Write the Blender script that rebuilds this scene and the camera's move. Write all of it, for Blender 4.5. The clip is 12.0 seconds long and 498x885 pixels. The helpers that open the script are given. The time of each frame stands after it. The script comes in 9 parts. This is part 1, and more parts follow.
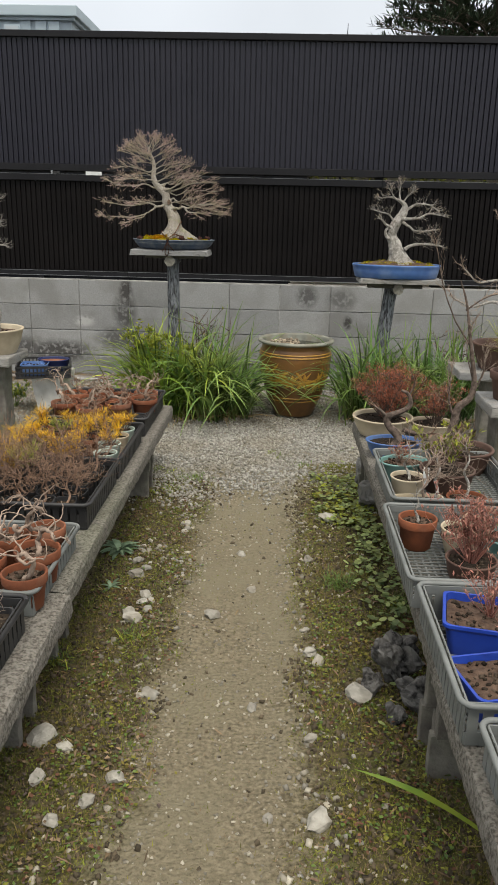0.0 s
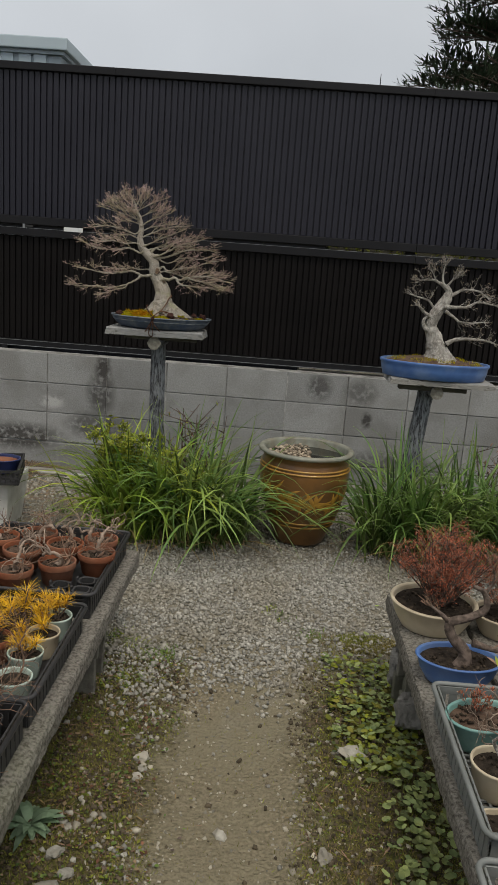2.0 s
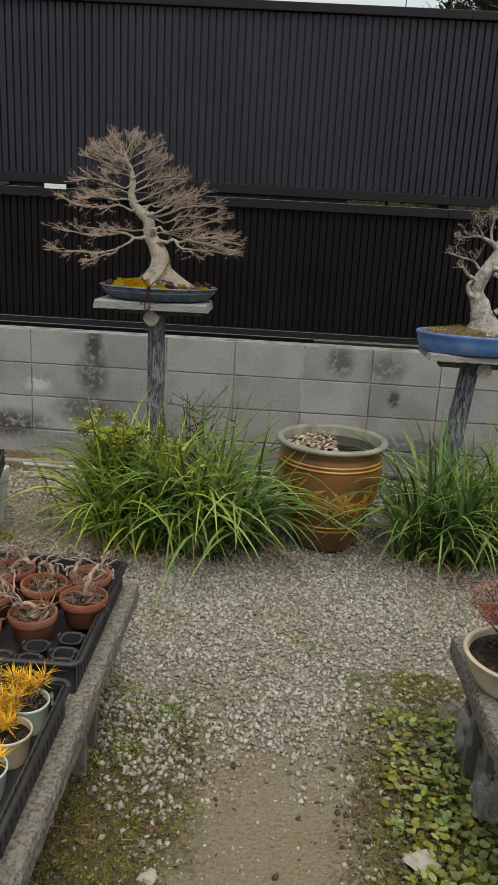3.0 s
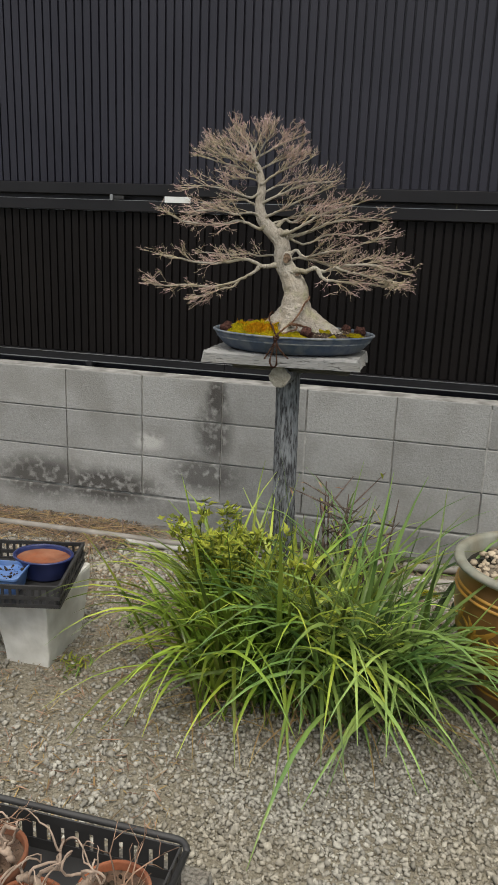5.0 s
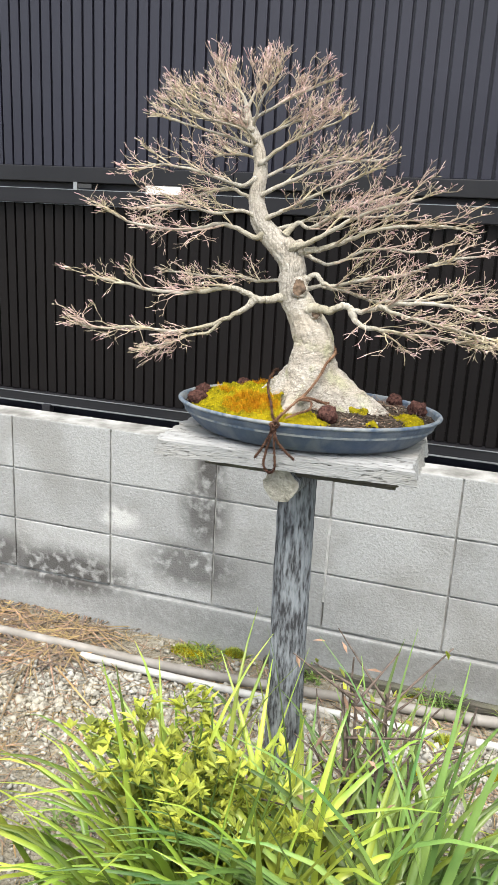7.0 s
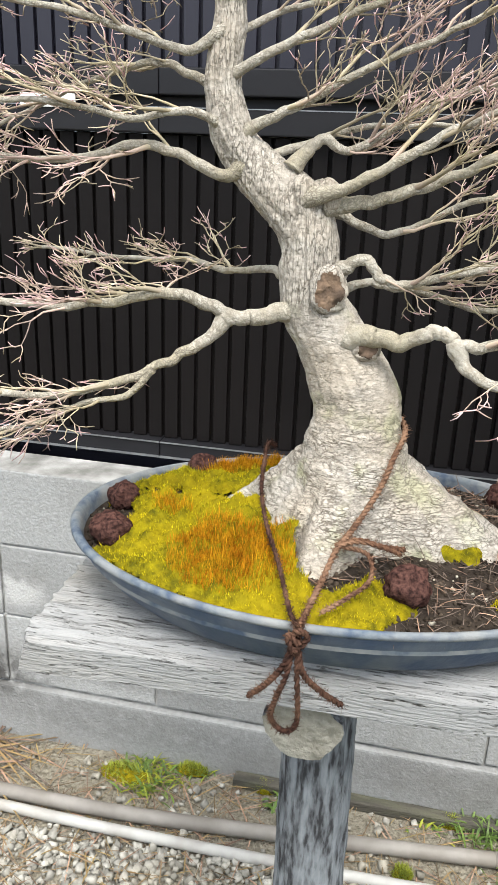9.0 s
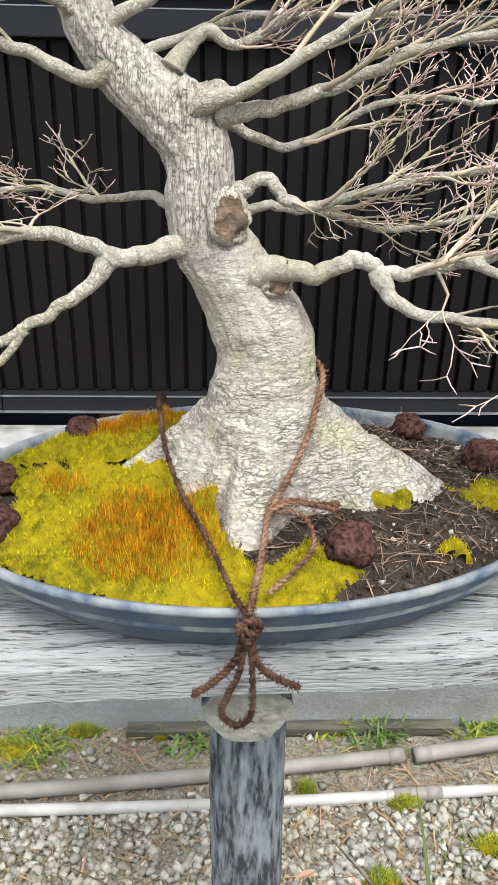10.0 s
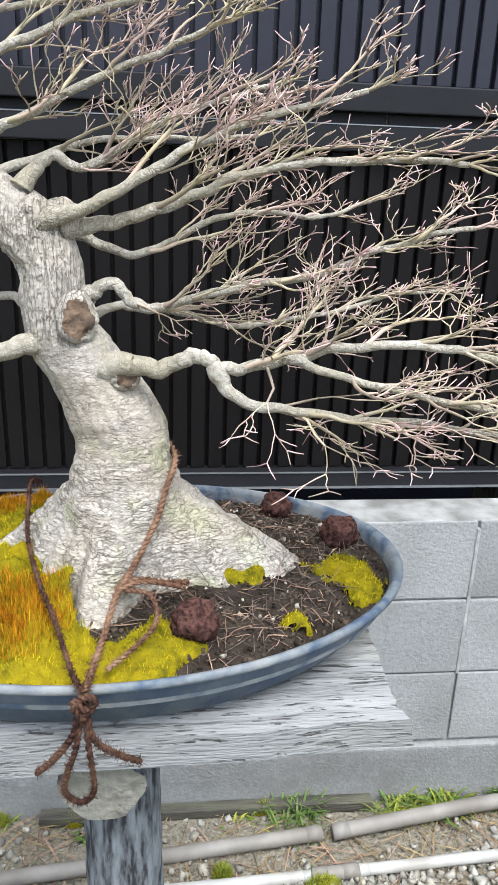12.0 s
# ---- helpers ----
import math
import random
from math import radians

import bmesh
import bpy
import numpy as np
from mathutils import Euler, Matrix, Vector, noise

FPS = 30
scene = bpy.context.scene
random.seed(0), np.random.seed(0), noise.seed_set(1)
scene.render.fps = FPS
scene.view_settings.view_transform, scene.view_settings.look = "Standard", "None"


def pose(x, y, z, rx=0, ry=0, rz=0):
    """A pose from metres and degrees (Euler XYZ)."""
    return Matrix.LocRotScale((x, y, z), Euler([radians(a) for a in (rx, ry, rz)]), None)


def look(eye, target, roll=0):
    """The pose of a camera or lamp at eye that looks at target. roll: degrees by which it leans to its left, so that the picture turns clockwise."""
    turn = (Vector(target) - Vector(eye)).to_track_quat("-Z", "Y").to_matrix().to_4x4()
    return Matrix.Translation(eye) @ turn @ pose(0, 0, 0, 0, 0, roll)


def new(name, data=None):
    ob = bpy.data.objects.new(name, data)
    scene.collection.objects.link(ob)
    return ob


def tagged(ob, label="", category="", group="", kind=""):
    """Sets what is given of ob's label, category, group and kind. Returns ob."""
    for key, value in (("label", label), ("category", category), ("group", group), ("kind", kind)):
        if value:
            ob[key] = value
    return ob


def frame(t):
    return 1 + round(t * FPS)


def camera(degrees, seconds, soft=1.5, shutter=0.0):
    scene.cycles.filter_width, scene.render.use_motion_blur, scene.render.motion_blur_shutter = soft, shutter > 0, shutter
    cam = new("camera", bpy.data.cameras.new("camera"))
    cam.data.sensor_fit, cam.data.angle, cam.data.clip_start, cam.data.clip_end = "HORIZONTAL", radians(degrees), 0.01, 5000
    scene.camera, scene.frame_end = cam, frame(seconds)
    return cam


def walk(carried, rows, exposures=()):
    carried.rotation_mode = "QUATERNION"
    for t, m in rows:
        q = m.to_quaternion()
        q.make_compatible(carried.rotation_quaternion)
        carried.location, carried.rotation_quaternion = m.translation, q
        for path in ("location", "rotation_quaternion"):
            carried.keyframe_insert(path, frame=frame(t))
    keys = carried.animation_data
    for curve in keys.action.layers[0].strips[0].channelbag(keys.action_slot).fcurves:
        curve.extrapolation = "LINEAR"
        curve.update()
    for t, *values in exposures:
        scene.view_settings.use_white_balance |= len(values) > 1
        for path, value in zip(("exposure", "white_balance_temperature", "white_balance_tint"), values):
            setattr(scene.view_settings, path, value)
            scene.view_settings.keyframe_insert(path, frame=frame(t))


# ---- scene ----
cam = camera(36.4, 12.0, 0.75)
PATH = [
    (0, (0.23, 0.345, 1.304), (0.163, 2.258, 0.723), 1.3),
    (0.5, (0.207, 0.647, 1.353), (0.072, 2.572, 0.828), 2.3),
    (1, (0.121, 0.937, 1.384), (0.039, 2.874, 0.896), 1.7),
    (1.5, (0.124, 1.199, 1.397), (0.04, 3.145, 0.942), 1.6),
    (2, (0.163, 1.446, 1.422), (0.104, 3.393, 0.969), 4.2),
    (2.5, (0.113, 1.704, 1.418), (0.05, 3.645, 0.94), 4.0),
    (3, (0.067, 2.033, 1.407), (0.014, 3.955, 0.86), 3.2),
    (3.5, (0.13, 2.35, 1.4), (-0.074, 4.257, 0.833), 2.0),
    (3.7, (0.137, 2.443, 1.405), (-0.147, 4.339, 0.834), 1.7),
    (5.3, (-0.033, 3.238, 1.449), (-0.498, 5.111, 0.922), 2.2),
    (5.5, (-0.044, 3.338, 1.461), (-0.496, 5.213, 0.93), 2.4),
    (6, (-0.124, 3.6, 1.437), (-0.498, 5.489, 0.9), 3.1),
    (6.5, (-0.163, 3.85, 1.419), (-0.577, 5.724, 0.856), 2.9),
    (7, (-0.158, 4.108, 1.466), (-0.717, 5.949, 0.921), 3.1),
    (7.2, (-0.198, 4.221, 1.482), (-0.767, 6.054, 0.92), 3.4),
    (8.8, (-0.441, 4.853, 1.473), (-0.833, 6.7, 0.815), 2.9),
    (9, (-0.451, 4.921, 1.458), (-0.823, 6.761, 0.768), 2.3),
    (9.5, (-0.514, 4.995, 1.459), (-0.627, 6.811, 0.629), 1.5),
    (10, (-0.526, 5.009, 1.449), (-0.449, 6.812, 0.587), 1.2),
    (10.5, (-0.528, 5.007, 1.461), (-0.402, 6.818, 0.621), 0.5),
    (11, (-0.518, 5.011, 1.456), (-0.339, 6.818, 0.618), 1.2),
    (11.5, (-0.497, 5.003, 1.466), (-0.271, 6.836, 0.697), 1.5),
    (12, (-0.448, 4.968, 1.477), (-0.234, 6.835, 0.792), 2.1),
]
walk(cam, [(t, look(eye, target, roll)) for t, eye, target, roll in PATH],
     exposures=[(0.0, 1.0, 6600, 10), (0.5, 0.62, 6600, 10), (1.5, 0.53, 6600, 10), (2.0, 0.43, 6600, 10), (2.5, 0.54, 6600, 10), (3.0, 0.74, 6650, 10), (3.5, 1.2, 6650, 10), (5.5, 1.0, 6650, 10), (6.0, 1.61, 6500, 10), (6.5, 2.11, 6430, 10),
                (7.0, 2.27, 6330, 10), (9.0, 2.08, 6250, 10), (9.5, 2.08, 6250, 10), (10.5, 2.06, 5900, 10), (11.5, 2.08, 5820, 10), (12.0, 2.06, 5820, 10)])

# ---- world and light ----
world = bpy.data.worlds.new("overcast_sky")
scene.world = world
world.use_nodes = True
wt = world.node_tree
sky = wt.nodes.new("ShaderNodeTexSky")
sky.sky_type = "NISHITA"
sky.sun_disc = False
sky.sun_elevation, sky.sun_rotation = radians(58), radians(160)
wco = wt.nodes.new("ShaderNodeTexCoord")
cloud = wt.nodes.new("ShaderNodeTexNoise")
cloud.inputs["Scale"].default_value, cloud.inputs["Detail"].default_value = 2.2, 6
wt.links.new(wco.outputs["Generated"], cloud.inputs["Vector"])
wz = wt.nodes.new("ShaderNodeSeparateXYZ")
wt.links.new(wco.outputs["Generated"], wz.inputs[0])
# an overcast sky: dim and bluish at the horizon, bright overhead
rise = wt.nodes.new("ShaderNodeValToRGB")
rise.color_ramp.interpolation = "EASE"
rise.color_ramp.elements[0].position, rise.color_ramp.elements[0].color = 0.0, (0.40, 0.425, 0.455, 1)
rise.color_ramp.elements[1].position, rise.color_ramp.elements[1].color = 1.0, (1.0, 0.965, 0.90, 1)
mid = rise.color_ramp.elements.new(0.42)
mid.color = (0.47, 0.49, 0.51, 1)
wt.links.new(wz.outputs["Z"], rise.inputs["Fac"])
puff = wt.nodes.new("ShaderNodeMapRange")
puff.inputs["From Min"].default_value, puff.inputs["From Max"].default_value = 0.3, 0.7
puff.inputs["To Min"].default_value, puff.inputs["To Max"].default_value = 0.90, 1.08
wt.links.new(cloud.outputs["Fac"], puff.inputs["Value"])
cover = wt.nodes.new("ShaderNodeVectorMath")
cover.operation = "SCALE"
wt.links.new(rise.outputs["Color"], cover.inputs[0])
wt.links.new(puff.outputs["Result"], cover.inputs["Scale"])
dim = wt.nodes.new("ShaderNodeVectorMath")
dim.operation = "SCALE"
dim.inputs["Scale"].default_value = 0.1
wt.links.new(sky.outputs["Color"], dim.inputs[0])
wmix = wt.nodes.new("ShaderNodeMix")
wmix.data_type = "RGBA"
wmix.inputs["Factor"].default_value = 0.93
wt.links.new(dim.outputs["Vector"], wmix.inputs["A"])
wt.links.new(cover.outputs["Vector"], wmix.inputs["B"])
wt.links.new(wmix.outputs["Result"], wt.nodes["Background"].inputs["Color"])
wt.nodes["Background"].inputs["Strength"].default_value = 1.0
sun = new("sun", bpy.data.lights.new("sun", "SUN"))
sun.data.energy, sun.data.angle, sun.data.color = 1.2, radians(22), (1.0, 0.94, 0.84)
sun.matrix_world = look((1.5, -1.0, 9), (0, 4, 0))

# ---- materials ----
def material(name, c1, c2=None, scale=8.0, rough=0.8, bump=0.0, bump_scale=40.0, c3=None, scale3=1.5, amount3=0.5,
             vary=0.0, by="object", metal=0.0, stretch=(1, 1, 1), spec=0.4, bump_kind="noise", lo=0.35, hi=0.65, coat=0.0, crack=None, leaf=0.0, fissure=0.0):
    """Two colours mixed by fine noise, a third by coarse noise, brightness varied by piece, and a fine relief."""
    m = bpy.data.materials.new(name)
    m.use_nodes = True
    t = m.node_tree
    n, ln = t.nodes, t.links.new
    b = n["Principled BSDF"]
    b.inputs["Roughness"].default_value, b.inputs["Metallic"].default_value = rough, metal
    b.inputs["Specular IOR Level"].default_value = spec
    b.inputs["Coat Weight"].default_value = coat
    geo = n.new("ShaderNodeNewGeometry")
    mp = n.new("ShaderNodeMapping")
    mp.inputs["Scale"].default_value = stretch
    ln(geo.outputs["Position"], mp.inputs["Vector"])

    def noise_mask(s, a, z, detail=6.0):
        k = n.new("ShaderNodeTexNoise")
        k.inputs["Scale"].default_value, k.inputs["Detail"].default_value = s, detail
        ln(mp.outputs["Vector"], k.inputs["Vector"])
        r = n.new("ShaderNodeMapRange")
        r.inputs["From Min"].default_value, r.inputs["From Max"].default_value = a, z
        ln(k.outputs["Fac"], r.inputs["Value"])
        return r.outputs["Result"]

    def mixed(fac, a, z):
        x = n.new("ShaderNodeMix")
        x.data_type = "RGBA"
        ln(fac, x.inputs["Factor"])
        for s, v in (("A", a), ("B", z)):
            if isinstance(v, tuple):
                x.inputs[s].default_value = (*v, 1)
            else:
                ln(v, x.inputs[s])
        return x.outputs["Result"]

    col = mixed(noise_mask(scale, lo, hi), c1, c2 or tuple(v * 0.75 for v in c1))
    if c3:
        f = n.new("ShaderNodeMath")
        f.operation = "MULTIPLY"
        f.inputs[1].default_value = amount3
        ln(noise_mask(scale3, 0.45, 0.62), f.inputs[0])
        col = mixed(f.outputs[0], col, c3)
    if vary:
        src = n.new("ShaderNodeObjectInfo").outputs["Random"] if by == "object" else geo.outputs["Random Per Island"]
        r = n.new("ShaderNodeMapRange")
        r.inputs["To Min"].default_value, r.inputs["To Max"].default_value = 1 - vary, 1 + vary
        ln(src, r.inputs["Value"])
        h = n.new("ShaderNodeHueSaturation")
        ln(r.outputs["Result"], h.inputs["Value"])
        ln(col, h.inputs["Color"])
        col = h.outputs["Color"]
    height = None
    if fissure:
        # bark breaks into small warped plates; timber splits along its grain
        lines = None
        warp = n.new("ShaderNodeTexNoise")
        warp.inputs["Scale"].default_value, warp.inputs["Detail"].default_value = fissure * 0.5, 5
        ln(mp.outputs["Vector"], warp.inputs["Vector"])
        away = n.new("ShaderNodeVectorMath")
        away.operation = "MULTIPLY_ADD"
        away.inputs[1].default_value = (2.4 / fissure,) * 3
        ln(warp.outputs["Color"], away.inputs[0])
        ln(mp.outputs["Vector"], away.inputs[2])
        for sc, wide in ((fissure, 0.11), (fissure * 2.6, 0.13)):
            r = n.new("ShaderNodeMapRange")
            if stretch[0] < 1:
                k = n.new("ShaderNodeTexNoise")
                k.inputs["Scale"].default_value, k.inputs["Detail"].default_value, k.inputs["Roughness"].default_value = sc, 8, 0.62
                ln(mp.outputs["Vector"], k.inputs["Vector"])
                r.inputs["From Min"].default_value, r.inputs["From Max"].default_value = 0.345, 0.395
                ln(k.outputs["Fac"], r.inputs["Value"])
            else:
                k = n.new("ShaderNodeTexVoronoi")
                k.feature = "DISTANCE_TO_EDGE"
                k.inputs["Scale"].default_value = sc
                ln(away.outputs["Vector"], k.inputs["Vector"])
                r.inputs["From Max"].default_value = wide
                ln(k.outputs["Distance"], r.inputs["Value"])
            if lines is None:
                lines = r.outputs["Result"]
            else:
                q = n.new("ShaderNodeMath")
                q.operation = "MINIMUM"
                ln(lines, q.inputs[0])
                ln(r.outputs["Result"], q.inputs[1])
                lines = q.outputs[0]
        height = lines
        inv = n.new("ShaderNodeMath")
        inv.operation = "SUBTRACT"
        inv.inputs[0].default_value = 1.0
        ln(lines, inv.inputs[1])
        pm = n.new("ShaderNodeMath")
        pm.operation = "MULTIPLY"
        ln(inv.outputs[0], pm.inputs[0])
        ln(noise_mask(18, 0.32, 0.6), pm.inputs[1])
        col = mixed(pm.outputs[0], col, crack)
    ln(col, b.inputs["Base Color"])
    if leaf:
        tr = n.new("ShaderNodeBsdfTranslucent")
        ln(col, tr.inputs["Color"])
        sh = n.new("ShaderNodeMixShader")
        sh.inputs["Fac"].default_value = leaf
        ln(b.outputs["BSDF"], sh.inputs[1])
        ln(tr.outputs["BSDF"], sh.inputs[2])
        ln(sh.outputs["Shader"], n["Material Output"].inputs["Surface"])
    if fissure:
        bp = n.new("ShaderNodeBump")
        bp.inputs["Strength"].default_value, bp.inputs["Distance"].default_value = bump, 0.0025
        ln(height, bp.inputs["Height"])
        k = n.new("ShaderNodeTexNoise")
        k.inputs["Scale"].default_value, k.inputs["Detail"].default_value = bump_scale, 8
        ln(mp.outputs["Vector"], k.inputs["Vector"])
        bp2 = n.new("ShaderNodeBump")
        bp2.inputs["Strength"].default_value, bp2.inputs["Distance"].default_value = 0.6, 0.004
        ln(k.outputs["Fac"], bp2.inputs["Height"])
        ln(bp.outputs["Normal"], bp2.inputs["Normal"])
        ln(bp2.outputs["Normal"], b.inputs["Normal"])
    elif bump:
        if bump_kind == "cell":
            k = n.new("ShaderNodeTexVoronoi")
            k.feature = "DISTANCE_TO_EDGE"
            k.inputs["Scale"].default_value = bump_scale
            w = n.new("ShaderNodeTexNoise")
            w.inputs["Scale"].default_value = bump_scale * 0.8
            wv = n.new("ShaderNodeMix")
            wv.data_type = "VECTOR"
            wv.inputs["Factor"].default_value = 0.05
            ln(mp.outputs["Vector"], w.inputs["Vector"])
            ln(mp.outputs["Vector"], wv.inputs["A"])
            ln(w.outputs["Color"], wv.inputs["B"])
            ln(wv.outputs["Result"], k.inputs["Vector"])
            rr = n.new("ShaderNodeMapRange")
            rr.inputs["From Max"].default_value = 0.12
            ln(k.outputs["Distance"], rr.inputs["Value"])
            height = rr.outputs["Result"]
        else:
            k = n.new("ShaderNodeTexNoise")
            k.inputs["Scale"].default_value, k.inputs["Detail"].default_value = bump_scale, 8
            ln(mp.outputs["Vector"], k.inputs["Vector"])
            height = k.outputs["Fac"]
        bp = n.new("ShaderNodeBump")
        bp.inputs["Strength"].default_value, bp.inputs["Distance"].default_value = bump, 0.25 / bump_scale if bump_kind == "cell" else min(0.01, 0.6 / bump_scale)
        ln(height, bp.inputs["Height"])
        ln(bp.outputs["Normal"], b.inputs["Normal"])
    return m


def spots(m, places, colour, fine=30.0):
    """Stains with a shape of their own on a wall: soft, ragged ellipses at given places (x, y, z, half width, half height, weight)."""
    t = m.node_tree
    n, ln = t.nodes, t.links.new
    b = n["Principled BSDF"]
    old = b.inputs["Base Color"].links[0].from_socket
    geo = n.new("ShaderNodeNewGeometry")
    rag = n.new("ShaderNodeTexNoise")
    rag.inputs["Scale"].default_value, rag.inputs["Detail"].default_value = fine, 6
    ln(geo.outputs["Position"], rag.inputs["Vector"])
    total = None
    for x, y, z, w, h, k in places:
        mp = n.new("ShaderNodeMapping")
        mp.inputs["Location"].default_value = (-x / w, -y * 2, -z / h)
        mp.inputs["Scale"].default_value = (1 / w, 2, 1 / h)
        ln(geo.outputs["Position"], mp.inputs["Vector"])
        d = n.new("ShaderNodeVectorMath")
        d.operation = "LENGTH"
        ln(mp.outputs["Vector"], d.inputs[0])
        r = n.new("ShaderNodeMapRange")
        r.inputs["From Min"].default_value, r.inputs["From Max"].default_value = 1.15, 0.5
        r.inputs["To Max"].default_value = k
        ln(d.outputs["Value"], r.inputs["Value"])
        if total is None:
            total = r.outputs["Result"]
        else:
            a = n.new("ShaderNodeMath")
            a.operation = "MAXIMUM"
            ln(total, a.inputs[0])
            ln(r.outputs["Result"], a.inputs[1])
            total = a.outputs[0]
    q = n.new("ShaderNodeMapRange")
    q.inputs["From Min"].default_value, q.inputs["From Max"].default_value = 0.3, 0.5
    ln(rag.outputs["Fac"], q.inputs["Value"])
    f = n.new("ShaderNodeMath")
    f.operation = "MULTIPLY"
    ln(total, f.inputs[0])
    ln(q.outputs["Result"], f.inputs[1])
    x = n.new("ShaderNodeMix")
    x.data_type = "RGBA"
    x.inputs["B"].default_value = (*colour, 1)
    ln(f.outputs[0], x.inputs["Factor"])
    ln(old, x.inputs["A"])
    ln(x.outputs["Result"], b.inputs["Base Color"])


def bark_material():
    """Pale maple bark: fine upright fissures on the bole, a net of short wrinkled cracks over the root crown."""
    m = bpy.data.materials.new("pale_maple_bark")
    m.use_nodes = True
    t = m.node_tree
    n, ln = t.nodes, t.links.new
    b = n["Principled BSDF"]
    b.inputs["Roughness"].default_value, b.inputs["Specular IOR Level"].default_value = 0.95, 0.12
    geo = n.new("ShaderNodeNewGeometry")
    sep = n.new("ShaderNodeSeparateXYZ")
    ln(geo.outputs["Position"], sep.inputs[0])

    def fog(s, d=6.0, stretch=(1, 1, 1)):
        mp = n.new("ShaderNodeMapping")
        mp.inputs["Scale"].default_value = stretch
        ln(geo.outputs["Position"], mp.inputs["Vector"])
        k = n.new("ShaderNodeTexNoise")
        k.inputs["Scale"].default_value, k.inputs["Detail"].default_value = s, d
        ln(mp.outputs["Vector"], k.inputs["Vector"])
        return k.outputs["Fac"], k.outputs["Color"], mp.outputs["Vector"]

    def rng(v, a, z, lo=0.0, hi=1.0):
        r = n.new("ShaderNodeMapRange")
        for key, val in (("From Min", a), ("From Max", z), ("To Min", lo), ("To Max", hi)):
            r.inputs[key].default_value = val
        ln(v, r.inputs["Value"])
        return r.outputs["Result"]

    def mix(f, a, z, kind="RGBA"):
        x = n.new("ShaderNodeMix")
        x.data_type = kind
        ln(f, x.inputs["Factor"])
        for s, v in (("A", a), ("B", z)):
            if isinstance(v, tuple):
                x.inputs[s].default_value = (*v, 1)
            else:
                ln(v, x.inputs[s])
        return x.outputs["Result"]

    def times(a, z):
        k = n.new("ShaderNodeMath")
        k.operation = "MULTIPLY"
        ln(a, k.inputs[0])
        ln(z, k.inputs[1])
        return k.outputs[0]

    def cracks(scale, stretch, wide, warp):
        _, colour, vec = fog(scale * 0.6, 4.0, stretch)
        away = n.new("ShaderNodeVectorMath")
        away.operation = "MULTIPLY_ADD"
        away.inputs[1].default_value = (warp / scale,) * 3
        ln(colour, away.inputs[0])
        ln(vec, away.inputs[2])
        k = n.new("ShaderNodeTexVoronoi")
        k.feature = "DISTANCE_TO_EDGE"
        k.inputs["Scale"].default_value = scale
        ln(away.outputs["Vector"], k.inputs["Vector"])
        return rng(k.outputs["Distance"], 0.0, wide)

    low = rng(sep.outputs["Z"], 1.355, 1.315)
    foot = rng(sep.outputs["Z"], 1.275, 1.20, 0.5, 1.0)
    upright = times(cracks(170, (1, 1, 0.11), 0.07, 2.2), cracks(380, (1, 1, 0.14), 0.05, 1.8))
    wrinkled = times(cracks(85, (0.5, 0.5, 1.9), 0.07, 3.2), cracks(230, (0.6, 0.6, 1.7), 0.06, 2.8))
    line = mix(low, upright, wrinkled, "FLOAT")
    patch = fog(34, 5.0)[0]
    bole = rng(sep.outputs["Z"], 1.30, 1.46, 0.9, 0.7)
    inv = n.new("ShaderNodeMath")
    inv.operation = "SUBTRACT"
    inv.inputs[0].default_value = 1.0
    ln(line, inv.inputs[1])
    shown = times(times(inv.outputs[0], mix(low, bole, foot, "FLOAT")), rng(patch, 0.36, 0.60, 0.32, 0.85))
    col = mix(rng(fog(260)[0], 0.36, 0.64), (0.435, 0.405, 0.355), (0.30, 0.273, 0.235))
    col = mix(rng(fog(11, 4.0)[0], 0.45, 0.62, 0.0, 0.6), col, (0.43, 0.375, 0.30))
    col = mix(rng(fog(23, 5.0)[0], 0.52, 0.66, 0.0, 0.55), col, (0.50, 0.475, 0.43))
    col = mix(times(low, rng(fog(30, 5.0)[0], 0.55, 0.68, 0.0, 0.6)), col, (0.33, 0.335, 0.20))
    col = mix(shown, col, (0.115, 0.096, 0.075))
    ln(col, b.inputs["Base Color"])
    bp = n.new("ShaderNodeBump")
    bp.inputs["Strength"].default_value, bp.inputs["Distance"].default_value = 0.8, 0.0022
    deep = n.new("ShaderNodeMath")
    deep.operation = "SUBTRACT"
    deep.inputs[0].default_value = 1.0
    ln(shown, deep.inputs[1])
    ln(deep.outputs[0], bp.inputs["Height"])
    bp2 = n.new("ShaderNodeBump")
    bp2.inputs["Strength"].default_value, bp2.inputs["Distance"].default_value = 0.8, 0.004
    ln(fog(190, 10.0)[0], bp2.inputs["Height"])
    ln(bp.outputs["Normal"], bp2.inputs["Normal"])
    ln(bp2.outputs["Normal"], b.inputs["Normal"])
    return m


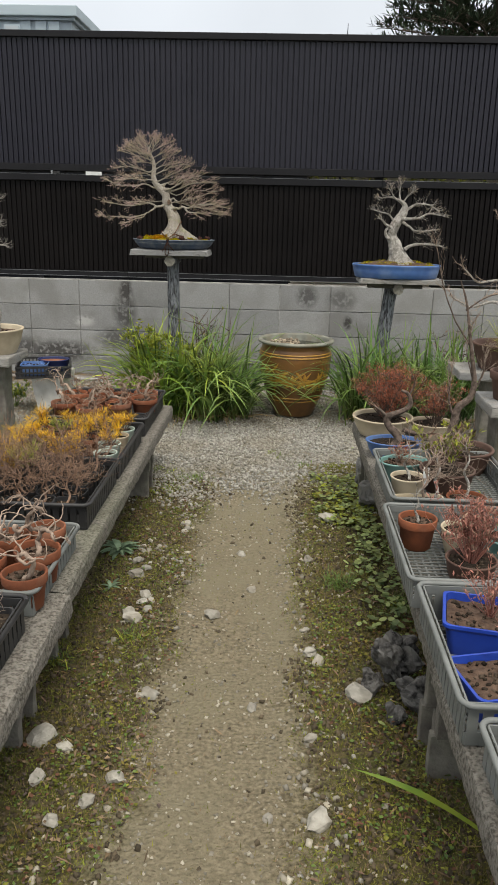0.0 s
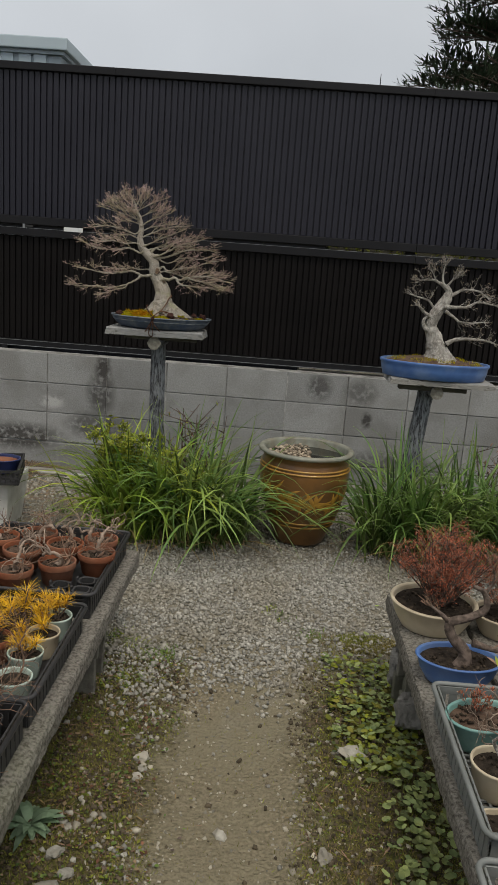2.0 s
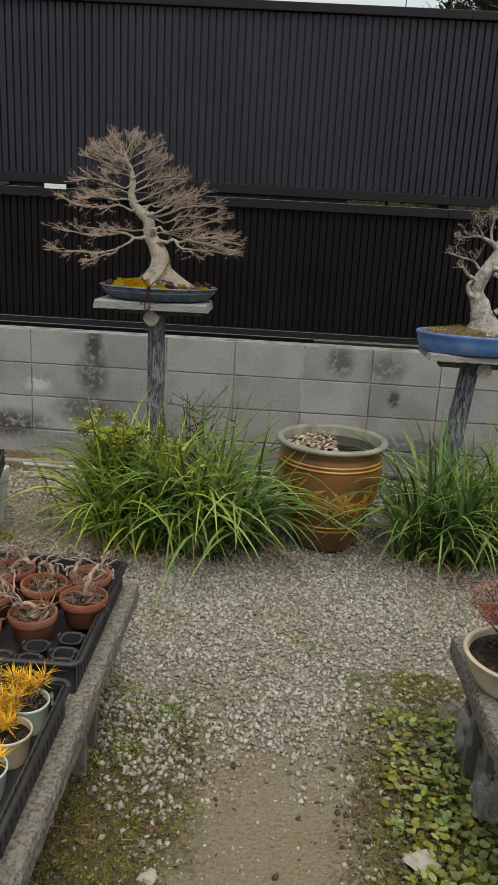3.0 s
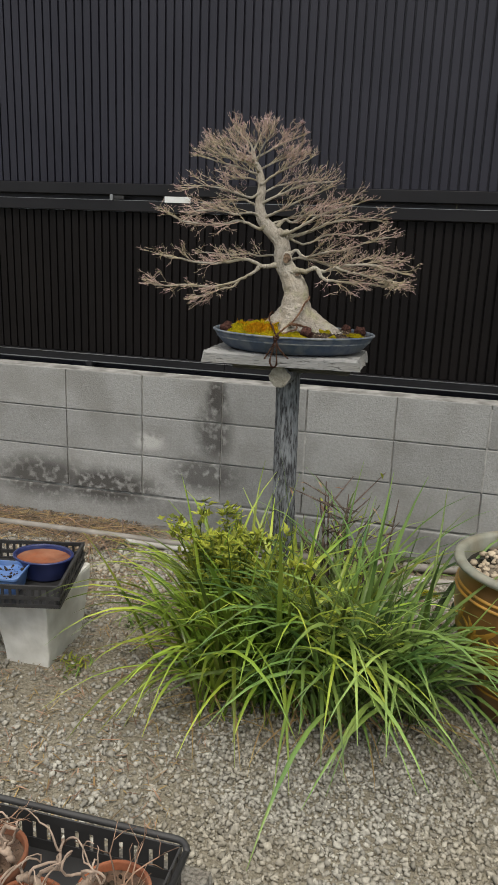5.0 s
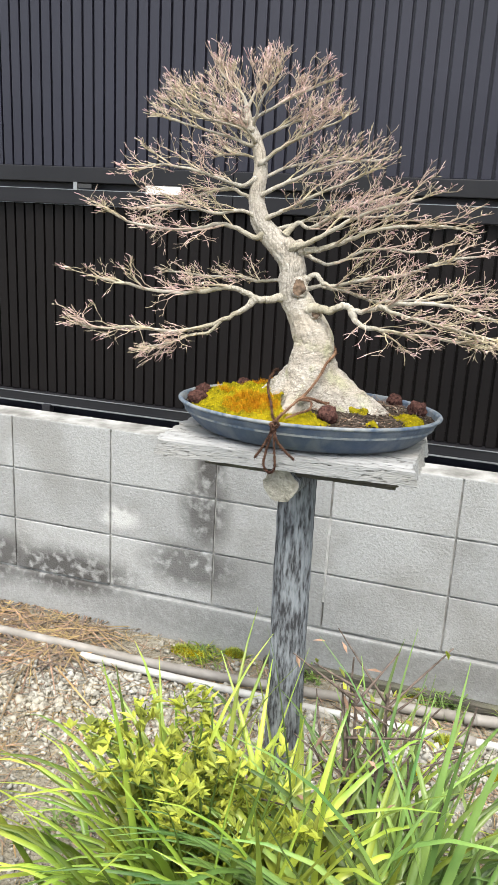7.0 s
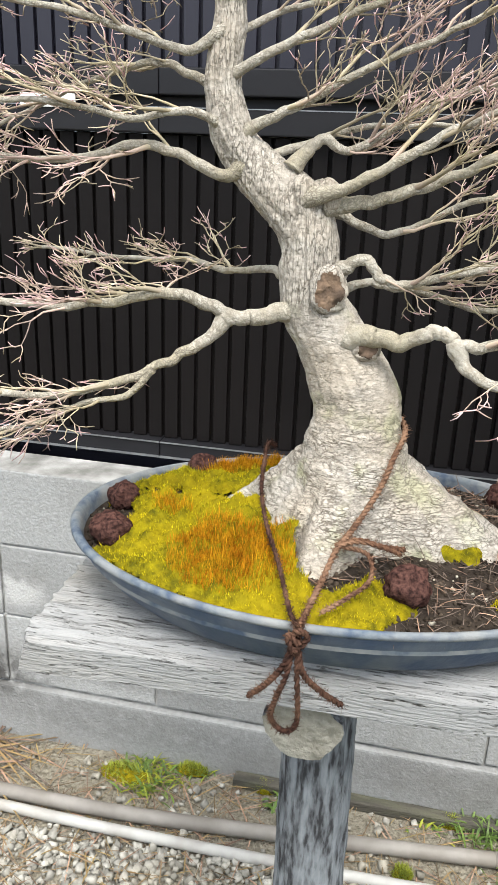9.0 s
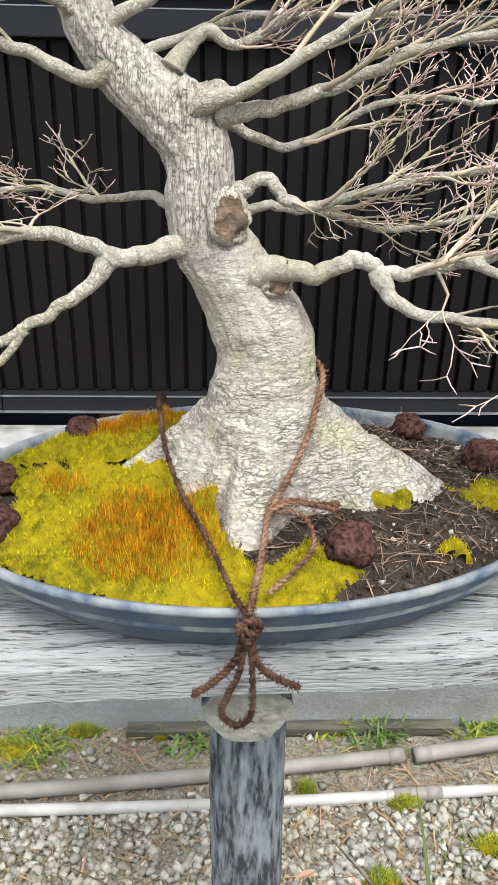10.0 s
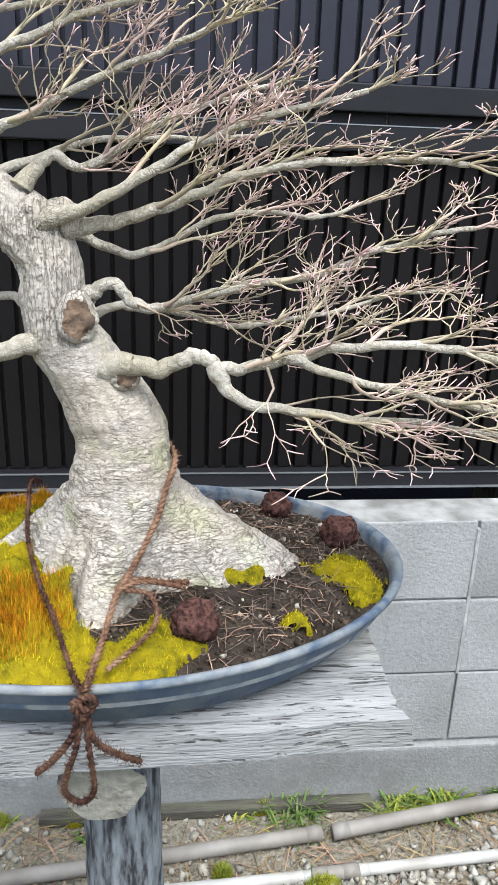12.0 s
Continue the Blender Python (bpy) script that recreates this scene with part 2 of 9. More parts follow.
M_BLOCK = material("concrete_block", (0.292, 0.298, 0.295), (0.230, 0.234, 0.231), 90, 0.92, 0.7, 150, (0.178, 0.176, 0.167), 3.6, 0.6, 0.14, lo=0.3, hi=0.7, spec=0.2)
spots(M_BLOCK, [(-0.99, 6.41, 0.68, 0.06, 0.13, 0.9), (-1.0, 6.41, 0.52, 0.10, 0.17, 0.75), (-1.05, 6.41, 0.3, 0.2, 0.1, 0.7), (-1.55, 6.41, 0.19, 0.32, 0.1, 0.9), (-1.9, 6.41, 0.2, 0.3, 0.12, 0.8),
                (0.45, 6.41, 0.68, 0.09, 0.1, 0.7), (0.72, 6.41, 0.66, 0.12, 0.09, 0.55), (0.78, 6.41, 0.48, 0.04, 0.06, 0.9),
                (-0.15, 6.41, 0.1, 0.7, 0.07, 0.22), (-1.1, 6.41, 0.1, 0.5, 0.07, 0.25), (0.9, 6.41, 0.18, 0.5, 0.1, 0.6)], (0.045, 0.042, 0.04))
spots(M_BLOCK, [(-1.33, 6.41, 0.44, 0.09, 0.05, 0.5), (-2.3, 6.41, 0.5, 0.12, 0.06, 0.6)], (0.55, 0.55, 0.54))
M_MORTAR = material("mortar", (0.34, 0.34, 0.33), (0.13, 0.128, 0.12), 12, 0.95, 0.4, 200)
M_FENCE = material("fence_black", (0.0104, 0.0102, 0.0180), (0.0143, 0.0140, 0.0228), 3, 0.40, 0.05, 60, spec=0.34)
# Brownish tone, darkened further for the lower tier's weaker sky reflection.
M_FENCELOW = material("fence_brown_black_dimmed", (0.0050, 0.0042, 0.0044), (0.0072, 0.0060, 0.0060), 3, 0.5, 0.05, 60, spec=0.12)
M_RAIL = material("fence_rail", (0.009, 0.009, 0.011), (0.012, 0.012, 0.014), 5, 0.45, 0.05, 60, spec=0.22)
# Real metal on the clip; on the rails it paints edge highlights.
M_ALU_GLINT = material("aluminium_and_edge_glint", (0.30, 0.31, 0.32), (0.22, 0.23, 0.24), 20, 0.45, metal=0.8)
M_LABEL = material("white_label", (0.72, 0.74, 0.74), (0.6, 0.62, 0.62), 30, 0.5)
M_BARK = bark_material()
M_LIMB = material("maple_limb_bark", (0.325, 0.298, 0.245), (0.43, 0.405, 0.35), 130, 0.92, 0.45, 240, (0.30, 0.268, 0.18), 12, 0.65, lo=0.38, hi=0.58, crack=(0.18, 0.16, 0.125), fissure=150, spec=0.12)
M_TWIG = material("maple_twig", (0.40, 0.35, 0.25), (0.31, 0.26, 0.16), 40, 0.7, vary=0.4, by="island", c3=(0.42, 0.29, 0.27), scale3=14, amount3=0.7)
M_TIP = material("maple_bud_tip", (0.43, 0.25, 0.25), (0.58, 0.45, 0.43), 60, 0.6, vary=0.3, by="island")
M_SCAR = material("healed_cut", (0.20, 0.135, 0.088), (0.085, 0.056, 0.038), 110, 0.9, 1.0, 260, (0.045, 0.031, 0.022), 60, 0.6)
M_BARK2 = material("white_grey_bark", (0.31, 0.292, 0.262), (0.50, 0.478, 0.44), 60, 0.95, 0.8, 120, stretch=(1, 1, 0.5), lo=0.36, hi=0.58, crack=(0.15, 0.138, 0.12), fissure=80, spec=0.15)
M_BLUEGREY = material("blue_grey_glaze", (0.046, 0.066, 0.108), (0.07, 0.088, 0.12), 40, 0.72, 0.3, 90, (0.125, 0.14, 0.16), 18, 0.7, stretch=(1, 1, 0.6), spec=0.25)
M_RIMGLAZE = material("worn_rim_glaze", (0.12, 0.14, 0.158), (0.05, 0.07, 0.105), 70, 0.6, 0.3, 90, (0.21, 0.215, 0.21), 20, 0.8, lo=0.4, hi=0.6, spec=0.2)
M_BLUE = material("cobalt_glaze", (0.07, 0.15, 0.36), (0.05, 0.11, 0.29), 14, 0.4, 0.05, 40, (0.22, 0.30, 0.44), 8, 0.35)
M_BLUEPLASTIC = material("blue_plastic", (0.02, 0.065, 0.42), (0.015, 0.045, 0.30), 10, 0.4)
M_NAVY = material("navy_glaze", (0.012, 0.018, 0.07), (0.02, 0.03, 0.11), 12, 0.3)
M_CREAM = material("cream_glaze", (0.52, 0.45, 0.33), (0.44, 0.37, 0.26), 12, 0.45, 0.06, 50, (0.30, 0.25, 0.18), 6, 0.4)
M_TEAL = material("teal_glaze", (0.12, 0.26, 0.24), (0.22, 0.36, 0.33), 20, 0.4)
M_PALEGREEN = material("pale_green_glaze", (0.42, 0.50, 0.44), (0.34, 0.42, 0.37), 20, 0.45)
M_TERRA = material("terracotta", (0.235, 0.078, 0.036), (0.135, 0.05, 0.028), 14, 0.9, 0.3, 90, (0.24, 0.13, 0.085), 9, 0.5, 0.2, spec=0.2)
M_DARKPOT = material("brown_clay", (0.10, 0.055, 0.04), (0.07, 0.04, 0.03), 14, 0.7, 0.1, 80, vary=0.15)
M_BLACKPL = material("black_plastic", (0.018, 0.018, 0.019), (0.03, 0.03, 0.031), 12, 0.5, vary=0.15, spec=0.4)
M_GREYPL = material("grey_plastic", (0.17, 0.18, 0.175), (0.12, 0.13, 0.125), 12, 0.55, 0.05, 60)
M_WHITEPL = material("styrofoam_white", (0.66, 0.66, 0.63), (0.5, 0.5, 0.47), 14, 0.8, 0.1, 120, (0.38, 0.36, 0.3), 5, 0.4)
M_CONC = material("bench_concrete", (0.175, 0.162, 0.14), (0.075, 0.069, 0.058), 130, 0.95, 1.0, 150, (0.23, 0.22, 0.195), 90, 0.6, 0.12, lo=0.4, hi=0.6, spec=0.15)
spots(M_CONC, [(-0.45, 2.6, 0.32, 0.5, 0.08, 0.25)], (0.10, 0.12, 0.06), 18.0)
M_CINDER = material("cinder_block", (0.19, 0.18, 0.155), (0.11, 0.10, 0.09), 22, 0.95, 0.8, 110, (0.08, 0.085, 0.055), 6, 0.6, 0.12)
M_SLABWOOD = material("silvered_wood", (0.31, 0.302, 0.28), (0.225, 0.22, 0.206), 240, 0.93, 1.0, 520, (0.225, 0.24, 0.26), 12, 0.45, stretch=(0.10, 1.0, 1.0), crack=(0.07, 0.064, 0.058), fissure=170, lo=0.34, hi=0.66, spec=0.1)
M_DARKWOOD = material("dark_wet_wood", (0.075, 0.068, 0.055), (0.04, 0.038, 0.03), 8, 0.85, 0.6, 40, (0.11, 0.115, 0.07), 6, 0.5, stretch=(1, 6, 6))
M_POST = material("weathered_log", (0.135, 0.143, 0.155), (0.034, 0.034, 0.037), 210, 0.92, 1.0, 420, (0.255, 0.275, 0.295), 90, 0.65, stretch=(1, 1, 0.2), lo=0.38, hi=0.58, spec=0.12)
M_LOGEND = material("sawn_log_end", (0.27, 0.26, 0.22), (0.165, 0.157, 0.13), 60, 0.9, 1.0, 90, (0.11, 0.10, 0.08), 25, 0.5)
M_ROPE = material("palm_rope", (0.066, 0.033, 0.024), (0.018, 0.010, 0.008), 260, 0.95, 0.9, 500, (0.17, 0.095, 0.06), 30, 0.45, spec=0.08)
M_ROPETAN = material("dry_palm_rope", (0.15, 0.082, 0.05), (0.05, 0.025, 0.017), 260, 0.95, 0.9, 500, (0.29, 0.18, 0.115), 30, 0.5, spec=0.08)
M_LAVA = material("lava_stone", (0.085, 0.042, 0.034), (0.02, 0.011, 0.01), 260, 1.0, 1.0, 260, spec=0.03)
# Cushion darker than its shoots: the shade between them is in its colour.
M_MOSS = material("yellow_moss", (0.20, 0.165, 0.005), (0.065, 0.06, 0.005), 110, 1.0, 1.0, 240, (0.25, 0.19, 0.006), 14, 0.6, spec=0.03)
M_MOSSHAIR = material("moss_shoots", (0.53, 0.42, 0.008), (0.24, 0.215, 0.008), 90, 0.95, vary=0.7, by="island", leaf=0.3, c3=(0.15, 0.165, 0.010), scale3=30, amount3=0.6, spec=0.04)
M_SPORE = material("moss_spore_stalks", (0.33, 0.125, 0.006), (0.46, 0.24, 0.010), 55, 0.95, vary=0.55, by="island", leaf=0.25, spec=0.04)
M_DEADLEAF = material("dead_leaves", (0.155, 0.075, 0.046), (0.085, 0.048, 0.03), 40, 0.9, vary=0.5, by="island", spec=0.15)
M_SOIL = material("potting_soil", (0.017, 0.013, 0.0105), (0.034, 0.027, 0.021), 60, 1.0, 1.0, 140, (0.06, 0.047, 0.036), 50, 0.35, spec=0.1)
M_SOILBROWN = material("dry_brown_soil", (0.085, 0.052, 0.034), (0.05, 0.03, 0.021), 60, 1.0, 1.0, 140, (0.15, 0.10, 0.07), 50, 0.5)
M_GRAVEL = material("grey_gravel", (0.345, 0.337, 0.302), (0.215, 0.206, 0.180), 60, 0.95, 0.3, 120, vary=0.32, by="island", c3=(0.235, 0.21, 0.16), scale3=3, amount3=0.5, spec=0.12)
M_PEBBLE = material("pale_pebbles", (0.34, 0.315, 0.255), (0.23, 0.21, 0.165), 40, 0.9, 0.3, 120, vary=0.5, by="island")
M_SHELL = material("pale_shells", (0.32, 0.27, 0.20), (0.18, 0.14, 0.10), 40, 0.8, 0.3, 120, vary=0.6, by="island")
M_CLOD = material("dark_soil_crumbs", (0.06, 0.048, 0.03), (0.10, 0.078, 0.05), 40, 1.0, 0.5, 120, vary=0.5, by="island")
M_GRAIN = material("dark_soil_grains", (0.03, 0.023, 0.017), (0.065, 0.05, 0.037), 60, 1.0, 0.5, 120, vary=0.7, by="island", spec=0.1)
M_STONE = material("grey_white_stone", (0.38, 0.365, 0.32), (0.25, 0.24, 0.205), 30, 0.9, 0.8, 60, (0.22, 0.195, 0.15), 12, 0.5, 0.25)
M_ROCK = material("dark_rugged_rock", (0.125, 0.122, 0.118), (0.022, 0.021, 0.021), 40, 0.95, 1.0, 90, (0.27, 0.262, 0.245), 20, 0.55, lo=0.42, hi=0.56, spec=0.12)
M_BLADE = material("strap_leaf", (0.105, 0.195, 0.028), (0.22, 0.31, 0.042), 5, 0.32, vary=0.65, by="island", c3=(0.42, 0.43, 0.06), scale3=4, amount3=0.5, leaf=0.28)
M_BLADE2 = material("dark_strap_leaf", (0.055, 0.125, 0.035), (0.145, 0.235, 0.055), 5, 0.3, vary=0.62, by="island", c3=(0.28, 0.34, 0.085), scale3=4, amount3=0.4, leaf=0.26)
M_DEADBLADE = material("yellowed_leaf", (0.27, 0.205, 0.085), (0.20, 0.125, 0.055), 8, 0.7, vary=0.35, by="island")
M_MUGWORT = material("yellow_green_leaf", (0.30, 0.325, 0.032), (0.17, 0.21, 0.028), 20, 0.6, vary=0.45, by="island", leaf=0.35)
M_WEED = material("green_weed", (0.085, 0.145, 0.03), (0.13, 0.19, 0.04), 20, 0.55, vary=0.4, by="island", leaf=0.25)
M_CLOVER = material("round_weed_leaf", (0.145, 0.20, 0.075), (0.26, 0.295, 0.105), 20, 0.55, vary=0.6, by="island", leaf=0.25)
M_DOCK = material("grey_green_leaf", (0.13, 0.20, 0.115), (0.19, 0.27, 0.17), 25, 0.55, vary=0.35, by="island", leaf=0.2)
M_RUBBLE = material("pale_rubble", (0.27, 0.262, 0.245), (0.16, 0.156, 0.148), 30, 0.95, 0.9, 90, (0.10, 0.097, 0.09), 12, 0.55, spec=0.12)
M_LITTER = material("verge_litter", (0.13, 0.095, 0.05), (0.20, 0.14, 0.085), 30, 0.9, vary=0.55, by="island")
M_TURF = material("short_turf", (0.135, 0.165, 0.03), (0.20, 0.20, 0.04), 15, 0.9, vary=0.6, by="island", c3=(0.15, 0.095, 0.04), scale3=5, amount3=0.55, leaf=0.25, spec=0.1)
M_YELLOW = material("yellow_needles", (0.72, 0.46, 0.018), (0.55, 0.30, 0.018), 30, 0.7, vary=0.35, by="island", leaf=0.3)
M_LIME = material("lime_needles", (0.30, 0.31, 0.03), (0.2, 0.24, 0.03), 30, 0.7, vary=0.3, by="island")
M_RUST = material("rust_red_foliage", (0.41, 0.125, 0.062), (0.26, 0.08, 0.046), 30, 0.8, vary=0.45, by="island", leaf=0.2)
M_ROSE = material("rose_brown_foliage", (0.42, 0.19, 0.145), (0.30, 0.135, 0.105), 30, 0.8, vary=0.35, by="island", leaf=0.2)
M_DRYTWIG = material("dry_twigs", (0.27, 0.172, 0.118), (0.135, 0.083, 0.056), 30, 0.85, vary=0.5, by="island")
M_STEM = material("pale_stem", (0.33, 0.255, 0.20), (0.20, 0.15, 0.115), 60, 0.85, 0.3, 120, vary=0.2)
M_BROWNSTEM = material("brown_stem", (0.15, 0.115, 0.095), (0.075, 0.058, 0.048), 60, 0.95, 0.9, 80, lo=0.4, hi=0.6, spec=0.15)
M_CONIFER = material("dark_conifer", (0.022, 0.038, 0.02), (0.035, 0.055, 0.025), 6, 0.8, vary=0.4, by="island")
M_CONIFERBARK = material("conifer_bark", (0.09, 0.065, 0.05), (0.06, 0.045, 0.035), 8, 0.9, 0.6, 20)
M_JAR = material("brown_jar_glaze", (0.165, 0.08, 0.024), (0.09, 0.043, 0.015), 6, 0.3, 0.05, 30, (0.22, 0.115, 0.03), 5, 0.5, coat=0.3)
M_JAROCHRE = material("ochre_relief_glaze", (0.40, 0.22, 0.035), (0.29, 0.15, 0.025), 12, 0.35, 0.1, 60, coat=0.3)
M_JARRIM = material("grey_green_jar_rim", (0.23, 0.238, 0.20), (0.145, 0.148, 0.12), 16, 0.5, 0.1, 60, (0.16, 0.13, 0.085), 12, 0.5)
M_WATER = material("dark_still_water", (0.010, 0.011, 0.009), (0.016, 0.016, 0.012), 8, 0.06, spec=0.5)
M_PIPEGREY = material("grey_pvc", (0.24, 0.225, 0.205), (0.17, 0.157, 0.142), 14, 0.6, 0.1, 60, (0.13, 0.115, 0.095), 9, 0.6)
M_PIPEWHITE = material("white_pvc", (0.40, 0.397, 0.38), (0.32, 0.315, 0.30), 14, 0.5, 0.05, 60, (0.22, 0.20, 0.17), 7, 0.55)
M_SIDING = material("blue_grey_siding", (0.36, 0.43, 0.48), (0.32, 0.385, 0.43), 3, 0.5)
M_FASCIA = material("metal_fascia", (0.42, 0.50, 0.55), (0.37, 0.45, 0.50), 3, 0.5)
M_WINDOW = material("window_pane", (0.40, 0.45, 0.48), (0.45, 0.5, 0.53), 3, 0.15)
M_LUMBER = material("sawn_boards", (0.74, 0.70, 0.62), (0.66, 0.61, 0.53), 8, 0.8, 0.2, 40)


def ground_material():
    """Bare earth along the path, mossy verges beside it, grey grit under the gravel: three soils with ragged borders."""
    m = bpy.data.materials.new("garden_soil")
    m.use_nodes = True
    t = m.node_tree
    n, ln = t.nodes, t.links.new
    b = n["Principled BSDF"]
    b.inputs["Roughness"].default_value = 0.95
    b.inputs["Specular IOR Level"].default_value = 0.25
    geo = n.new("ShaderNodeNewGeometry")
    sep = n.new("ShaderNodeSeparateXYZ")
    ln(geo.outputs["Position"], sep.inputs[0])

    def tex(s, d=7):
        k = n.new("ShaderNodeTexNoise")
        k.inputs["Scale"].default_value, k.inputs["Detail"].default_value = s, d
        ln(geo.outputs["Position"], k.inputs["Vector"])
        return k.outputs["Fac"]

    def rng(v, a, z):
        r = n.new("ShaderNodeMapRange")
        r.inputs["From Min"].default_value, r.inputs["From Max"].default_value = a, z
        ln(v, r.inputs["Value"])
        return r.outputs["Result"]

    def calc(op, a, z=None):
        k = n.new("ShaderNodeMath")
        k.operation = op
        for i, v in enumerate((a, z)):
            if v is None:
                continue
            if isinstance(v, (int, float)):
                k.inputs[i].default_value = v
            else:
                ln(v, k.inputs[i])
        return k.outputs[0]

    def mix(f, a, z):
        x = n.new("ShaderNodeMix")
        x.data_type = "RGBA"
        ln(f, x.inputs["Factor"])
        for s, v in (("A", a), ("B", z)):
            if isinstance(v, tuple):
                x.inputs[s].default_value = (*v, 1)
            else:
                ln(v, x.inputs[s])
        return x.outputs["Result"]

    fine, mid, big = tex(85, 10), tex(9), tex(2.2)
    dirt = mix(rng(fine, 0.35, 0.65), (0.255, 0.22, 0.15), (0.135, 0.115, 0.075))
    dirt = mix(rng(big, 0.42, 0.62), dirt, (0.205, 0.182, 0.122))
    verge = mix(rng(mid, 0.4, 0.6), (0.078, 0.086, 0.024), (0.105, 0.085, 0.038))
    verge = mix(rng(fine, 0.45, 0.7), verge, (0.05, 0.042, 0.024))
    grit = mix(rng(fine, 0.35, 0.65), (0.255, 0.235, 0.185), (0.155, 0.138, 0.105))
    side = calc("ABSOLUTE", calc("SUBTRACT", sep.outputs["X"], 0.122))
    side = calc("ADD", side, calc("ADD", calc("MULTIPLY", calc("SUBTRACT", mid, 0.5), 0.3), calc("MULTIPLY", calc("SUBTRACT", fine, 0.5), 0.16)))
    col = mix(rng(side, 0.16, 0.29), dirt, verge)
    far = calc("ADD", sep.outputs["Y"], calc("ADD", calc("MULTIPLY", calc("SUBTRACT", mid, 0.5), 1.1), calc("MULTIPLY", calc("SUBTRACT", big, 0.5), 1.6)))
    col = mix(rng(far, 3.75, 4.25), col, grit)
    ln(col, b.inputs["Base Color"])
    bp = n.new("ShaderNodeBump")
    bp.inputs["Strength"].default_value, bp.inputs["Distance"].default_value = 1.0, 0.02
    ln(calc("ADD", tex(90, 9), calc("MULTIPLY", mid, 0.8)), bp.inputs["Height"])
    ln(bp.outputs["Normal"], b.inputs["Normal"])
    return m


M_GROUND = ground_material()

# ---- building helpers ----
def mesh_from(name, verts, faces, mats, index=None, smooth=False):
    me = bpy.data.meshes.new(name)
    me.from_pydata([tuple(v) for v in verts], [], [tuple(f) for f in faces])
    for k in (mats if isinstance(mats, (list, tuple)) else [mats]):
        me.materials.append(k)
    if index is not None:
        me.polygons.foreach_set("material_index", index)
    if smooth:
        me.polygons.foreach_set("use_smooth", [True] * len(me.polygons))
    me.update()
    return me


def root(name, at=(0, 0, 0), label="", category="", group="", kind="", rz=0.0):
    ob = new(name)
    ob.empty_display_size = 0.05
    ob.matrix_world = pose(*at, 0, 0, rz)
    return tagged(ob, label, category, group, kind)


def under(ob, parent, label=""):
    """Makes ob a part of parent; its mesh is in the parent's own space."""
    ob.parent = parent
    return tagged(ob, label)


def part(name, bm, mat, parent, label="", smooth=False):
    me = bpy.data.meshes.new(name)
    bm.to_mesh(me)
    bm.free()
    me.materials.append(mat)
    if smooth:
        me.polygons.foreach_set("use_smooth", [True] * len(me.polygons))
    ob = new(name, me)
    if parent is not None:
        ob.parent = parent
    return tagged(ob, label)


def piece(name, me, parent=None, label=""):
    ob = new(name, me)
    if parent is not None:
        ob.parent = parent
    return tagged(ob, label)


def box_bm(x0, x1, y0, y1, z0, z1, bevel=0.0, rough=0.0, cuts=0, seed=0):
    bm = bmesh.new()
    bmesh.ops.create_cube(bm, size=1)
    for v in bm.verts:
        v.co = Vector(((x0 + x1) / 2 + v.co.x * (x1 - x0), (y0 + y1) / 2 + v.co.y * (y1 - y0), (z0 + z1) / 2 + v.co.z * (z1 - z0)))
    if bevel:
        bmesh.ops.bevel(bm, geom=list(bm.edges), offset=bevel, segments=2, affect="EDGES", profile=0.6)
    if cuts:
        long = [e for e in bm.edges if e.calc_length() > 0.06]
        bmesh.ops.subdivide_edges(bm, edges=long, cuts=cuts, use_grid_fill=True)
    if rough:
        for v in bm.verts:
            v.co += noise.noise_vector(v.co * 14 + Vector((seed, 0, 0))) * rough
    return bm


class Tubes:
    """Collects tapering tubes into one mesh with several materials."""

    def __init__(self):
        self.v, self.f, self.m = [], [], []

    def add(self, pts, radii, sides=5, mat=0, cap=True):
        pts = [Vector(p) for p in pts]
        if len(pts) < 2:
            return
        d = (pts[1] - pts[0]).normalized()
        side = d.orthogonal().normalized()
        start = len(self.v)
        for i, p in enumerate(pts):
            if i:
                e = pts[i] - pts[i - 1]
                if i < len(pts) - 1:
                    e = pts[i + 1] - pts[i - 1]
                e = e.normalized() if e.length > 1e-9 else d
                side = side - e * side.dot(e)
                side = side.normalized() if side.length > 1e-6 else e.orthogonal().normalized()
                d = e
            up = d.cross(side)
            for k in range(sides):
                a = 2 * math.pi * k / sides
                self.v.append(p + (side * math.cos(a) + up * math.sin(a)) * radii[i])
        for i in range(len(pts) - 1):
            for k in range(sides):
                a, b = start + i * sides + k, start + i * sides + (k + 1) % sides
                self.f.append((a, b, b + sides, a + sides))
                self.m.append(mat)
        if cap:
            self.f.append(tuple(range(start + sides - 1, start - 1, -1)))
            self.f.append(tuple(range(start + (len(pts) - 1) * sides, start + len(pts) * sides)))
            self.m += [mat, mat]

    def mesh(self, name, mats, smooth=True):
        return mesh_from(name, self.v, self.f, mats, self.m, smooth)


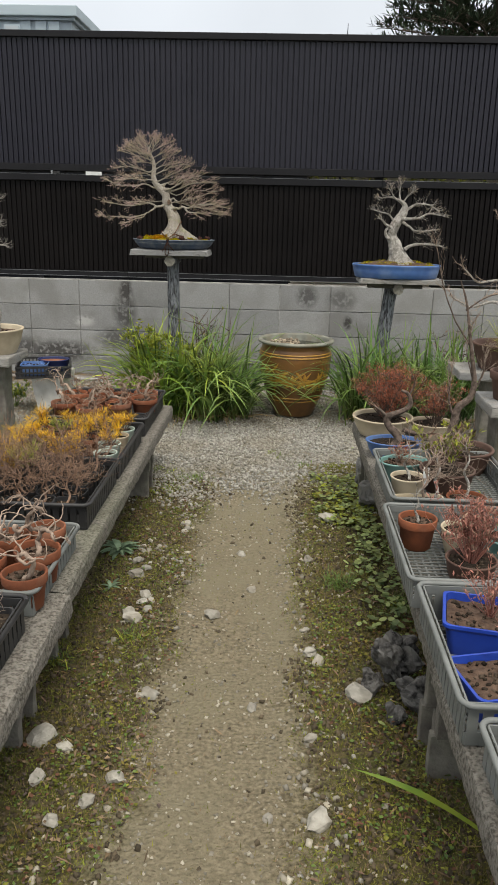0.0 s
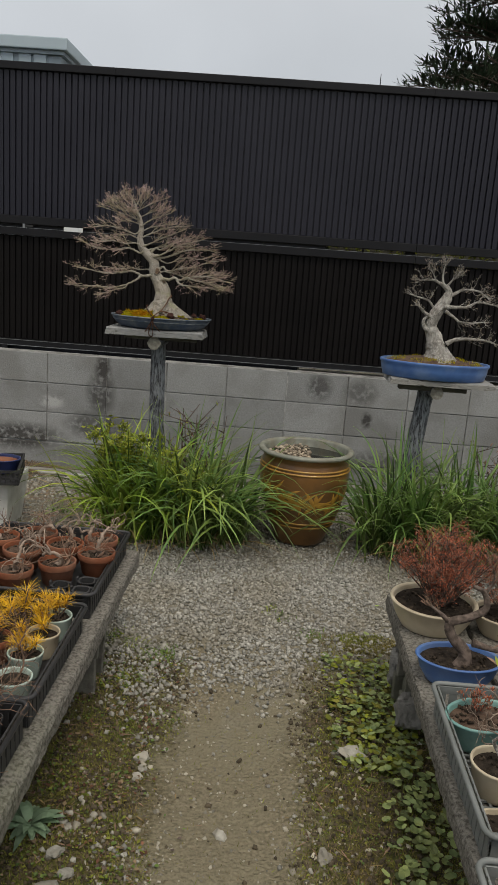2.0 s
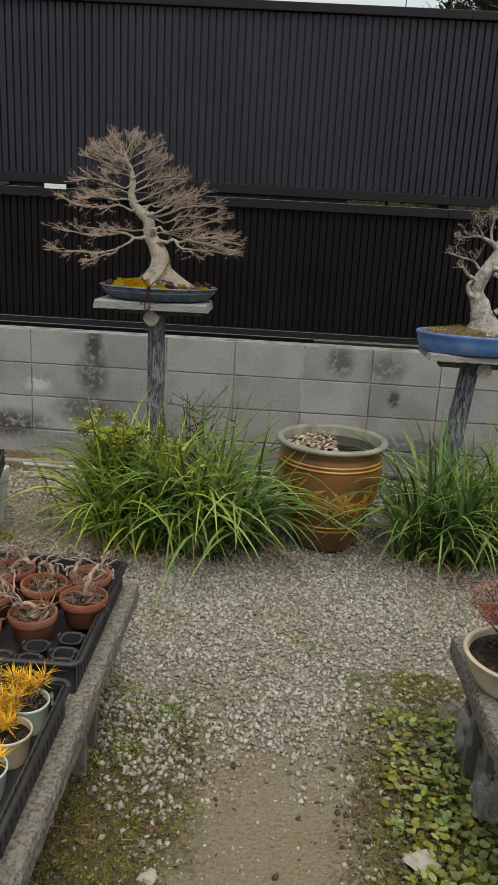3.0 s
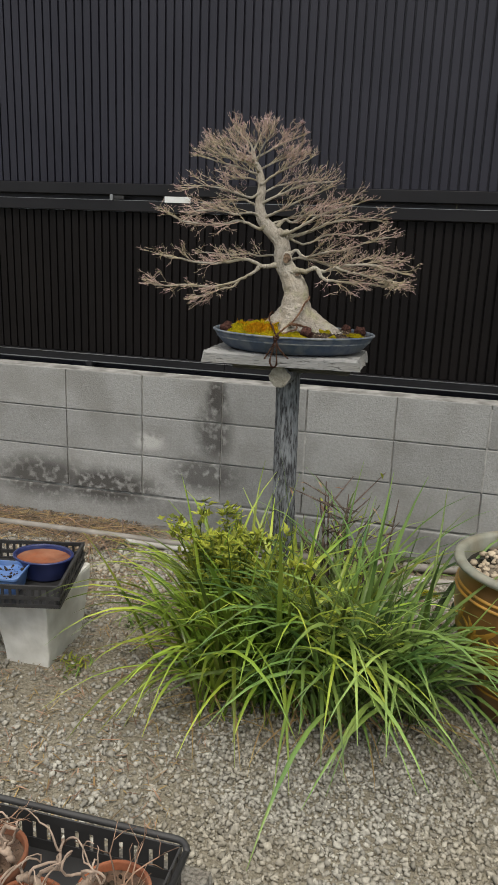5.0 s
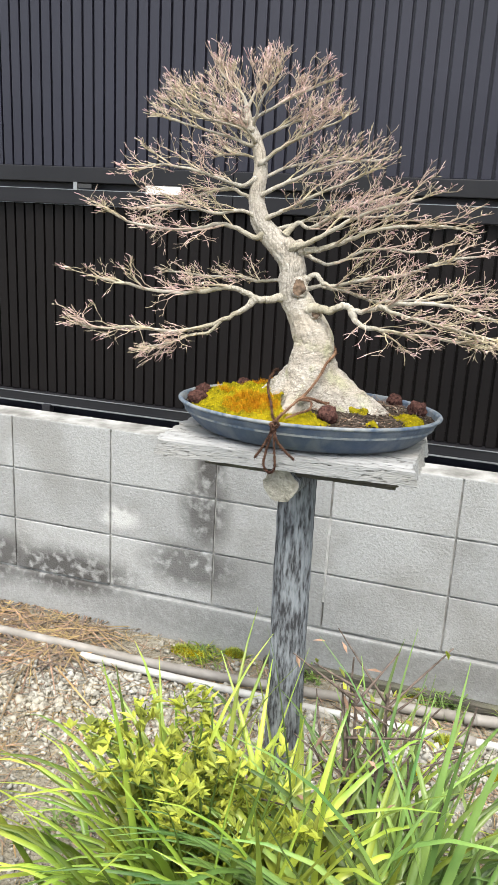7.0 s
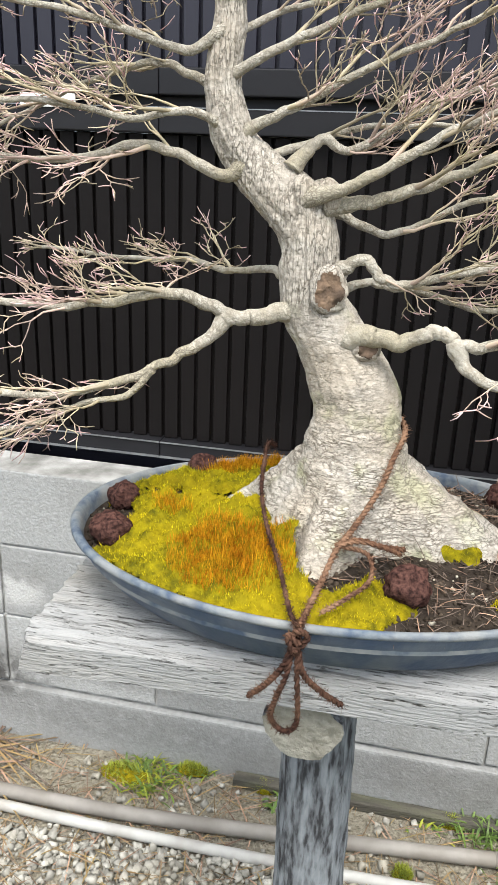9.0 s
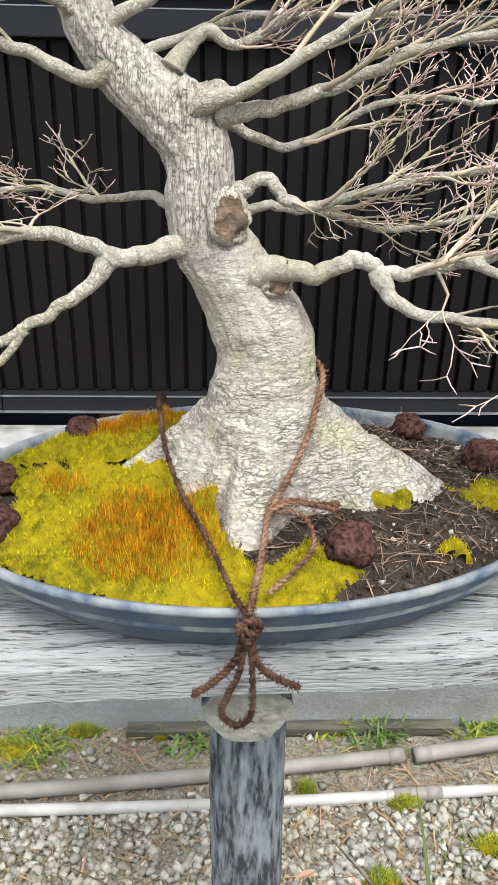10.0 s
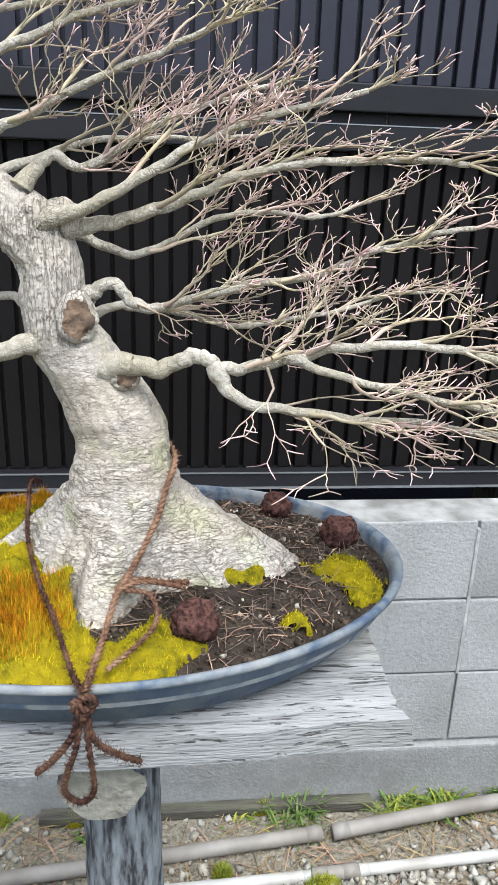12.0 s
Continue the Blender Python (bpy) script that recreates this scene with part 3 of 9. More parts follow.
class Blades:
    """Collects bent strips (grass, needles, leaves) into one mesh."""

    def __init__(self):
        self.v, self.f, self.m = [], [], []

    def blade(self, base, way, length, width, droop, segs=5, mat=0, fold=0.0, twist=0.0):
        way = Vector(way).normalized()
        p = Vector(base)
        flat = Vector((way.x, way.y, 0))
        flat = flat.normalized() if flat.length > 1e-4 else Vector((1, 0, 0))
        across = Vector((-flat.y, flat.x, 0))
        if twist:
            across = Matrix.Rotation(twist, 3, way) @ across
        s = len(self.v)
        for i in range(segs + 1):
            u = i / segs
            w = width * (0.55 + 0.9 * u) if u < 0.35 else width * (1.0 - ((u - 0.35) / 0.65) ** 2.2)
            w = max(w, width * 0.04) / 2
            self.v.append(p - across * w + Vector((0, 0, fold * w)))
            self.v.append(p + across * w + Vector((0, 0, fold * w)))
            way = (way + Vector((flat.x * 0.12, flat.y * 0.12, -droop / segs))).normalized()
            p = p + way * (length / segs)
        for i in range(segs):
            a = s + 2 * i
            self.f.append((a, a + 1, a + 3, a + 2))
            self.m.append(mat)

    def leaf(self, base, way, length, width, mat=0, cup=0.3, broad=False):
        way = Vector(way).normalized()
        across = way.cross(Vector((0, 0, 1)))
        across = across.normalized() if across.length > 1e-3 else Vector((1, 0, 0))
        up = across.cross(way)
        b = Vector(base)
        s = len(self.v)
        if broad:
            # a rounded blade, slightly cupped
            self.v.append(b + way * length * 0.45)
            for k in range(8):
                a = 2 * math.pi * k / 8
                self.v.append(b + way * length * (0.5 - 0.5 * math.cos(a)) + across * width / 2 * math.sin(a) + up * cup * width * (0.35 + 0.3 * (k % 2)))
            self.f += [(s, s + 1 + k, s + 1 + (k + 1) % 8) for k in range(8)]
            self.m += [mat] * 8
            return
        self.v += [b, b + way * length * 0.5 + across * width / 2 + up * cup * width, b + way * length, b + way * length * 0.5 - across * width / 2 + up * cup * width, b + way * length * 0.5]
        self.f += [(s, s + 1, s + 4), (s + 1, s + 2, s + 4), (s + 2, s + 3, s + 4), (s + 3, s, s + 4)]
        self.m += [mat] * 4

    def mesh(self, name, mats, smooth=False):
        return mesh_from(name, self.v, self.f, mats, self.m, smooth)


def lathe(profile, steps=40, ax=1.0, ay=1.0, wobble=None):
    """A turned form from (radius, height) pairs; ax, ay stretch it to an oval."""
    v, f = [], []
    for r, z in profile:
        for k in range(steps):
            a = 2 * math.pi * k / steps
            v.append((r * ax * math.cos(a), r * ay * math.sin(a), z))
    for i in range(len(profile) - 1):
        for k in range(steps):
            a, b = i * steps + k, i * steps + (k + 1) % steps
            f.append((a, b, b + steps, a + steps))
    return v, f


def lathe_part(name, profile, mat, parent, label="", steps=40, ax=1.0, ay=1.0, at=(0, 0, 0), smooth=True):
    v, f = lathe(profile, steps, ax, ay)
    v = [(x + at[0], y + at[1], z + at[2]) for x, y, z in v]
    ob = piece(name, mesh_from(name, v, f, mat, None, smooth), parent, label)
    return ob


def disc_part(name, rx, ry, z, mat, parent, label="", rings=7, steps=28, lump=0.006, seed=0, dome=0.0):
    """A lumpy round filling, as soil in a pot."""
    v, f = [(0, 0, z + dome)], []
    for i in range(1, rings + 1):
        u = i / rings
        for k in range(steps):
            a = 2 * math.pi * k / steps
            p = Vector((rx * u * math.cos(a), ry * u * math.sin(a), 0))
            h = noise.noise(Vector((p.x * 30 + seed, p.y * 30, seed))) * lump * (1 if i < rings else 0)
            v.append((p.x, p.y, z + h + dome * (1 - u * u)))
    for k in range(steps):
        f.append((0, 1 + k, 1 + (k + 1) % steps))
    for i in range(rings - 1):
        for k in range(steps):
            a, b = 1 + i * steps + k, 1 + i * steps + (k + 1) % steps
            f.append((a, a + steps, b + steps, b))
    return piece(name, mesh_from(name, v, f, mat, None, True), parent, label)


def boulder(r, seed, squash=(1, 1, 0.7), rough=0.35, sub=2):
    bm = bmesh.new()
    bmesh.ops.create_icosphere(bm, subdivisions=sub, radius=1)
    o = Vector((seed * 3.7, seed * 1.3, seed * 5.1))
    for v in bm.verts:
        n1 = noise.noise(v.co * 1.3 + o) * rough + noise.noise(v.co * 3.1 + o) * rough * 0.45
        c = v.co * (1 + n1)
        v.co = Vector((c.x * squash[0], c.y * squash[1], c.z * squash[2])) * r
    return bm


def stones(name, spots_, mats, seed, flat=0.65):
    """Many small angular stones in one mesh; spots_ gives (x, y, z, radius)."""
    rs = np.random.RandomState(seed)
    t = (1 + 5 ** 0.5) / 2
    base = np.array([(-1, t, 0), (1, t, 0), (-1, -t, 0), (1, -t, 0), (0, -1, t), (0, 1, t), (0, -1, -t), (0, 1, -t), (t, 0, -1), (t, 0, 1), (-t, 0, -1), (-t, 0, 1)]) / (1 + t * t) ** 0.5
    tri = np.array([(0, 11, 5), (0, 5, 1), (0, 1, 7), (0, 7, 10), (0, 10, 11), (1, 5, 9), (5, 11, 4), (11, 10, 2), (10, 7, 6), (7, 1, 8),
                    (3, 9, 4), (3, 4, 2), (3, 2, 6), (3, 6, 8), (3, 8, 9), (4, 9, 5), (2, 4, 11), (6, 2, 10), (8, 6, 7), (9, 8, 1)])
    n = len(spots_)
    s = np.array(spots_)
    v = base[None] * (1 + rs.uniform(-0.28, 0.28, (n, 12, 1)))
    v = v * np.stack([rs.uniform(0.75, 1.35, n), rs.uniform(0.75, 1.35, n), rs.uniform(0.45, 0.8, n) * flat / 0.65], 1)[:, None, :]
    a, tl = rs.uniform(0, 6.283, n), rs.normal(0, 0.35, n)
    c, d = np.cos(a), np.sin(a)
    x, y, z = v[..., 0], v[..., 1], v[..., 2]
    ct, st = np.cos(tl)[:, None], np.sin(tl)[:, None]
    x, z = x * ct - z * st, x * st + z * ct
    v = np.stack([x * c[:, None] - y * d[:, None], x * d[:, None] + y * c[:, None], z], -1) * s[:, None, 3:4] + s[:, None, :3]
    f = (tri[None] + 12 * np.arange(n)[:, None, None]).reshape(-1, 3)
    me = bpy.data.meshes.new(name)
    me.vertices.add(n * 12)
    me.vertices.foreach_set("co", v.reshape(-1))
    me.loops.add(len(f) * 3)
    me.loops.foreach_set("vertex_index", f.reshape(-1).astype(np.int32))
    me.polygons.add(len(f))
    me.polygons.foreach_set("loop_start", np.arange(0, len(f) * 3, 3, dtype=np.int32))
    me.update(calc_edges=True)
    me.materials.append(mats)
    return me


def chips(name, spots_, mats, seed, flat=0.65):
    """Many small broken stones with flat facets in one mesh; spots_ gives (x, y, z, radius)."""
    rs = np.random.RandomState(seed)
    base = np.array([(x, y, z) for x in (-1, 1) for y in (-1, 1) for z in (-1, 1)]) * 0.72
    quad = np.array([(0, 1, 3, 2), (4, 6, 7, 5), (0, 4, 5, 1), (2, 3, 7, 6), (0, 2, 6, 4), (1, 5, 7, 3)])
    s = np.array(spots_)
    n = len(s)
    v = base[None] * (1 + rs.uniform(-0.42, 0.3, (n, 8, 3)))
    v = v * np.stack([rs.uniform(0.7, 1.4, n), rs.uniform(0.7, 1.2, n), rs.uniform(0.5, 0.95, n) * flat / 0.65], 1)[:, None, :]
    a, tl, t2 = rs.uniform(0, 6.283, n), rs.normal(0, 0.5, n), rs.normal(0, 0.5, n)
    x, y, z = v[..., 0], v[..., 1], v[..., 2]
    x, z = x * np.cos(tl)[:, None] - z * np.sin(tl)[:, None], x * np.sin(tl)[:, None] + z * np.cos(tl)[:, None]
    y, z = y * np.cos(t2)[:, None] - z * np.sin(t2)[:, None], y * np.sin(t2)[:, None] + z * np.cos(t2)[:, None]
    c, d = np.cos(a)[:, None], np.sin(a)[:, None]
    v = np.stack([x * c - y * d, x * d + y * c, z], -1) * s[:, None, 3:4] + s[:, None, :3]
    f = (quad[None] + 8 * np.arange(n)[:, None, None]).reshape(-1, 4)
    me = bpy.data.meshes.new(name)
    me.vertices.add(n * 8)
    me.vertices.foreach_set("co", v.reshape(-1))
    me.loops.add(len(f) * 4)
    me.loops.foreach_set("vertex_index", f.reshape(-1).astype(np.int32))
    me.polygons.add(len(f))
    me.polygons.foreach_set("loop_start", np.arange(0, len(f) * 4, 4, dtype=np.int32))
    me.update(calc_edges=True)
    me.materials.append(mats)
    return me


def ground_z(x, y):
    """Height of the garden soil: a worn hollow along the path, small lumps elsewhere."""
    p = Vector((x, y, 0))
    z = noise.noise(p * 1.3) * 0.012 + noise.noise(p * 6) * 0.005 + noise.noise(p * 17) * 0.0025
    fade = max(0.0, min(1.0, (4.2 - y) / 0.8))
    z += fade * (0.008 - 0.012 * math.exp(-((x - 0.122) / 0.2) ** 2))
    return z

# ---- ground ----
def build_ground():
    fine_x = [-3.2 + 0.04 * i for i in range(161)]
    fine_y = [-1.0 + 0.04 * i for i in range(186)]
    xs = [-160, -60, -20, -8, -4.5] + fine_x + [4.5, 8, 20, 60, 160]
    ys = [-160, -60, -20, -6, -2] + fine_y + [7.2, 10, 20, 60, 160]
    v = [(x, y, ground_z(x, y) if abs(x) < 5 and -2 < y < 7 else 0.0) for y in ys for x in xs]
    w = len(xs)
    f = [(j * w + i, j * w + i + 1, (j + 1) * w + i + 1, (j + 1) * w + i) for j in range(len(ys) - 1) for i in range(w - 1)]
    ob = new("ground", mesh_from("ground", v, f, M_GROUND, None, True))
    tagged(ob, "brown earth path between mossy verges and grey gravel", "ground", kind="structure")


build_ground()

# ---- block wall ----
M_SMEAR = material("pale_mortar", (0.36, 0.36, 0.35), (0.22, 0.22, 0.21), 30, 0.9, 0.3, 120)
WALL_Y, WALL_TOP, JOINT = 6.41, 0.764, -0.165
wall = root("wall_north", label="grey concrete block garden wall with dark weather stains", category="wall", kind="structure")
core = box_bm(-3.4, 3.4, WALL_Y + 0.008, WALL_Y + 0.115, -0.3, WALL_TOP - 0.004)
part("mortar_core", core, M_MORTAR, wall)
part("footing", box_bm(-3.4, 3.4, WALL_Y - 0.012, WALL_Y + 0.12, -0.3, WALL_TOP - 0.606, 0.006), M_BLOCK, wall, "low concrete footing with damp stains")
part("coping_joint", box_bm(-3.4, 3.4, WALL_Y + 0.004, WALL_Y + 0.119, WALL_TOP - 0.004, WALL_TOP - 0.001), M_MORTAR, wall)


def block_mesh(seed):
    bm = box_bm(-0.1972, 0.1972, 0, 0.12, 0, 0.1944, 0.0035)
    for v in bm.verts:
        if v.co.y < 0.06:
            v.co.y += noise.noise(v.co * 9 + Vector((seed, 0, 0))) * 0.0025
    me = bpy.data.meshes.new("block")
    bm.to_mesh(me)
    bm.free()
    me.materials.append(M_BLOCK)
    return me


block_meshes = [block_mesh(7 * i) for i in range(5)]
rb = random.Random(4)
for i in range(-8, 9):
    for j in range(3):
        b = piece("block", block_meshes[rb.randrange(5)], wall)
        b.location = (JOINT + 0.4 * i - 0.2, WALL_Y + rb.uniform(-0.0015, 0.0015), WALL_TOP - 0.2 * (j + 1) + 0.004)
for x, z0, z1 in ((JOINT + 0.4, WALL_TOP - 0.4, WALL_TOP - 0.02), (JOINT - 0.4, WALL_TOP - 0.5, WALL_TOP - 0.2)):
    part("mortar_smear", box_bm(x - 0.004, x + 0.004, WALL_Y - 0.002, WALL_Y + 0.02, z0, z1, 0.002, 0.003, 6), M_SMEAR, wall, "pale mortar smeared along a joint")

# ---- fence of black slats ----
FENCE_Y = 6.585
slat_meshes = {}
def slat_mesh(h, mat):
    if h not in slat_meshes:
        bm = box_bm(-0.0155, 0.0155, -0.007, 0.007, 0, h, 0.0025)
        for v in bm.verts:
            if v.co.x > 0.008 and v.co.y < 0:
                v.co.y += 0.003
        me = bpy.data.meshes.new("slat")
        bm.to_mesh(me)
        bm.free()
        me.materials.append(mat)
        slat_meshes[h] = me
    return slat_meshes[h]


def fence_tier(x0, x1, z0, z1, name, label, mat):
    f = root(name, label=label, category="fence", group="fence panels")
    n = round((x1 - x0) / 0.04)
    for i in range(n):
        s = piece("slat", slat_mesh(round(z1 - z0, 3), mat), f)
        s.location = (x0 + 0.04 * (i + 0.5), FENCE_Y, z0)
    part("backing_sheet", box_bm(x0 + 0.0002, x1 - 0.0002, FENCE_Y + 0.012, FENCE_Y + 0.016, z0, z1), mat, f)
    return f


for i in range(3):
    x0, x1 = -3.0 + 2.0 * i, -1.0 + 2.0 * i
    up = fence_tier(x0, x1, 1.638, 2.525, "fence", "upper black slatted metal fence panel above the wall", M_FENCE)
    part("top_cap", box_bm(x0, x1 - 0.0002, FENCE_Y - 0.03, FENCE_Y + 0.05, 2.526, 2.572, 0.004), M_RAIL, up, "black capping rail")
    part("bottom_rail", box_bm(x0, x1 - 0.002, FENCE_Y - 0.03, FENCE_Y + 0.03, 1.585, 1.637, 0.003), M_RAIL, up, "dark flat rail")
    lo = fence_tier(x0, x1, 0.825, 1.511, "fence", "lower brown-black slatted metal fence panel above the wall, darkened for its weaker sky reflection", M_FENCELOW)
    part("top_rail", box_bm(x0, x1 - 0.002, FENCE_Y - 0.03, FENCE_Y + 0.03, 1.512, 1.563, 0.003), M_RAIL, lo, "dark flat rail")
    part("bottom_rail", box_bm(x0, x1 - 0.002, FENCE_Y - 0.03, FENCE_Y + 0.03, 0.785, 0.824, 0.003), M_RAIL, lo, "dark bottom rail")
    # Three thin pale strips stand in for light caught along the rail edges.
    part("gap_edge", box_bm(x0, x1 - 0.002, FENCE_Y - 0.031, FENCE_Y - 0.0302, 1.5605, 1.5625), M_ALU_GLINT, lo, "thin pale strip standing in for the highlight on a rail edge")
    part("bright_edge", box_bm(x0, x1 - 0.002, FENCE_Y - 0.033, FENCE_Y - 0.0302, 0.820, 0.823), M_ALU_GLINT, lo, "thin pale strip standing in for the highlight on a rail edge")
    part("lower_edge", box_bm(x0, x1 - 0.002, FENCE_Y - 0.036, FENCE_Y - 0.0302, 0.783, 0.787), M_ALU_GLINT, lo, "thin pale strip standing in for the highlight on a rail edge")
for i in range(4):
    x = -2.98 + 1.98 * i
    p = root("fence_post", label="square black metal fence post behind the slats", category="post", group="fence posts")
    part("shaft", box_bm(x - 0.03, x + 0.03, FENCE_Y + 0.055, FENCE_Y + 0.115, 0.0, 2.52, 0.004), M_RAIL, p)
    for z in (1.54, 1.61, 0.80, 2.53):
        part("bracket", box_bm(x - 0.02, x + 0.02, FENCE_Y + 0.02, FENCE_Y + 0.056, z - 0.012, z + 0.012, 0.002), M_RAIL, p)
foot = root("steel_stub", label="short black metal foot between rail and wall top", category="bracket")
part("stub", box_bm(-1.72, -1.685, FENCE_Y - 0.05, FENCE_Y - 0.02, 0.756, 0.786, 0.004), M_RAIL, foot)
board = root("skirting_board", label="black board closing the gap under the fence", category="fence board")
part("board", box_bm(-3.0, 0.3, FENCE_Y + 0.02, FENCE_Y + 0.04, 0.0, 0.80, 0.003), M_FENCE, board)
# Dark strips added behind the rails so the gap does not show sky.
for x0, x1 in ((-3.0, 0.0), (0.005, 0.42)):
    part("gap_strip", box_bm(x0, x1, FENCE_Y + 0.031, FENCE_Y + 0.045, 1.545, 1.60, 0.002), M_FENCE, board, "added dark strip shutting the sky out of the rail gap")
tag = root("blank_label", label="blank white label stuck on the dark fence rail", category="label")
part("sticker", box_bm(-1.310, -1.184, FENCE_Y - 0.0345, FENCE_Y - 0.031, 1.556, 1.583, 0.001), M_LABEL, tag)
clip = root("metal_clip", label="small metal clip in the gap of the fence rails", category="clip")
part("plate", box_bm(-1.585, -1.57, FENCE_Y - 0.033, FENCE_Y - 0.02, 1.560, 1.587, 0.001), M_ALU_GLINT, clip)
part("slot", box_bm(-1.567, -1.515, FENCE_Y - 0.032, FENCE_Y - 0.0305, 1.568, 1.582), M_BLACKPL, clip)

# ---- behind the fence ----
def far_house():
    h = root("house", (0, 0, 0), "blue-grey flat-roofed house with metal fascia behind the fence", "house")
    x, y = -1.495, 7.2
    part("wall", box_bm(x - 6, x - 0.06, y + 0.06, y + 7, 0, 2.78), M_SIDING, h)
    part("fascia", box_bm(x - 6.1, x, y, y + 7.1, 2.806, 2.888, 0.008), M_FASCIA, h, "pale metal roof fascia")
    part("soffit", box_bm(x - 6.05, x - 0.03, y + 0.03, y + 7.05, 2.781, 2.8055), M_SIDING, h)
    for k, dx in enumerate((0.16, 0.27, 0.40, 0.75, 1.2)):
        part("wall_panel", box_bm(x - dx - 0.09, x - dx, y + 0.045, y + 0.0595, 2.0, 2.78, 0.003), M_FASCIA if k < 3 else M_SIDING, h)
    w = part("window", box_bm(x - 0.62, x - 0.48, y + 0.03, y + 0.0445, 2.58, 2.75, 0.004), M_FASCIA, h)
    part("pane", box_bm(x - 0.605, x - 0.495, y + 0.026, y + 0.0295, 2.60, 2.735), M_WINDOW, w)


far_house()
# Unseen screen, added to keep bright sky out of the rail gap.
shed = root("sky_screen", (0, 0, 0), "unseen dark screen added behind the hedge to block the sky", "shed")
part("wall", box_bm(-1.2, 3.4, 7.4, 7.5, 0, 1.8, 0.01), M_DARKWOOD, shed)
part("roof_edge", box_bm(-1.25, 3.45, 7.36, 7.54, 1.801, 1.84, 0.006), M_RAIL, shed)
rod = root("antenna_rod", (0, 0, 0), "thin dark metal rod standing behind the fence", "rod")
t = Tubes()
t.add([(0.70, 7.0, 0.0), (0.70, 7.0, 2.66)], [0.012, 0.006], 8)
t.add([(0.70, 7.0, 2.66), (0.70, 7.0, 2.74)], [0.004, 0.002], 6)
piece("shaft", t.mesh("shaft", [M_RAIL]), rod)
pile = root("board_stack", (0, 0, 0), "stack of pale sawn boards on trestles behind the wall", "boards")
for i in range(5):
    b = part("board", box_bm(0.30 + 0.02 * i, 1.5, 6.85 + 0.11 * i, 6.95 + 0.11 * i, 0.712 + 0.012 * i, 0.735 + 0.012 * i, 0.003), M_LUMBER, pile)
for x in (0.5, 1.3):
    part("trestle", box_bm(x - 0.03, x + 0.03, 6.85, 7.35, 0.0, 0.711, 0.004), M_DARKWOOD, pile, "dark timber trestle")
for k in range(3):
    t = Tubes()
    t.add([(0.33 + 0.09 * k, 6.9, 0.75), (0.39 + 0.09 * k, 6.84, 0.69)], [0.012, 0.012], 4)
    piece("batten", t.mesh("batten", [M_LUMBER], False), pile)


def hedge():
    h = root("hedge", (0, 0, 0), "yellow-green clipped hedge seen through the fence gap", "hedge")
    r = random.Random(11)
    bl = Blades()
    for _ in range(6500):
        x, y, z = r.uniform(-1.6, 3.0), r.uniform(6.95, 7.25), r.uniform(0.85, 1.95)
        if 0.25 < x < 1.6 and z < 1.05:
            continue
        bl.leaf((x, y, z), (r.uniform(-1, 1), r.uniform(-1, 0.2), r.uniform(-0.2, 0.8)), 0.05, 0.026, 0 if x > 0.45 else 1)
    piece("leaves", bl.mesh("leaves", [M_MUGWORT, M_CONIFER]), h)
    t = Tubes()
    for i in range(10):
        x = 0.4 + 0.27 * i
        t.add([(x, 7.1, 0), (x + r.uniform(-0.1, 0.1), 7.1, 0.9), (x + r.uniform(-0.2, 0.2), 7.05, 1.75)], [0.014, 0.009, 0.003], 5)
    piece("stem", t.mesh("stem", [M_BROWNSTEM]), h)


hedge()


def conifer(at, height, seed):
    """A tall dark conifer: whorls of drooping limbs with side shoots set with needles."""
    r = random.Random(seed)
    c = root("conifer_tree", at, "tall dark green conifer with ragged drooping shoots behind the fence", "tree")
    t = Tubes()
    t.add([(0, 0, 0), (0.03, 0, height * 0.5), (0, 0.02, height)], [0.17, 0.11, 0.02], 10)
    bl = Blades()
    z = 2.0
    while z < height - 0.2:
        reach = 1.75 * (1 - (z - 1.2) / (height + 0.6)) + 0.12
        for k in range(9):
            a = r.uniform(0, 6.28)
            d = Vector((math.cos(a), math.sin(a), 0))
            L = reach * r.uniform(0.7, 1.12)
            pts = [Vector((0, 0, z)) + d * (L * u) + Vector((0, 0, 0.28 * u - 0.18 * u * u + r.uniform(-0.02, 0.02))) for u in (0, 0.35, 0.7, 1.0)]
            t.add(pts, [0.02, 0.013, 0.008, 0.003], 5)
            for s in range(13):
                u = 0.22 + 0.78 * s / 13
                i = min(2, int(u * 3))
                p = pts[i].lerp(pts[i + 1], u * 3 - i if u < 1 else 1)
                for sgn in (-1, 1):
                    w = (d * 0.75 + Vector((-d.y, d.x, 0)) * sgn * r.uniform(0.5, 1.0) + Vector((0, 0, r.uniform(0.0, 0.7)))).normalized()
                    q = p + w * r.uniform(0.14, 0.30) * (1.15 - 0.5 * u)
                    t.add([p, q], [0.004, 0.002], 3, 0, False)
                    for n_ in range(9):
                        v = n_ / 9
                        nd = (w * 0.8 + Vector((r.uniform(-1, 1), r.uniform(-1, 1), r.uniform(-0.3, 1.0))) * 0.75).normalized()
                        bl.leaf(p.lerp(q, v), nd, r.uniform(0.07, 0.13), 0.024, 0, 0.1)
        z += 0.19
    piece("trunk", t.mesh("trunk", [M_CONIFERBARK]), c, "brown trunk and limbs")
    piece("crown", bl.mesh("crown", [M_CONIFER]), c)


conifer((2.48, 9.5, 0), 7.0, 3)

# ---- main bonsai on its stand ----
STAND = (-0.492, 5.60)
stand = root("bonsai_stand", (0, 0, 0), "rustic stand of weathered log and silvered wood slab", "plant stand")


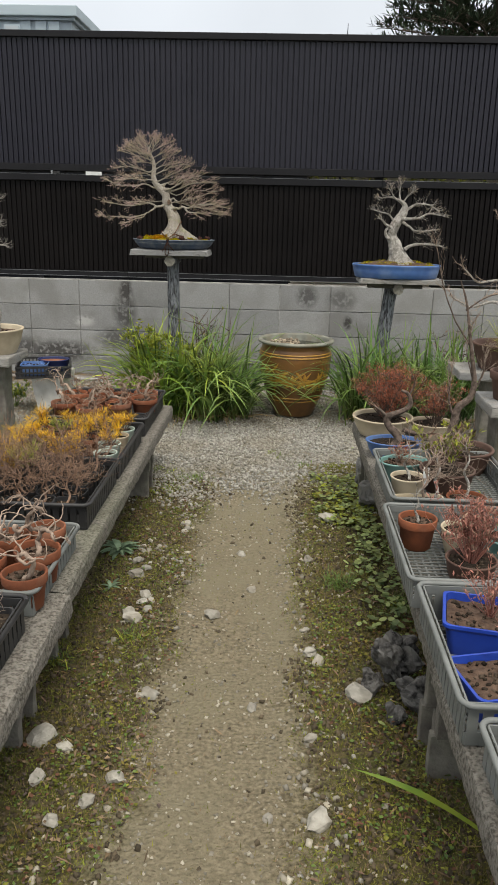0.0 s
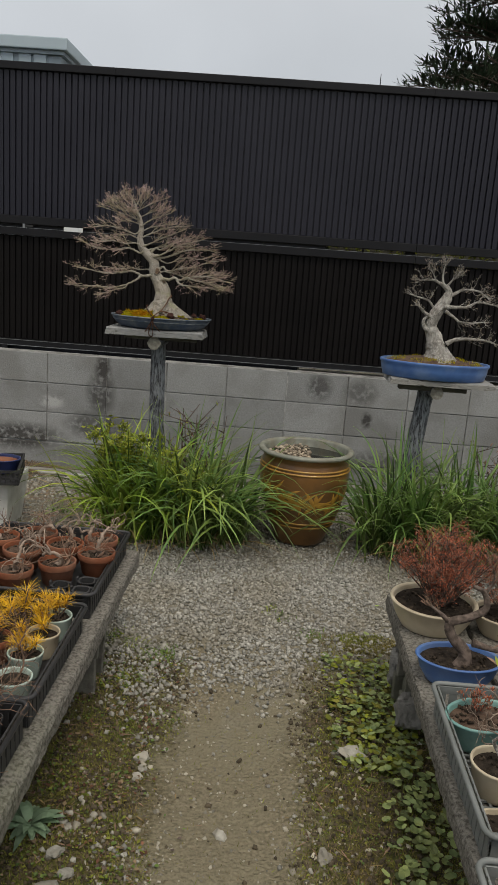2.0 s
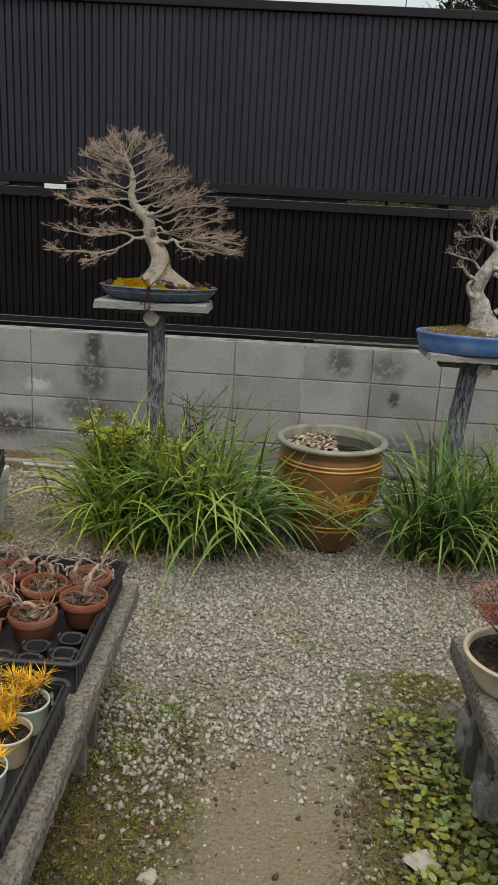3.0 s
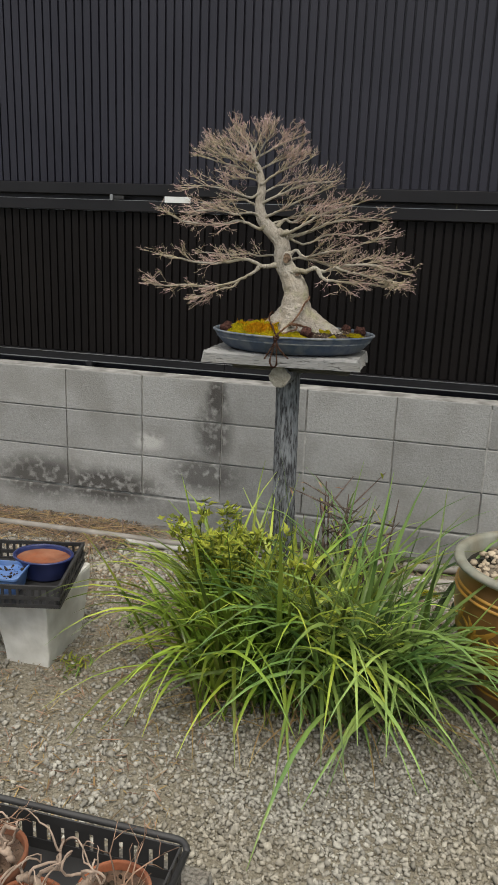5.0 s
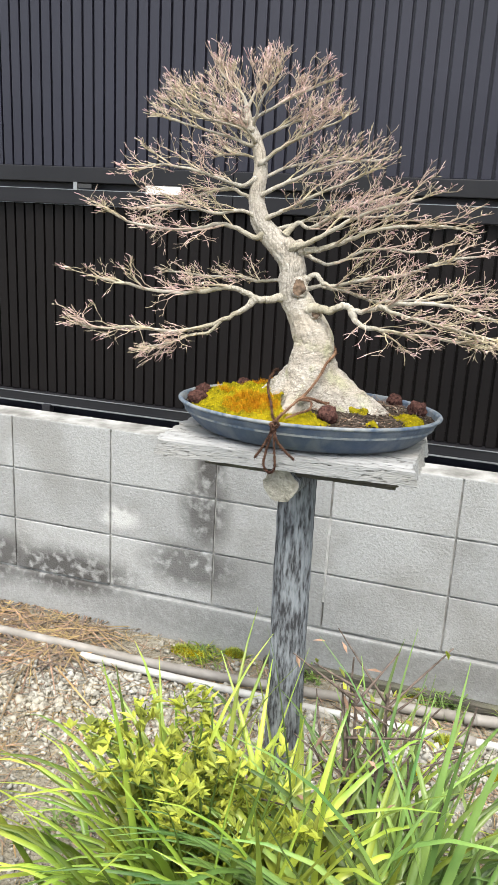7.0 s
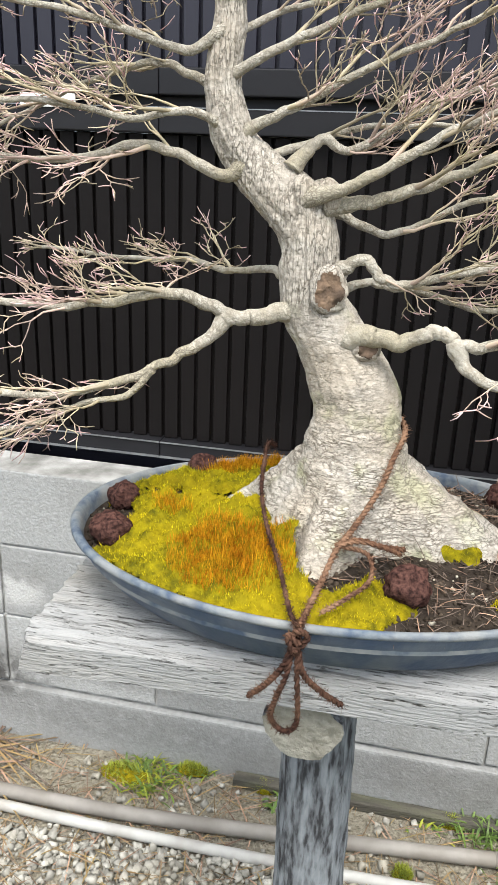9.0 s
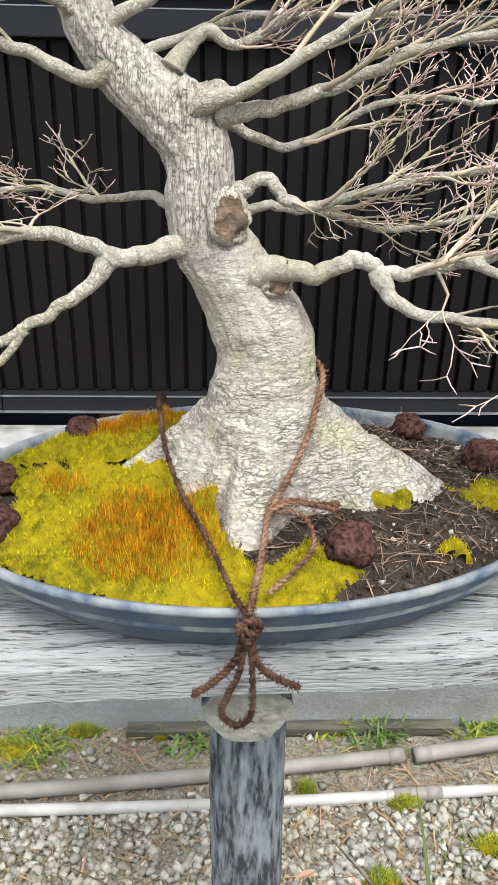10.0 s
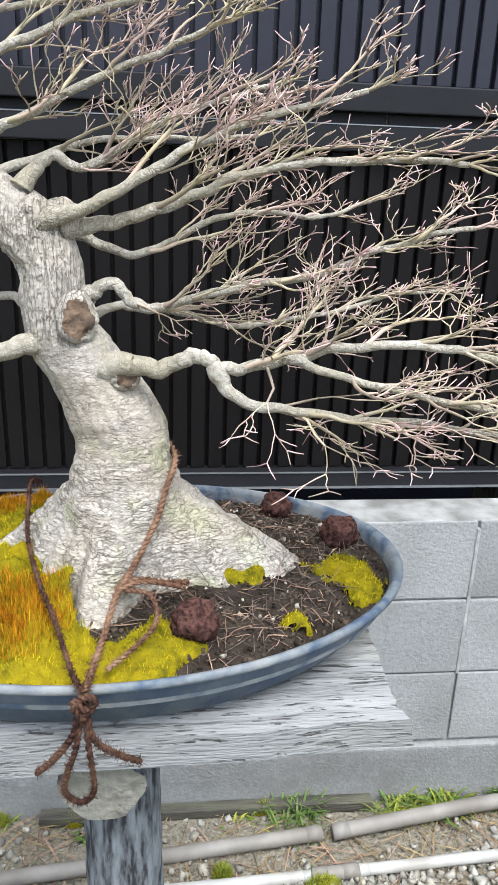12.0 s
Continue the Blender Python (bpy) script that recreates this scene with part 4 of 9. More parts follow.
def log_shape(pts, radii, mat, name, parent, label, seed, sides=28, rings=24):
    """A rough round log along a straight line, with knots and checks."""
    a, b = Vector(pts[0]), Vector(pts[1])
    span = (b - a).length
    d = (b - a).normalized()
    s = d.orthogonal().normalized()
    u = d.cross(s)
    v, f = [], []
    for i in range(rings + 1):
        q = i / rings
        c, rad = a.lerp(b, q), radii[0] + (radii[1] - radii[0]) * q
        for k in range(sides):
            an = 2 * math.pi * k / sides
            e = s * math.cos(an) + u * math.sin(an)
            n1 = noise.noise(e * 2.2 + d * q * 1.5 + Vector((seed, 0, 0))) * 0.10 + noise.noise(e * 7 + d * q * 3 + Vector((seed, 3, 0))) * 0.06
            n1 += noise.noise(e * 9 + d * q * span * 26 + Vector((seed, 7, 0))) * 0.05 + max(0.0, noise.noise(e * 2.5 + d * q * span * 9 + Vector((seed, 9, 0))) - 0.25) * 0.16
            v.append(c + e * rad * (1 + n1))
    for i in range(rings):
        for k in range(sides):
            x, y = i * sides + k, i * sides + (k + 1) % sides
            f.append((x, y, y + sides, x + sides))
    f += [tuple(range(sides - 1, -1, -1)), tuple(range(rings * sides, (rings + 1) * sides))]
    me = mesh_from(name, v, f, [mat, M_LOGEND], [0] * (rings * sides) + [1, 1], True)
    for pl in me.polygons[-2:]:
        pl.use_smooth = False
    return piece(name, me, parent, label)


def plank(name, x0, x1, y0, y1, z0, z1, mat, parent, label, seed, end_cut=0.0, wear=0.004, yaw=0.0):
    """A weathered plank: worn edges, ends cut back below, a split grain relief."""
    nx, ny = 150, 56
    v, f = [], []
    for layer, z in ((0, z1), (1, z0)):
        for j in range(ny + 1):
            for i in range(nx + 1):
                u, w = i / nx, j / ny
                cut = end_cut if layer == 0 else 0.0
                x = x0 + cut + (x1 - x0 - 2 * cut) * u
                y = y0 + (y1 - y0) * w
                edge = min(w, 1 - w) * 14
                sway = y + 0.006 * noise.noise(Vector((x * 7, y * 12, seed + 2)))
                g = noise.noise(Vector((x * 5, sway * 60, seed))) * wear * 0.4 + noise.noise(Vector((x * 22, sway * 110, seed + 5))) * wear * 0.25
                for fx, fy, deep in ((4.0, 75, 0.55), (9.0, 150, 0.4)):
                    split = 1 - abs(noise.noise(Vector((x * fx, sway * fy, seed + fy)))) * 7
                    g -= max(0.0, split) * wear * deep * max(0.0, 0.4 + noise.noise(Vector((x * 13, sway * 30, seed + 9))))
                dy = noise.noise(Vector((x * 9, 0, seed + 3 * layer))) * wear * 1.2 if edge < 1 else 0
                dx = (noise.noise(Vector((y * 30, seed, 0))) * 1.6 + noise.noise(Vector((y * 140, seed, layer * 2))) * 1.2) * wear * max(0.0, 1 - min(i, nx - i) / 3)
                v.append((x + dx, y + dy, z + (g if layer == 0 else -g) - (0.004 if edge < 1 and layer == 0 else 0)))
    n0 = (nx + 1) * (ny + 1)
    for j in range(ny):
        for i in range(nx):
            a = j * (nx + 1) + i
            f.append((a, a + 1, a + nx + 2, a + nx + 1))
            f.append((n0 + a, n0 + a + nx + 1, n0 + a + nx + 2, n0 + a + 1))
    for i in range(nx):
        f.append((i, n0 + i, n0 + i + 1, i + 1))
        a = ny * (nx + 1) + i
        f.append((a, a + 1, n0 + a + 1, n0 + a))
    for j in range(ny):
        a = j * (nx + 1)
        f.append((a, a + nx + 1, n0 + a + nx + 1, n0 + a))
        a += nx
        f.append((a, n0 + a, n0 + a + nx + 1, a + nx + 1))
    v = [(x, y + yaw * (x - (x0 + x1) / 2), z) for x, y, z in v]
    return piece(name, mesh_from(name, v, f, mat), parent, label)


log_shape(((STAND[0], STAND[1] + 0.01, -0.1), (STAND[0] - 0.004, STAND[1] - 0.005, 1.012)), (0.042, 0.039), M_POST, "post", stand, "dark grey weathered log post with pale flakes", 3, 40, 110)
log_shape(((-0.503, 5.472, 0.984), (-0.492, 5.72, 0.984)), (0.0345, 0.035), M_POST, "bearer_log", stand, "short log with pale sawn end", 8)
plank("tabletop", -0.766, -0.246, 5.452, 5.745, 1.0205, 1.0555, M_SLABWOOD, stand, "silver-grey cracked wood slab", 2, 0.008, 0.005, 0.04)
plank("cross_bar", -0.67, -0.285, 5.49, 5.55, 1.001, 1.0195, M_DARKWOOD, stand, "thin dark wooden cross bar", 5)

POT_C, POT_A, POT_B, POT_YAW = (-0.492, 5.612), 0.2745, 0.186, 5.0
pot = root("bonsai_pot", (POT_C[0], POT_C[1], 0), "shallow oval blue-grey glazed bonsai pot on the wood slab", "bonsai pot", rz=POT_YAW)
lathe_part("body", [(0.0, 1.060), (0.75, 1.060), (0.795, 1.0615), (0.832, 1.066), (0.880, 1.077), (0.932, 1.093), (0.964, 1.106), (0.974, 1.1120), (0.972, 1.1145)], M_BLUEGREY, pot, "", 96, POT_A, POT_B)
lathe_part("rim", [(0.966, 1.1142), (0.990, 1.1146), (0.999, 1.1162), (1.0, 1.1185), (0.995, 1.1208), (0.984, 1.122), (0.970, 1.1212), (0.958, 1.116), (0.948, 1.096)], M_RIMGLAZE, pot, "worn paler lip of the glaze", 96, POT_A, POT_B)
for sx, sy in ((-0.45, -0.42), (0.45, -0.42), (-0.45, 0.42), (0.45, 0.42)):
    lathe_part("foot", [(0.0, 1.0555), (0.022, 1.0555), (0.025, 1.0575), (0.026, 1.0602)], M_BLUEGREY, pot, "", 16, 1, 1, (sx * POT_A, sy * POT_B, 0))


def soil_h(x, y):
    """Height of the soil in the main pot at x, y from the pot's centre."""
    u = min(1.0, math.hypot(x / (POT_A * 0.952), y / (POT_B * 0.952)))
    z = 1.107 + 0.024 * (1 - u * u)
    return z + noise.noise(Vector((x * 26, y * 26, 2))) * 0.005 * (1 - u)


v, f = [(0, 0, soil_h(0, 0))], []
for i in range(1, 31):
    for k in range(72):
        a = 2 * math.pi * k / 72
        x, y = POT_A * 0.952 * i / 30 * math.cos(a), POT_B * 0.952 * i / 30 * math.sin(a)
        v.append((x, y, soil_h(x, y)))
for k in range(72):
    f.append((0, 1 + k, 1 + (k + 1) % 72))
for i in range(29):
    for k in range(72):
        a, b = 1 + i * 72 + k, 1 + i * 72 + (k + 1) % 72
        f.append((a, a + 72, b + 72, b))
piece("soil", mesh_from("soil", v, f, M_SOIL, None, True), pot, "dark earth with dry rootlets")

def moss_here(x, y):
    """How far inside the moss cushions a place in the pot is (0: bare soil)."""
    u = math.hypot(x / (POT_A * 0.957), y / (POT_B * 0.957))
    if u > 0.997:
        return 0.0
    wob = noise.noise(Vector((x * 18, y * 18, 9))) * 0.03
    # the cushions lie along the slab, not along the turned pot
    c_, s_ = math.cos(radians(POT_YAW)), math.sin(radians(POT_YAW))
    x, y = x * c_ - y * s_ + 0.005, x * s_ + y * c_ + 0.035
    front = min((0.060 - x + wob * 1.3) / 0.04, (-0.005 - y + wob) / 0.03) if y < 0.02 else 0
    left = min((-0.045 - x + wob) / 0.04, (x + 0.245) / 0.03)
    gap = abs(y - 0.055 + 0.1 * (x + 0.15) + wob * 0.6) / 0.014 - 0.6
    corner = 1 - math.hypot((x + 0.235) / 0.035, (y + 0.02) / 0.05)
    isle1 = 0.4 - 0.4 * math.hypot((x - 0.115 + wob) / 0.030, (y + 0.003 + wob * 0.5) / 0.016)
    isle2 = 1 - math.hypot((x - 0.225 + wob) / 0.042, (y + 0.0) / 0.038)
    isle3 = 1 - math.hypot((x - 0.142 + wob) / 0.016, (y + 0.079 + wob * 0.5) / 0.011)
    ragged = noise.noise(Vector((x * 70, y * 70, 13))) * 0.45 + noise.noise(Vector((x * 150, y * 150, 15))) * 0.25
    isle1, isle2, isle3 = isle1 + 0.25 * ragged, isle2 + 0.6 * ragged, isle3 + 0.6 * ragged
    big = max(front, left)
    big = min(big, big + 0.35 * ragged + 0.05) if big < 0.8 else big
    root_front = 1.05 - math.hypot((x - 0.004 + wob * 0.5) / 0.032, (y + 0.045) / 0.058)
    if root_front > 0:
        big = min(big, -root_front)
    big = min(big, gap) if x < -0.05 else big
    if corner > 0:
        big = min(big, -corner)
    return max(0.0, min(1.0, max(big, isle1, isle2, isle3, 0.0)))


def moss_z(x, y):
    k = moss_here(x, y)
    u = min(1.0, math.hypot(x / (POT_A * 0.957), y / (POT_B * 0.957)))
    lump = noise.noise(Vector((x * 30, y * 30, 4))) * 0.010 + noise.noise(Vector((x * 80, y * 80, 6))) * 0.009 + noise.noise(Vector((x * 190, y * 190, 8))) * 0.002
    return soil_h(x, y) + min(k ** 0.5, k * 2.6) * (0.014 + lump) * (1.05 - 0.6 * u ** 6) - 0.004 * max(0.0, 1 - k / 0.2)


moss = root("moss_cushion", (POT_C[0], POT_C[1], 0), "yellow-green moss with orange spore stalks covering the pot soil", "moss", kind="stuff", rz=POT_YAW)
g, idx, v, f = 0.0028, {}, [], []
for j in range(-70, 71):
    for i in range(-105, 106):
        x, y = i * g, j * g
        if moss_here(x, y) > 0.0:
            idx[i, j] = len(v)
            v.append((x, y, moss_z(x, y) + 0.001))
for (i, j), a in idx.items():
    q = [idx.get(k) for k in ((i + 1, j), (i + 1, j + 1), (i, j + 1))]
    if None not in q:
        f.append((a, *q))
piece("cushion", mesh_from("cushion", v, f, M_MOSS, None, True), moss)
rm = random.Random(5)
bl, sp = Blades(), Blades()
for _ in range(170000):
    x, y = rm.uniform(-0.285, 0.285), rm.uniform(-0.19, 0.19)
    k = moss_here(x, y)
    if k < 0.08:
        continue
    z = moss_z(x, y)
    orange = max(1 - math.hypot((x + 0.098) / 0.062, (y + 0.098) / 0.056), 0.9 - math.hypot((x + 0.115) / 0.07, (y - 0.12) / 0.05), 0.5 - math.hypot((x + 0.17) / 0.05, (y + 0.02) / 0.035))
    d = (rm.uniform(-0.5, 0.5), rm.uniform(-0.5, 0.5), 1)
    if orange > 0.05 and rm.random() < 0.2 + 1.2 * orange:
        sp.blade((x, y, z - 0.001), (d[0] * 0.4, d[1] * 0.4, 1), rm.uniform(0.006, 0.015), 0.0005, 0.1, 2, 0)
    if rm.random() < 0.6:
        bl.blade((x, y, z - 0.001), d, rm.uniform(0.0025, 0.0065), 0.0015, 0.3, 1, 0)
piece("shoots", bl.mesh("shoots", [M_MOSSHAIR]), moss)
piece("spore_stalks", sp.mesh("spore_stalks", [M_SPORE]), moss, "orange-brown spore stalks")

litter = Blades()
for _ in range(2800):
    x, y = rm.uniform(-0.02, 0.28), rm.uniform(-0.18, 0.18)
    if math.hypot(x / (POT_A * 0.9), y / (POT_B * 0.9)) > 0.97 or moss_here(x, y) > 0.1:
        continue
    litter.blade((x, y, soil_h(x, y) + 0.002), (rm.uniform(-1, 1), rm.uniform(-1, 1), rm.uniform(-0.05, 0.25)), rm.uniform(0.006, 0.034), 0.0009, rm.uniform(-0.8, 1.2), 5, rm.choice((0, 0, 1)), 0.0, rm.uniform(-1.2, 1.2))
piece("root_litter", litter.mesh("root_litter", [M_BROWNSTEM, M_DRYTWIG]), pot, "dry brown rootlets on the soil")

crumb = []
for _ in range(9000):
    x, y = rm.uniform(-0.285, 0.285), rm.uniform(-0.19, 0.19)
    if math.hypot(x / (POT_A * 0.94), y / (POT_B * 0.94)) > 1 or moss_here(x, y) > 0.15:
        continue
    q = rm.choice((0.0008, 0.001, 0.0014, 0.0022)) * rm.uniform(0.8, 1.3)
    crumb.append((x, y, soil_h(x, y) + q * 0.3, q))
piece("soil_grain", chips("soil_grain", crumb, M_GRAIN, 12, 0.8), pot, "dark crumbly soil grains")
grit = []
for _ in range(420):
    x, y = rm.uniform(-0.26, 0.27), rm.uniform(-0.17, 0.17)
    if math.hypot(x / (POT_A * 0.93), y / (POT_B * 0.93)) < 1 and moss_here(x, y) < 0.05:
        grit.append((x, y, soil_h(x, y) + 0.0008, rm.uniform(0.0008, 0.0026)))
tagged(piece("pumice_grain", chips("pumice_grain", grit, M_PEBBLE, 13, 0.8), pot), "pale pumice grains in the soil", kind="stuff")
for k, (x, y, r) in enumerate(((-0.707, 5.535, 0.026), (-0.722, 5.612, 0.022), (-0.665, 5.715, 0.022), (-0.427, 5.493, 0.026), (-0.328, 5.728, 0.023), (-0.272, 5.655, 0.026))):
    r *= 0.78
    bm = boulder(r, 20 + k, (1.0, 0.95, 0.9), 0.25, 4)
    for q in bm.verts:
        q.co += q.co.normalized() * (noise.noise(q.co * 150) * 0.0018 + noise.noise(q.co * 420) * 0.0014)
    st = part("lava_stone", bm, M_LAVA, None, "", True)
    st.location = (x, y, soil_h(x - POT_C[0], y - POT_C[1]) + r * 0.62)
    tagged(st, "reddish-brown porous lava stone on the pot soil", "stone", "lava stones")


# trunk and limbs
def smooth_path(pts, per=6):
    """Catmull-Rom through a few control points."""
    p = [Vector(q) for q in pts]
    p = [p[0] * 2 - p[1]] + p + [p[-1] * 2 - p[-2]]
    out = []
    for i in range(1, len(p) - 2):
        for k in range(per):
            t_ = k / per
            a, b, c, d = p[i - 1], p[i], p[i + 1], p[i + 2]
            out.append(0.5 * (2 * b + (c - a) * t_ + (2 * a - 5 * b + 4 * c - d) * t_ ** 2 + (3 * b - a - 3 * c + d) * t_ ** 3))
    return out + [p[-2]]


def lerp_list(vals, n):
    out = []
    for i in range(n):
        u = i / (n - 1) * (len(vals) - 1)
        k = min(int(u), len(vals) - 2)
        out.append(vals[k] + (vals[k + 1] - vals[k]) * (u - k))
    return out


def trunk_mesh(name, ctrl, radii, roots, seed, mats, flare_h, sides=64, per=12, rough=0.07):
    """A knobbly trunk along ctrl; roots: (angle, spread, width) ridges that run out at its foot."""
    path = smooth_path(ctrl, per)
    rad = lerp_list(radii, len(path))
    z0 = path[0].z
    v, f = [], []
    d = (path[1] - path[0]).normalized()
    side = Vector((1, 0, 0))
    for i, p in enumerate(path):
        e = (path[min(i + 1, len(path) - 1)] - path[max(i - 1, 0)]).normalized()
        side = (side - e * side.dot(e)).normalized()
        up = e.cross(side)
        low = max(0.0, 1 - (p.z - z0) / flare_h)
        for k in range(sides):
            a = 2 * math.pi * k / sides
            out = side * math.cos(a) + up * math.sin(a)
            q = p * 16 + out * 1.4 + Vector((seed, 0, 0))
            n1 = noise.noise(q) * rough + noise.noise(out * 5 + p * 45) * rough * 0.5 + noise.noise(out * 11 + p * 140) * rough * 0.4 + noise.noise(Vector((out.x * 19, out.y * 19, p.z * 110))) * rough * 0.3
            n1 += noise.noise(Vector((out.x * 1.6 + seed, out.y * 1.6, p.z * 75))) * rough * 0.55
            r = rad[i] * (1 + n1)
            grow = 0.0
            for ra, spread, wid in roots:
                da = (a - ra + math.pi) % (2 * math.pi) - math.pi
                grow += spread * math.exp(-(da / wid) ** 2) * low ** 3.0
            r += grow * (1 + 0.25 * noise.noise(Vector((a * 3, p.z * 60, seed))))
            v.append(p + out * r)
    for i in range(len(path) - 1):
        for k in range(sides):
            a, b = i * sides + k, i * sides + (k + 1) % sides
            f.append((a, b, b + sides, a + sides))
    f.append(tuple(range((len(path) - 1) * sides, len(path) * sides)))
    return mesh_from(name, v, f, mats, None, True), path, rad


def twig_fan(tb, p, d, length, r, depth, rnd, flat=0.45, lift=0.12, bark=1, tip=2, forks=(1, 2), out=None):
    """A forking spray of fine twigs: straight runs that kink at the nodes, forking in a flat layer, drawn outward along out."""
    n = 3 if depth > 0 else 2
    pts, q = [Vector(p)], Vector(d).normalized()
    out = out or q
    runs = [q]
    for i in range(n):
        k = Vector((rnd.uniform(-0.55, 0.55), rnd.uniform(-0.55, 0.55), rnd.uniform(-0.5, 0.5) * flat * 2 + lift * 0.3))
        q = (q + out * 0.08 + k).normalized()
        pts.append(pts[-1] + q * (length / n * rnd.uniform(0.75, 1.25)))
        runs.append(q)
    m = bark if depth > 0 or rnd.random() < 0.5 else tip
    rad = [r * (1 - 0.4 * i / n) for i in range(n + 1)]
    tb.add(pts, rad, 5 if r > 0.0022 else 4 if r > 0.0013 else 3, m, depth == 0)
    if depth == 0:
        return
    turn = rnd.choice((-1, 1))
    for s in range(rnd.randint(*forks) + 1):
        k = n if s < 2 else rnd.choice((1, 2))
        turn = -turn
        w = Matrix.Rotation(turn * rnd.uniform(0.35, 1.1), 3, "Z") @ runs[k]
        w = w + out * 0.1 + Vector((0, 0, rnd.uniform(-0.5, 0.55) * flat * 1.8 + lift * 0.8))
        twig_fan(tb, pts[k], w, length * rnd.uniform(0.5, 0.9), max(rad[k] * 0.8, 0.00065), depth - 1, rnd, flat, lift, bark, tip, forks, out)


def limb(parent, ctrl, r0, r1, seed, sprays, spray_len, depth=3, name="branch", start=0.3, mats=None, lift=0.12, flat=0.45, droop=0.0, thin=1.0, subs=0, collar=0.0):
    """One limb with its side branches and sprays of twigs, as one part."""
    rnd = random.Random(seed)
    tb = Tubes()
    path = smooth_path(ctrl, 7)
    wob = (ctrl[-1] - Vector(ctrl[0])).length * 0.009 if isinstance(ctrl[-1], Vector) else 0.003
    for i in range(1, len(path)):
        path[i] = path[i] + noise.noise_vector(Vector((i * 0.33, seed * 1.7, 0))) * wob
    rad = [r0 + (r1 - r0) * (i / (len(path) - 1)) ** 0.6 for i in range(len(path))]
    rad = [r * (1 + 0.11 * noise.noise(Vector((i * 0.37, seed * 3.1, 5)))) for i, r in enumerate(rad)]
    if collar:
        run_ = 0.0
        for i in range(len(path)):
            run_ += (path[i] - path[i - 1]).length if i else 0.0
            rad[i] *= 1 + collar * math.exp(-(run_ / (2.2 * r0)) ** 2)
    tb.add(path, rad, 14, 0)
    n = len(path)
    out = (path[-1] - path[0]).normalized()
    turn = rnd.choice((-1, 1))
    for s in range(subs):
        # side branches leave by turns to either hand, kink at the nodes and end in sprays
        u = start + (0.94 - start) * (s + 0.3 + 0.5 * rnd.random()) / subs
        i = min(n - 2, int(u * (n - 1)))
        turn = -turn
        q = Matrix.Rotation(turn * rnd.uniform(0.35, 0.95), 3, "Z") @ (path[i + 1] - path[i]).normalized() + Vector((0, 0, rnd.uniform(-0.15, 0.35) - droop))
        q.y *= 0.85
        pts, k_ = [path[i].copy()], 6
        L = spray_len * rnd.uniform(1.1, 1.9) * (1.25 - 0.6 * u)
        for j in range(k_):
            q = (q.normalized() + out * 0.14 + Vector((rnd.uniform(-0.3, 0.3), rnd.uniform(-0.3, 0.3), rnd.uniform(-0.26, 0.3) - 0.3 * droop))).normalized()
            pts.append(pts[-1] + q * (L / k_))
        rs_ = max(0.0018, rad[i] * 0.55)
        rr = [rs_ * (1 - 0.55 * j / k_) for j in range(k_ + 1)]
        tb.add(pts, rr, 7, 0 if rs_ > 0.0035 else 1, False)
        for j in range(1, k_ + 1):
            for _ in range(2 if j == k_ else 1 if j > 1 else 0):
                w = Matrix.Rotation(rnd.choice((-1, 1)) * rnd.uniform(0.3, 1.0), 3, "Z") @ (pts[j] - pts[j - 1]).normalized() + Vector((0, 0, rnd.uniform(-0.2, 0.4) - droop))
                twig_fan(tb, pts[j], w, spray_len * rnd.uniform(0.35, 0.7), max(0.001, rr[j] * 0.55) * thin, depth - 2 if rnd.random() < 0.3 else depth - 1, rnd, flat, lift, out=out)
    for s in range(sprays):
        u = start + (1 - start) * (s + rnd.random()) / sprays
        i = min(n - 2, int(u * (n - 1)))
        p = path[i].lerp(path[i + 1], rnd.random())
        d = (path[i + 1] - path[i]).normalized()
        side = rnd.choice((-1, 1))
        w = Matrix.Rotation(side * rnd.uniform(0.2, 1.1), 3, "Z") @ d
        w = w + Vector((0, 0, rnd.uniform(-0.3, 0.42) - droop))
        w.y *= 0.8
        twig_fan(tb, p, w, spray_len * rnd.uniform(0.6, 1.15) * (1.12 - 0.35 * u), min(0.0026, max(0.0017, rad[i] * 0.4)) * thin, depth, rnd, flat, lift, out=out)
    d = (path[-1] - path[-2]).normalized()
    for _ in range(3):
        twig_fan(tb, path[-1], d + Vector((rnd.uniform(-0.3, 0.3), rnd.uniform(-0.4, 0.4), rnd.uniform(-0.2, 0.3))), spray_len * (0.45 if subs else 0.8), max(r1 * 0.8, 0.0014), depth - 1, rnd, flat, lift)
    return piece(name, tb.mesh(name, mats or [M_LIMB, M_TWIG, M_TIP]), parent)


maple = root("bonsai_tree", (0, 0, 0), "old leafless maple bonsai with pale knobbly trunk", "bonsai tree")
Y = 5.608
# where the roots run out over the soil: bearing, reach, half width
ROOTS = [(2.92, 0.055, 0.15), (3.25, 0.028, 0.3), (4.50, 0.036, 0.30), (5.78, 0.018, 0.2), (6.20, 0.088, 0.34), (0.40, 0.06, 0.30), (0.95, 0.04, 0.3), (2.1, 0.03, 0.4)]


def root_reach(a):
    """How far the root crown spreads from the trunk's axis at bearing a."""
    r = 0.080 + 0.012 * noise.noise(Vector((math.cos(a) * 5, math.sin(a) * 5, 3)))
    for b, reach, wide in ROOTS:
        d = (a - b + math.pi) % (2 * math.pi) - math.pi
        r += reach * math.exp(-(d / wide) ** 2)
    return r


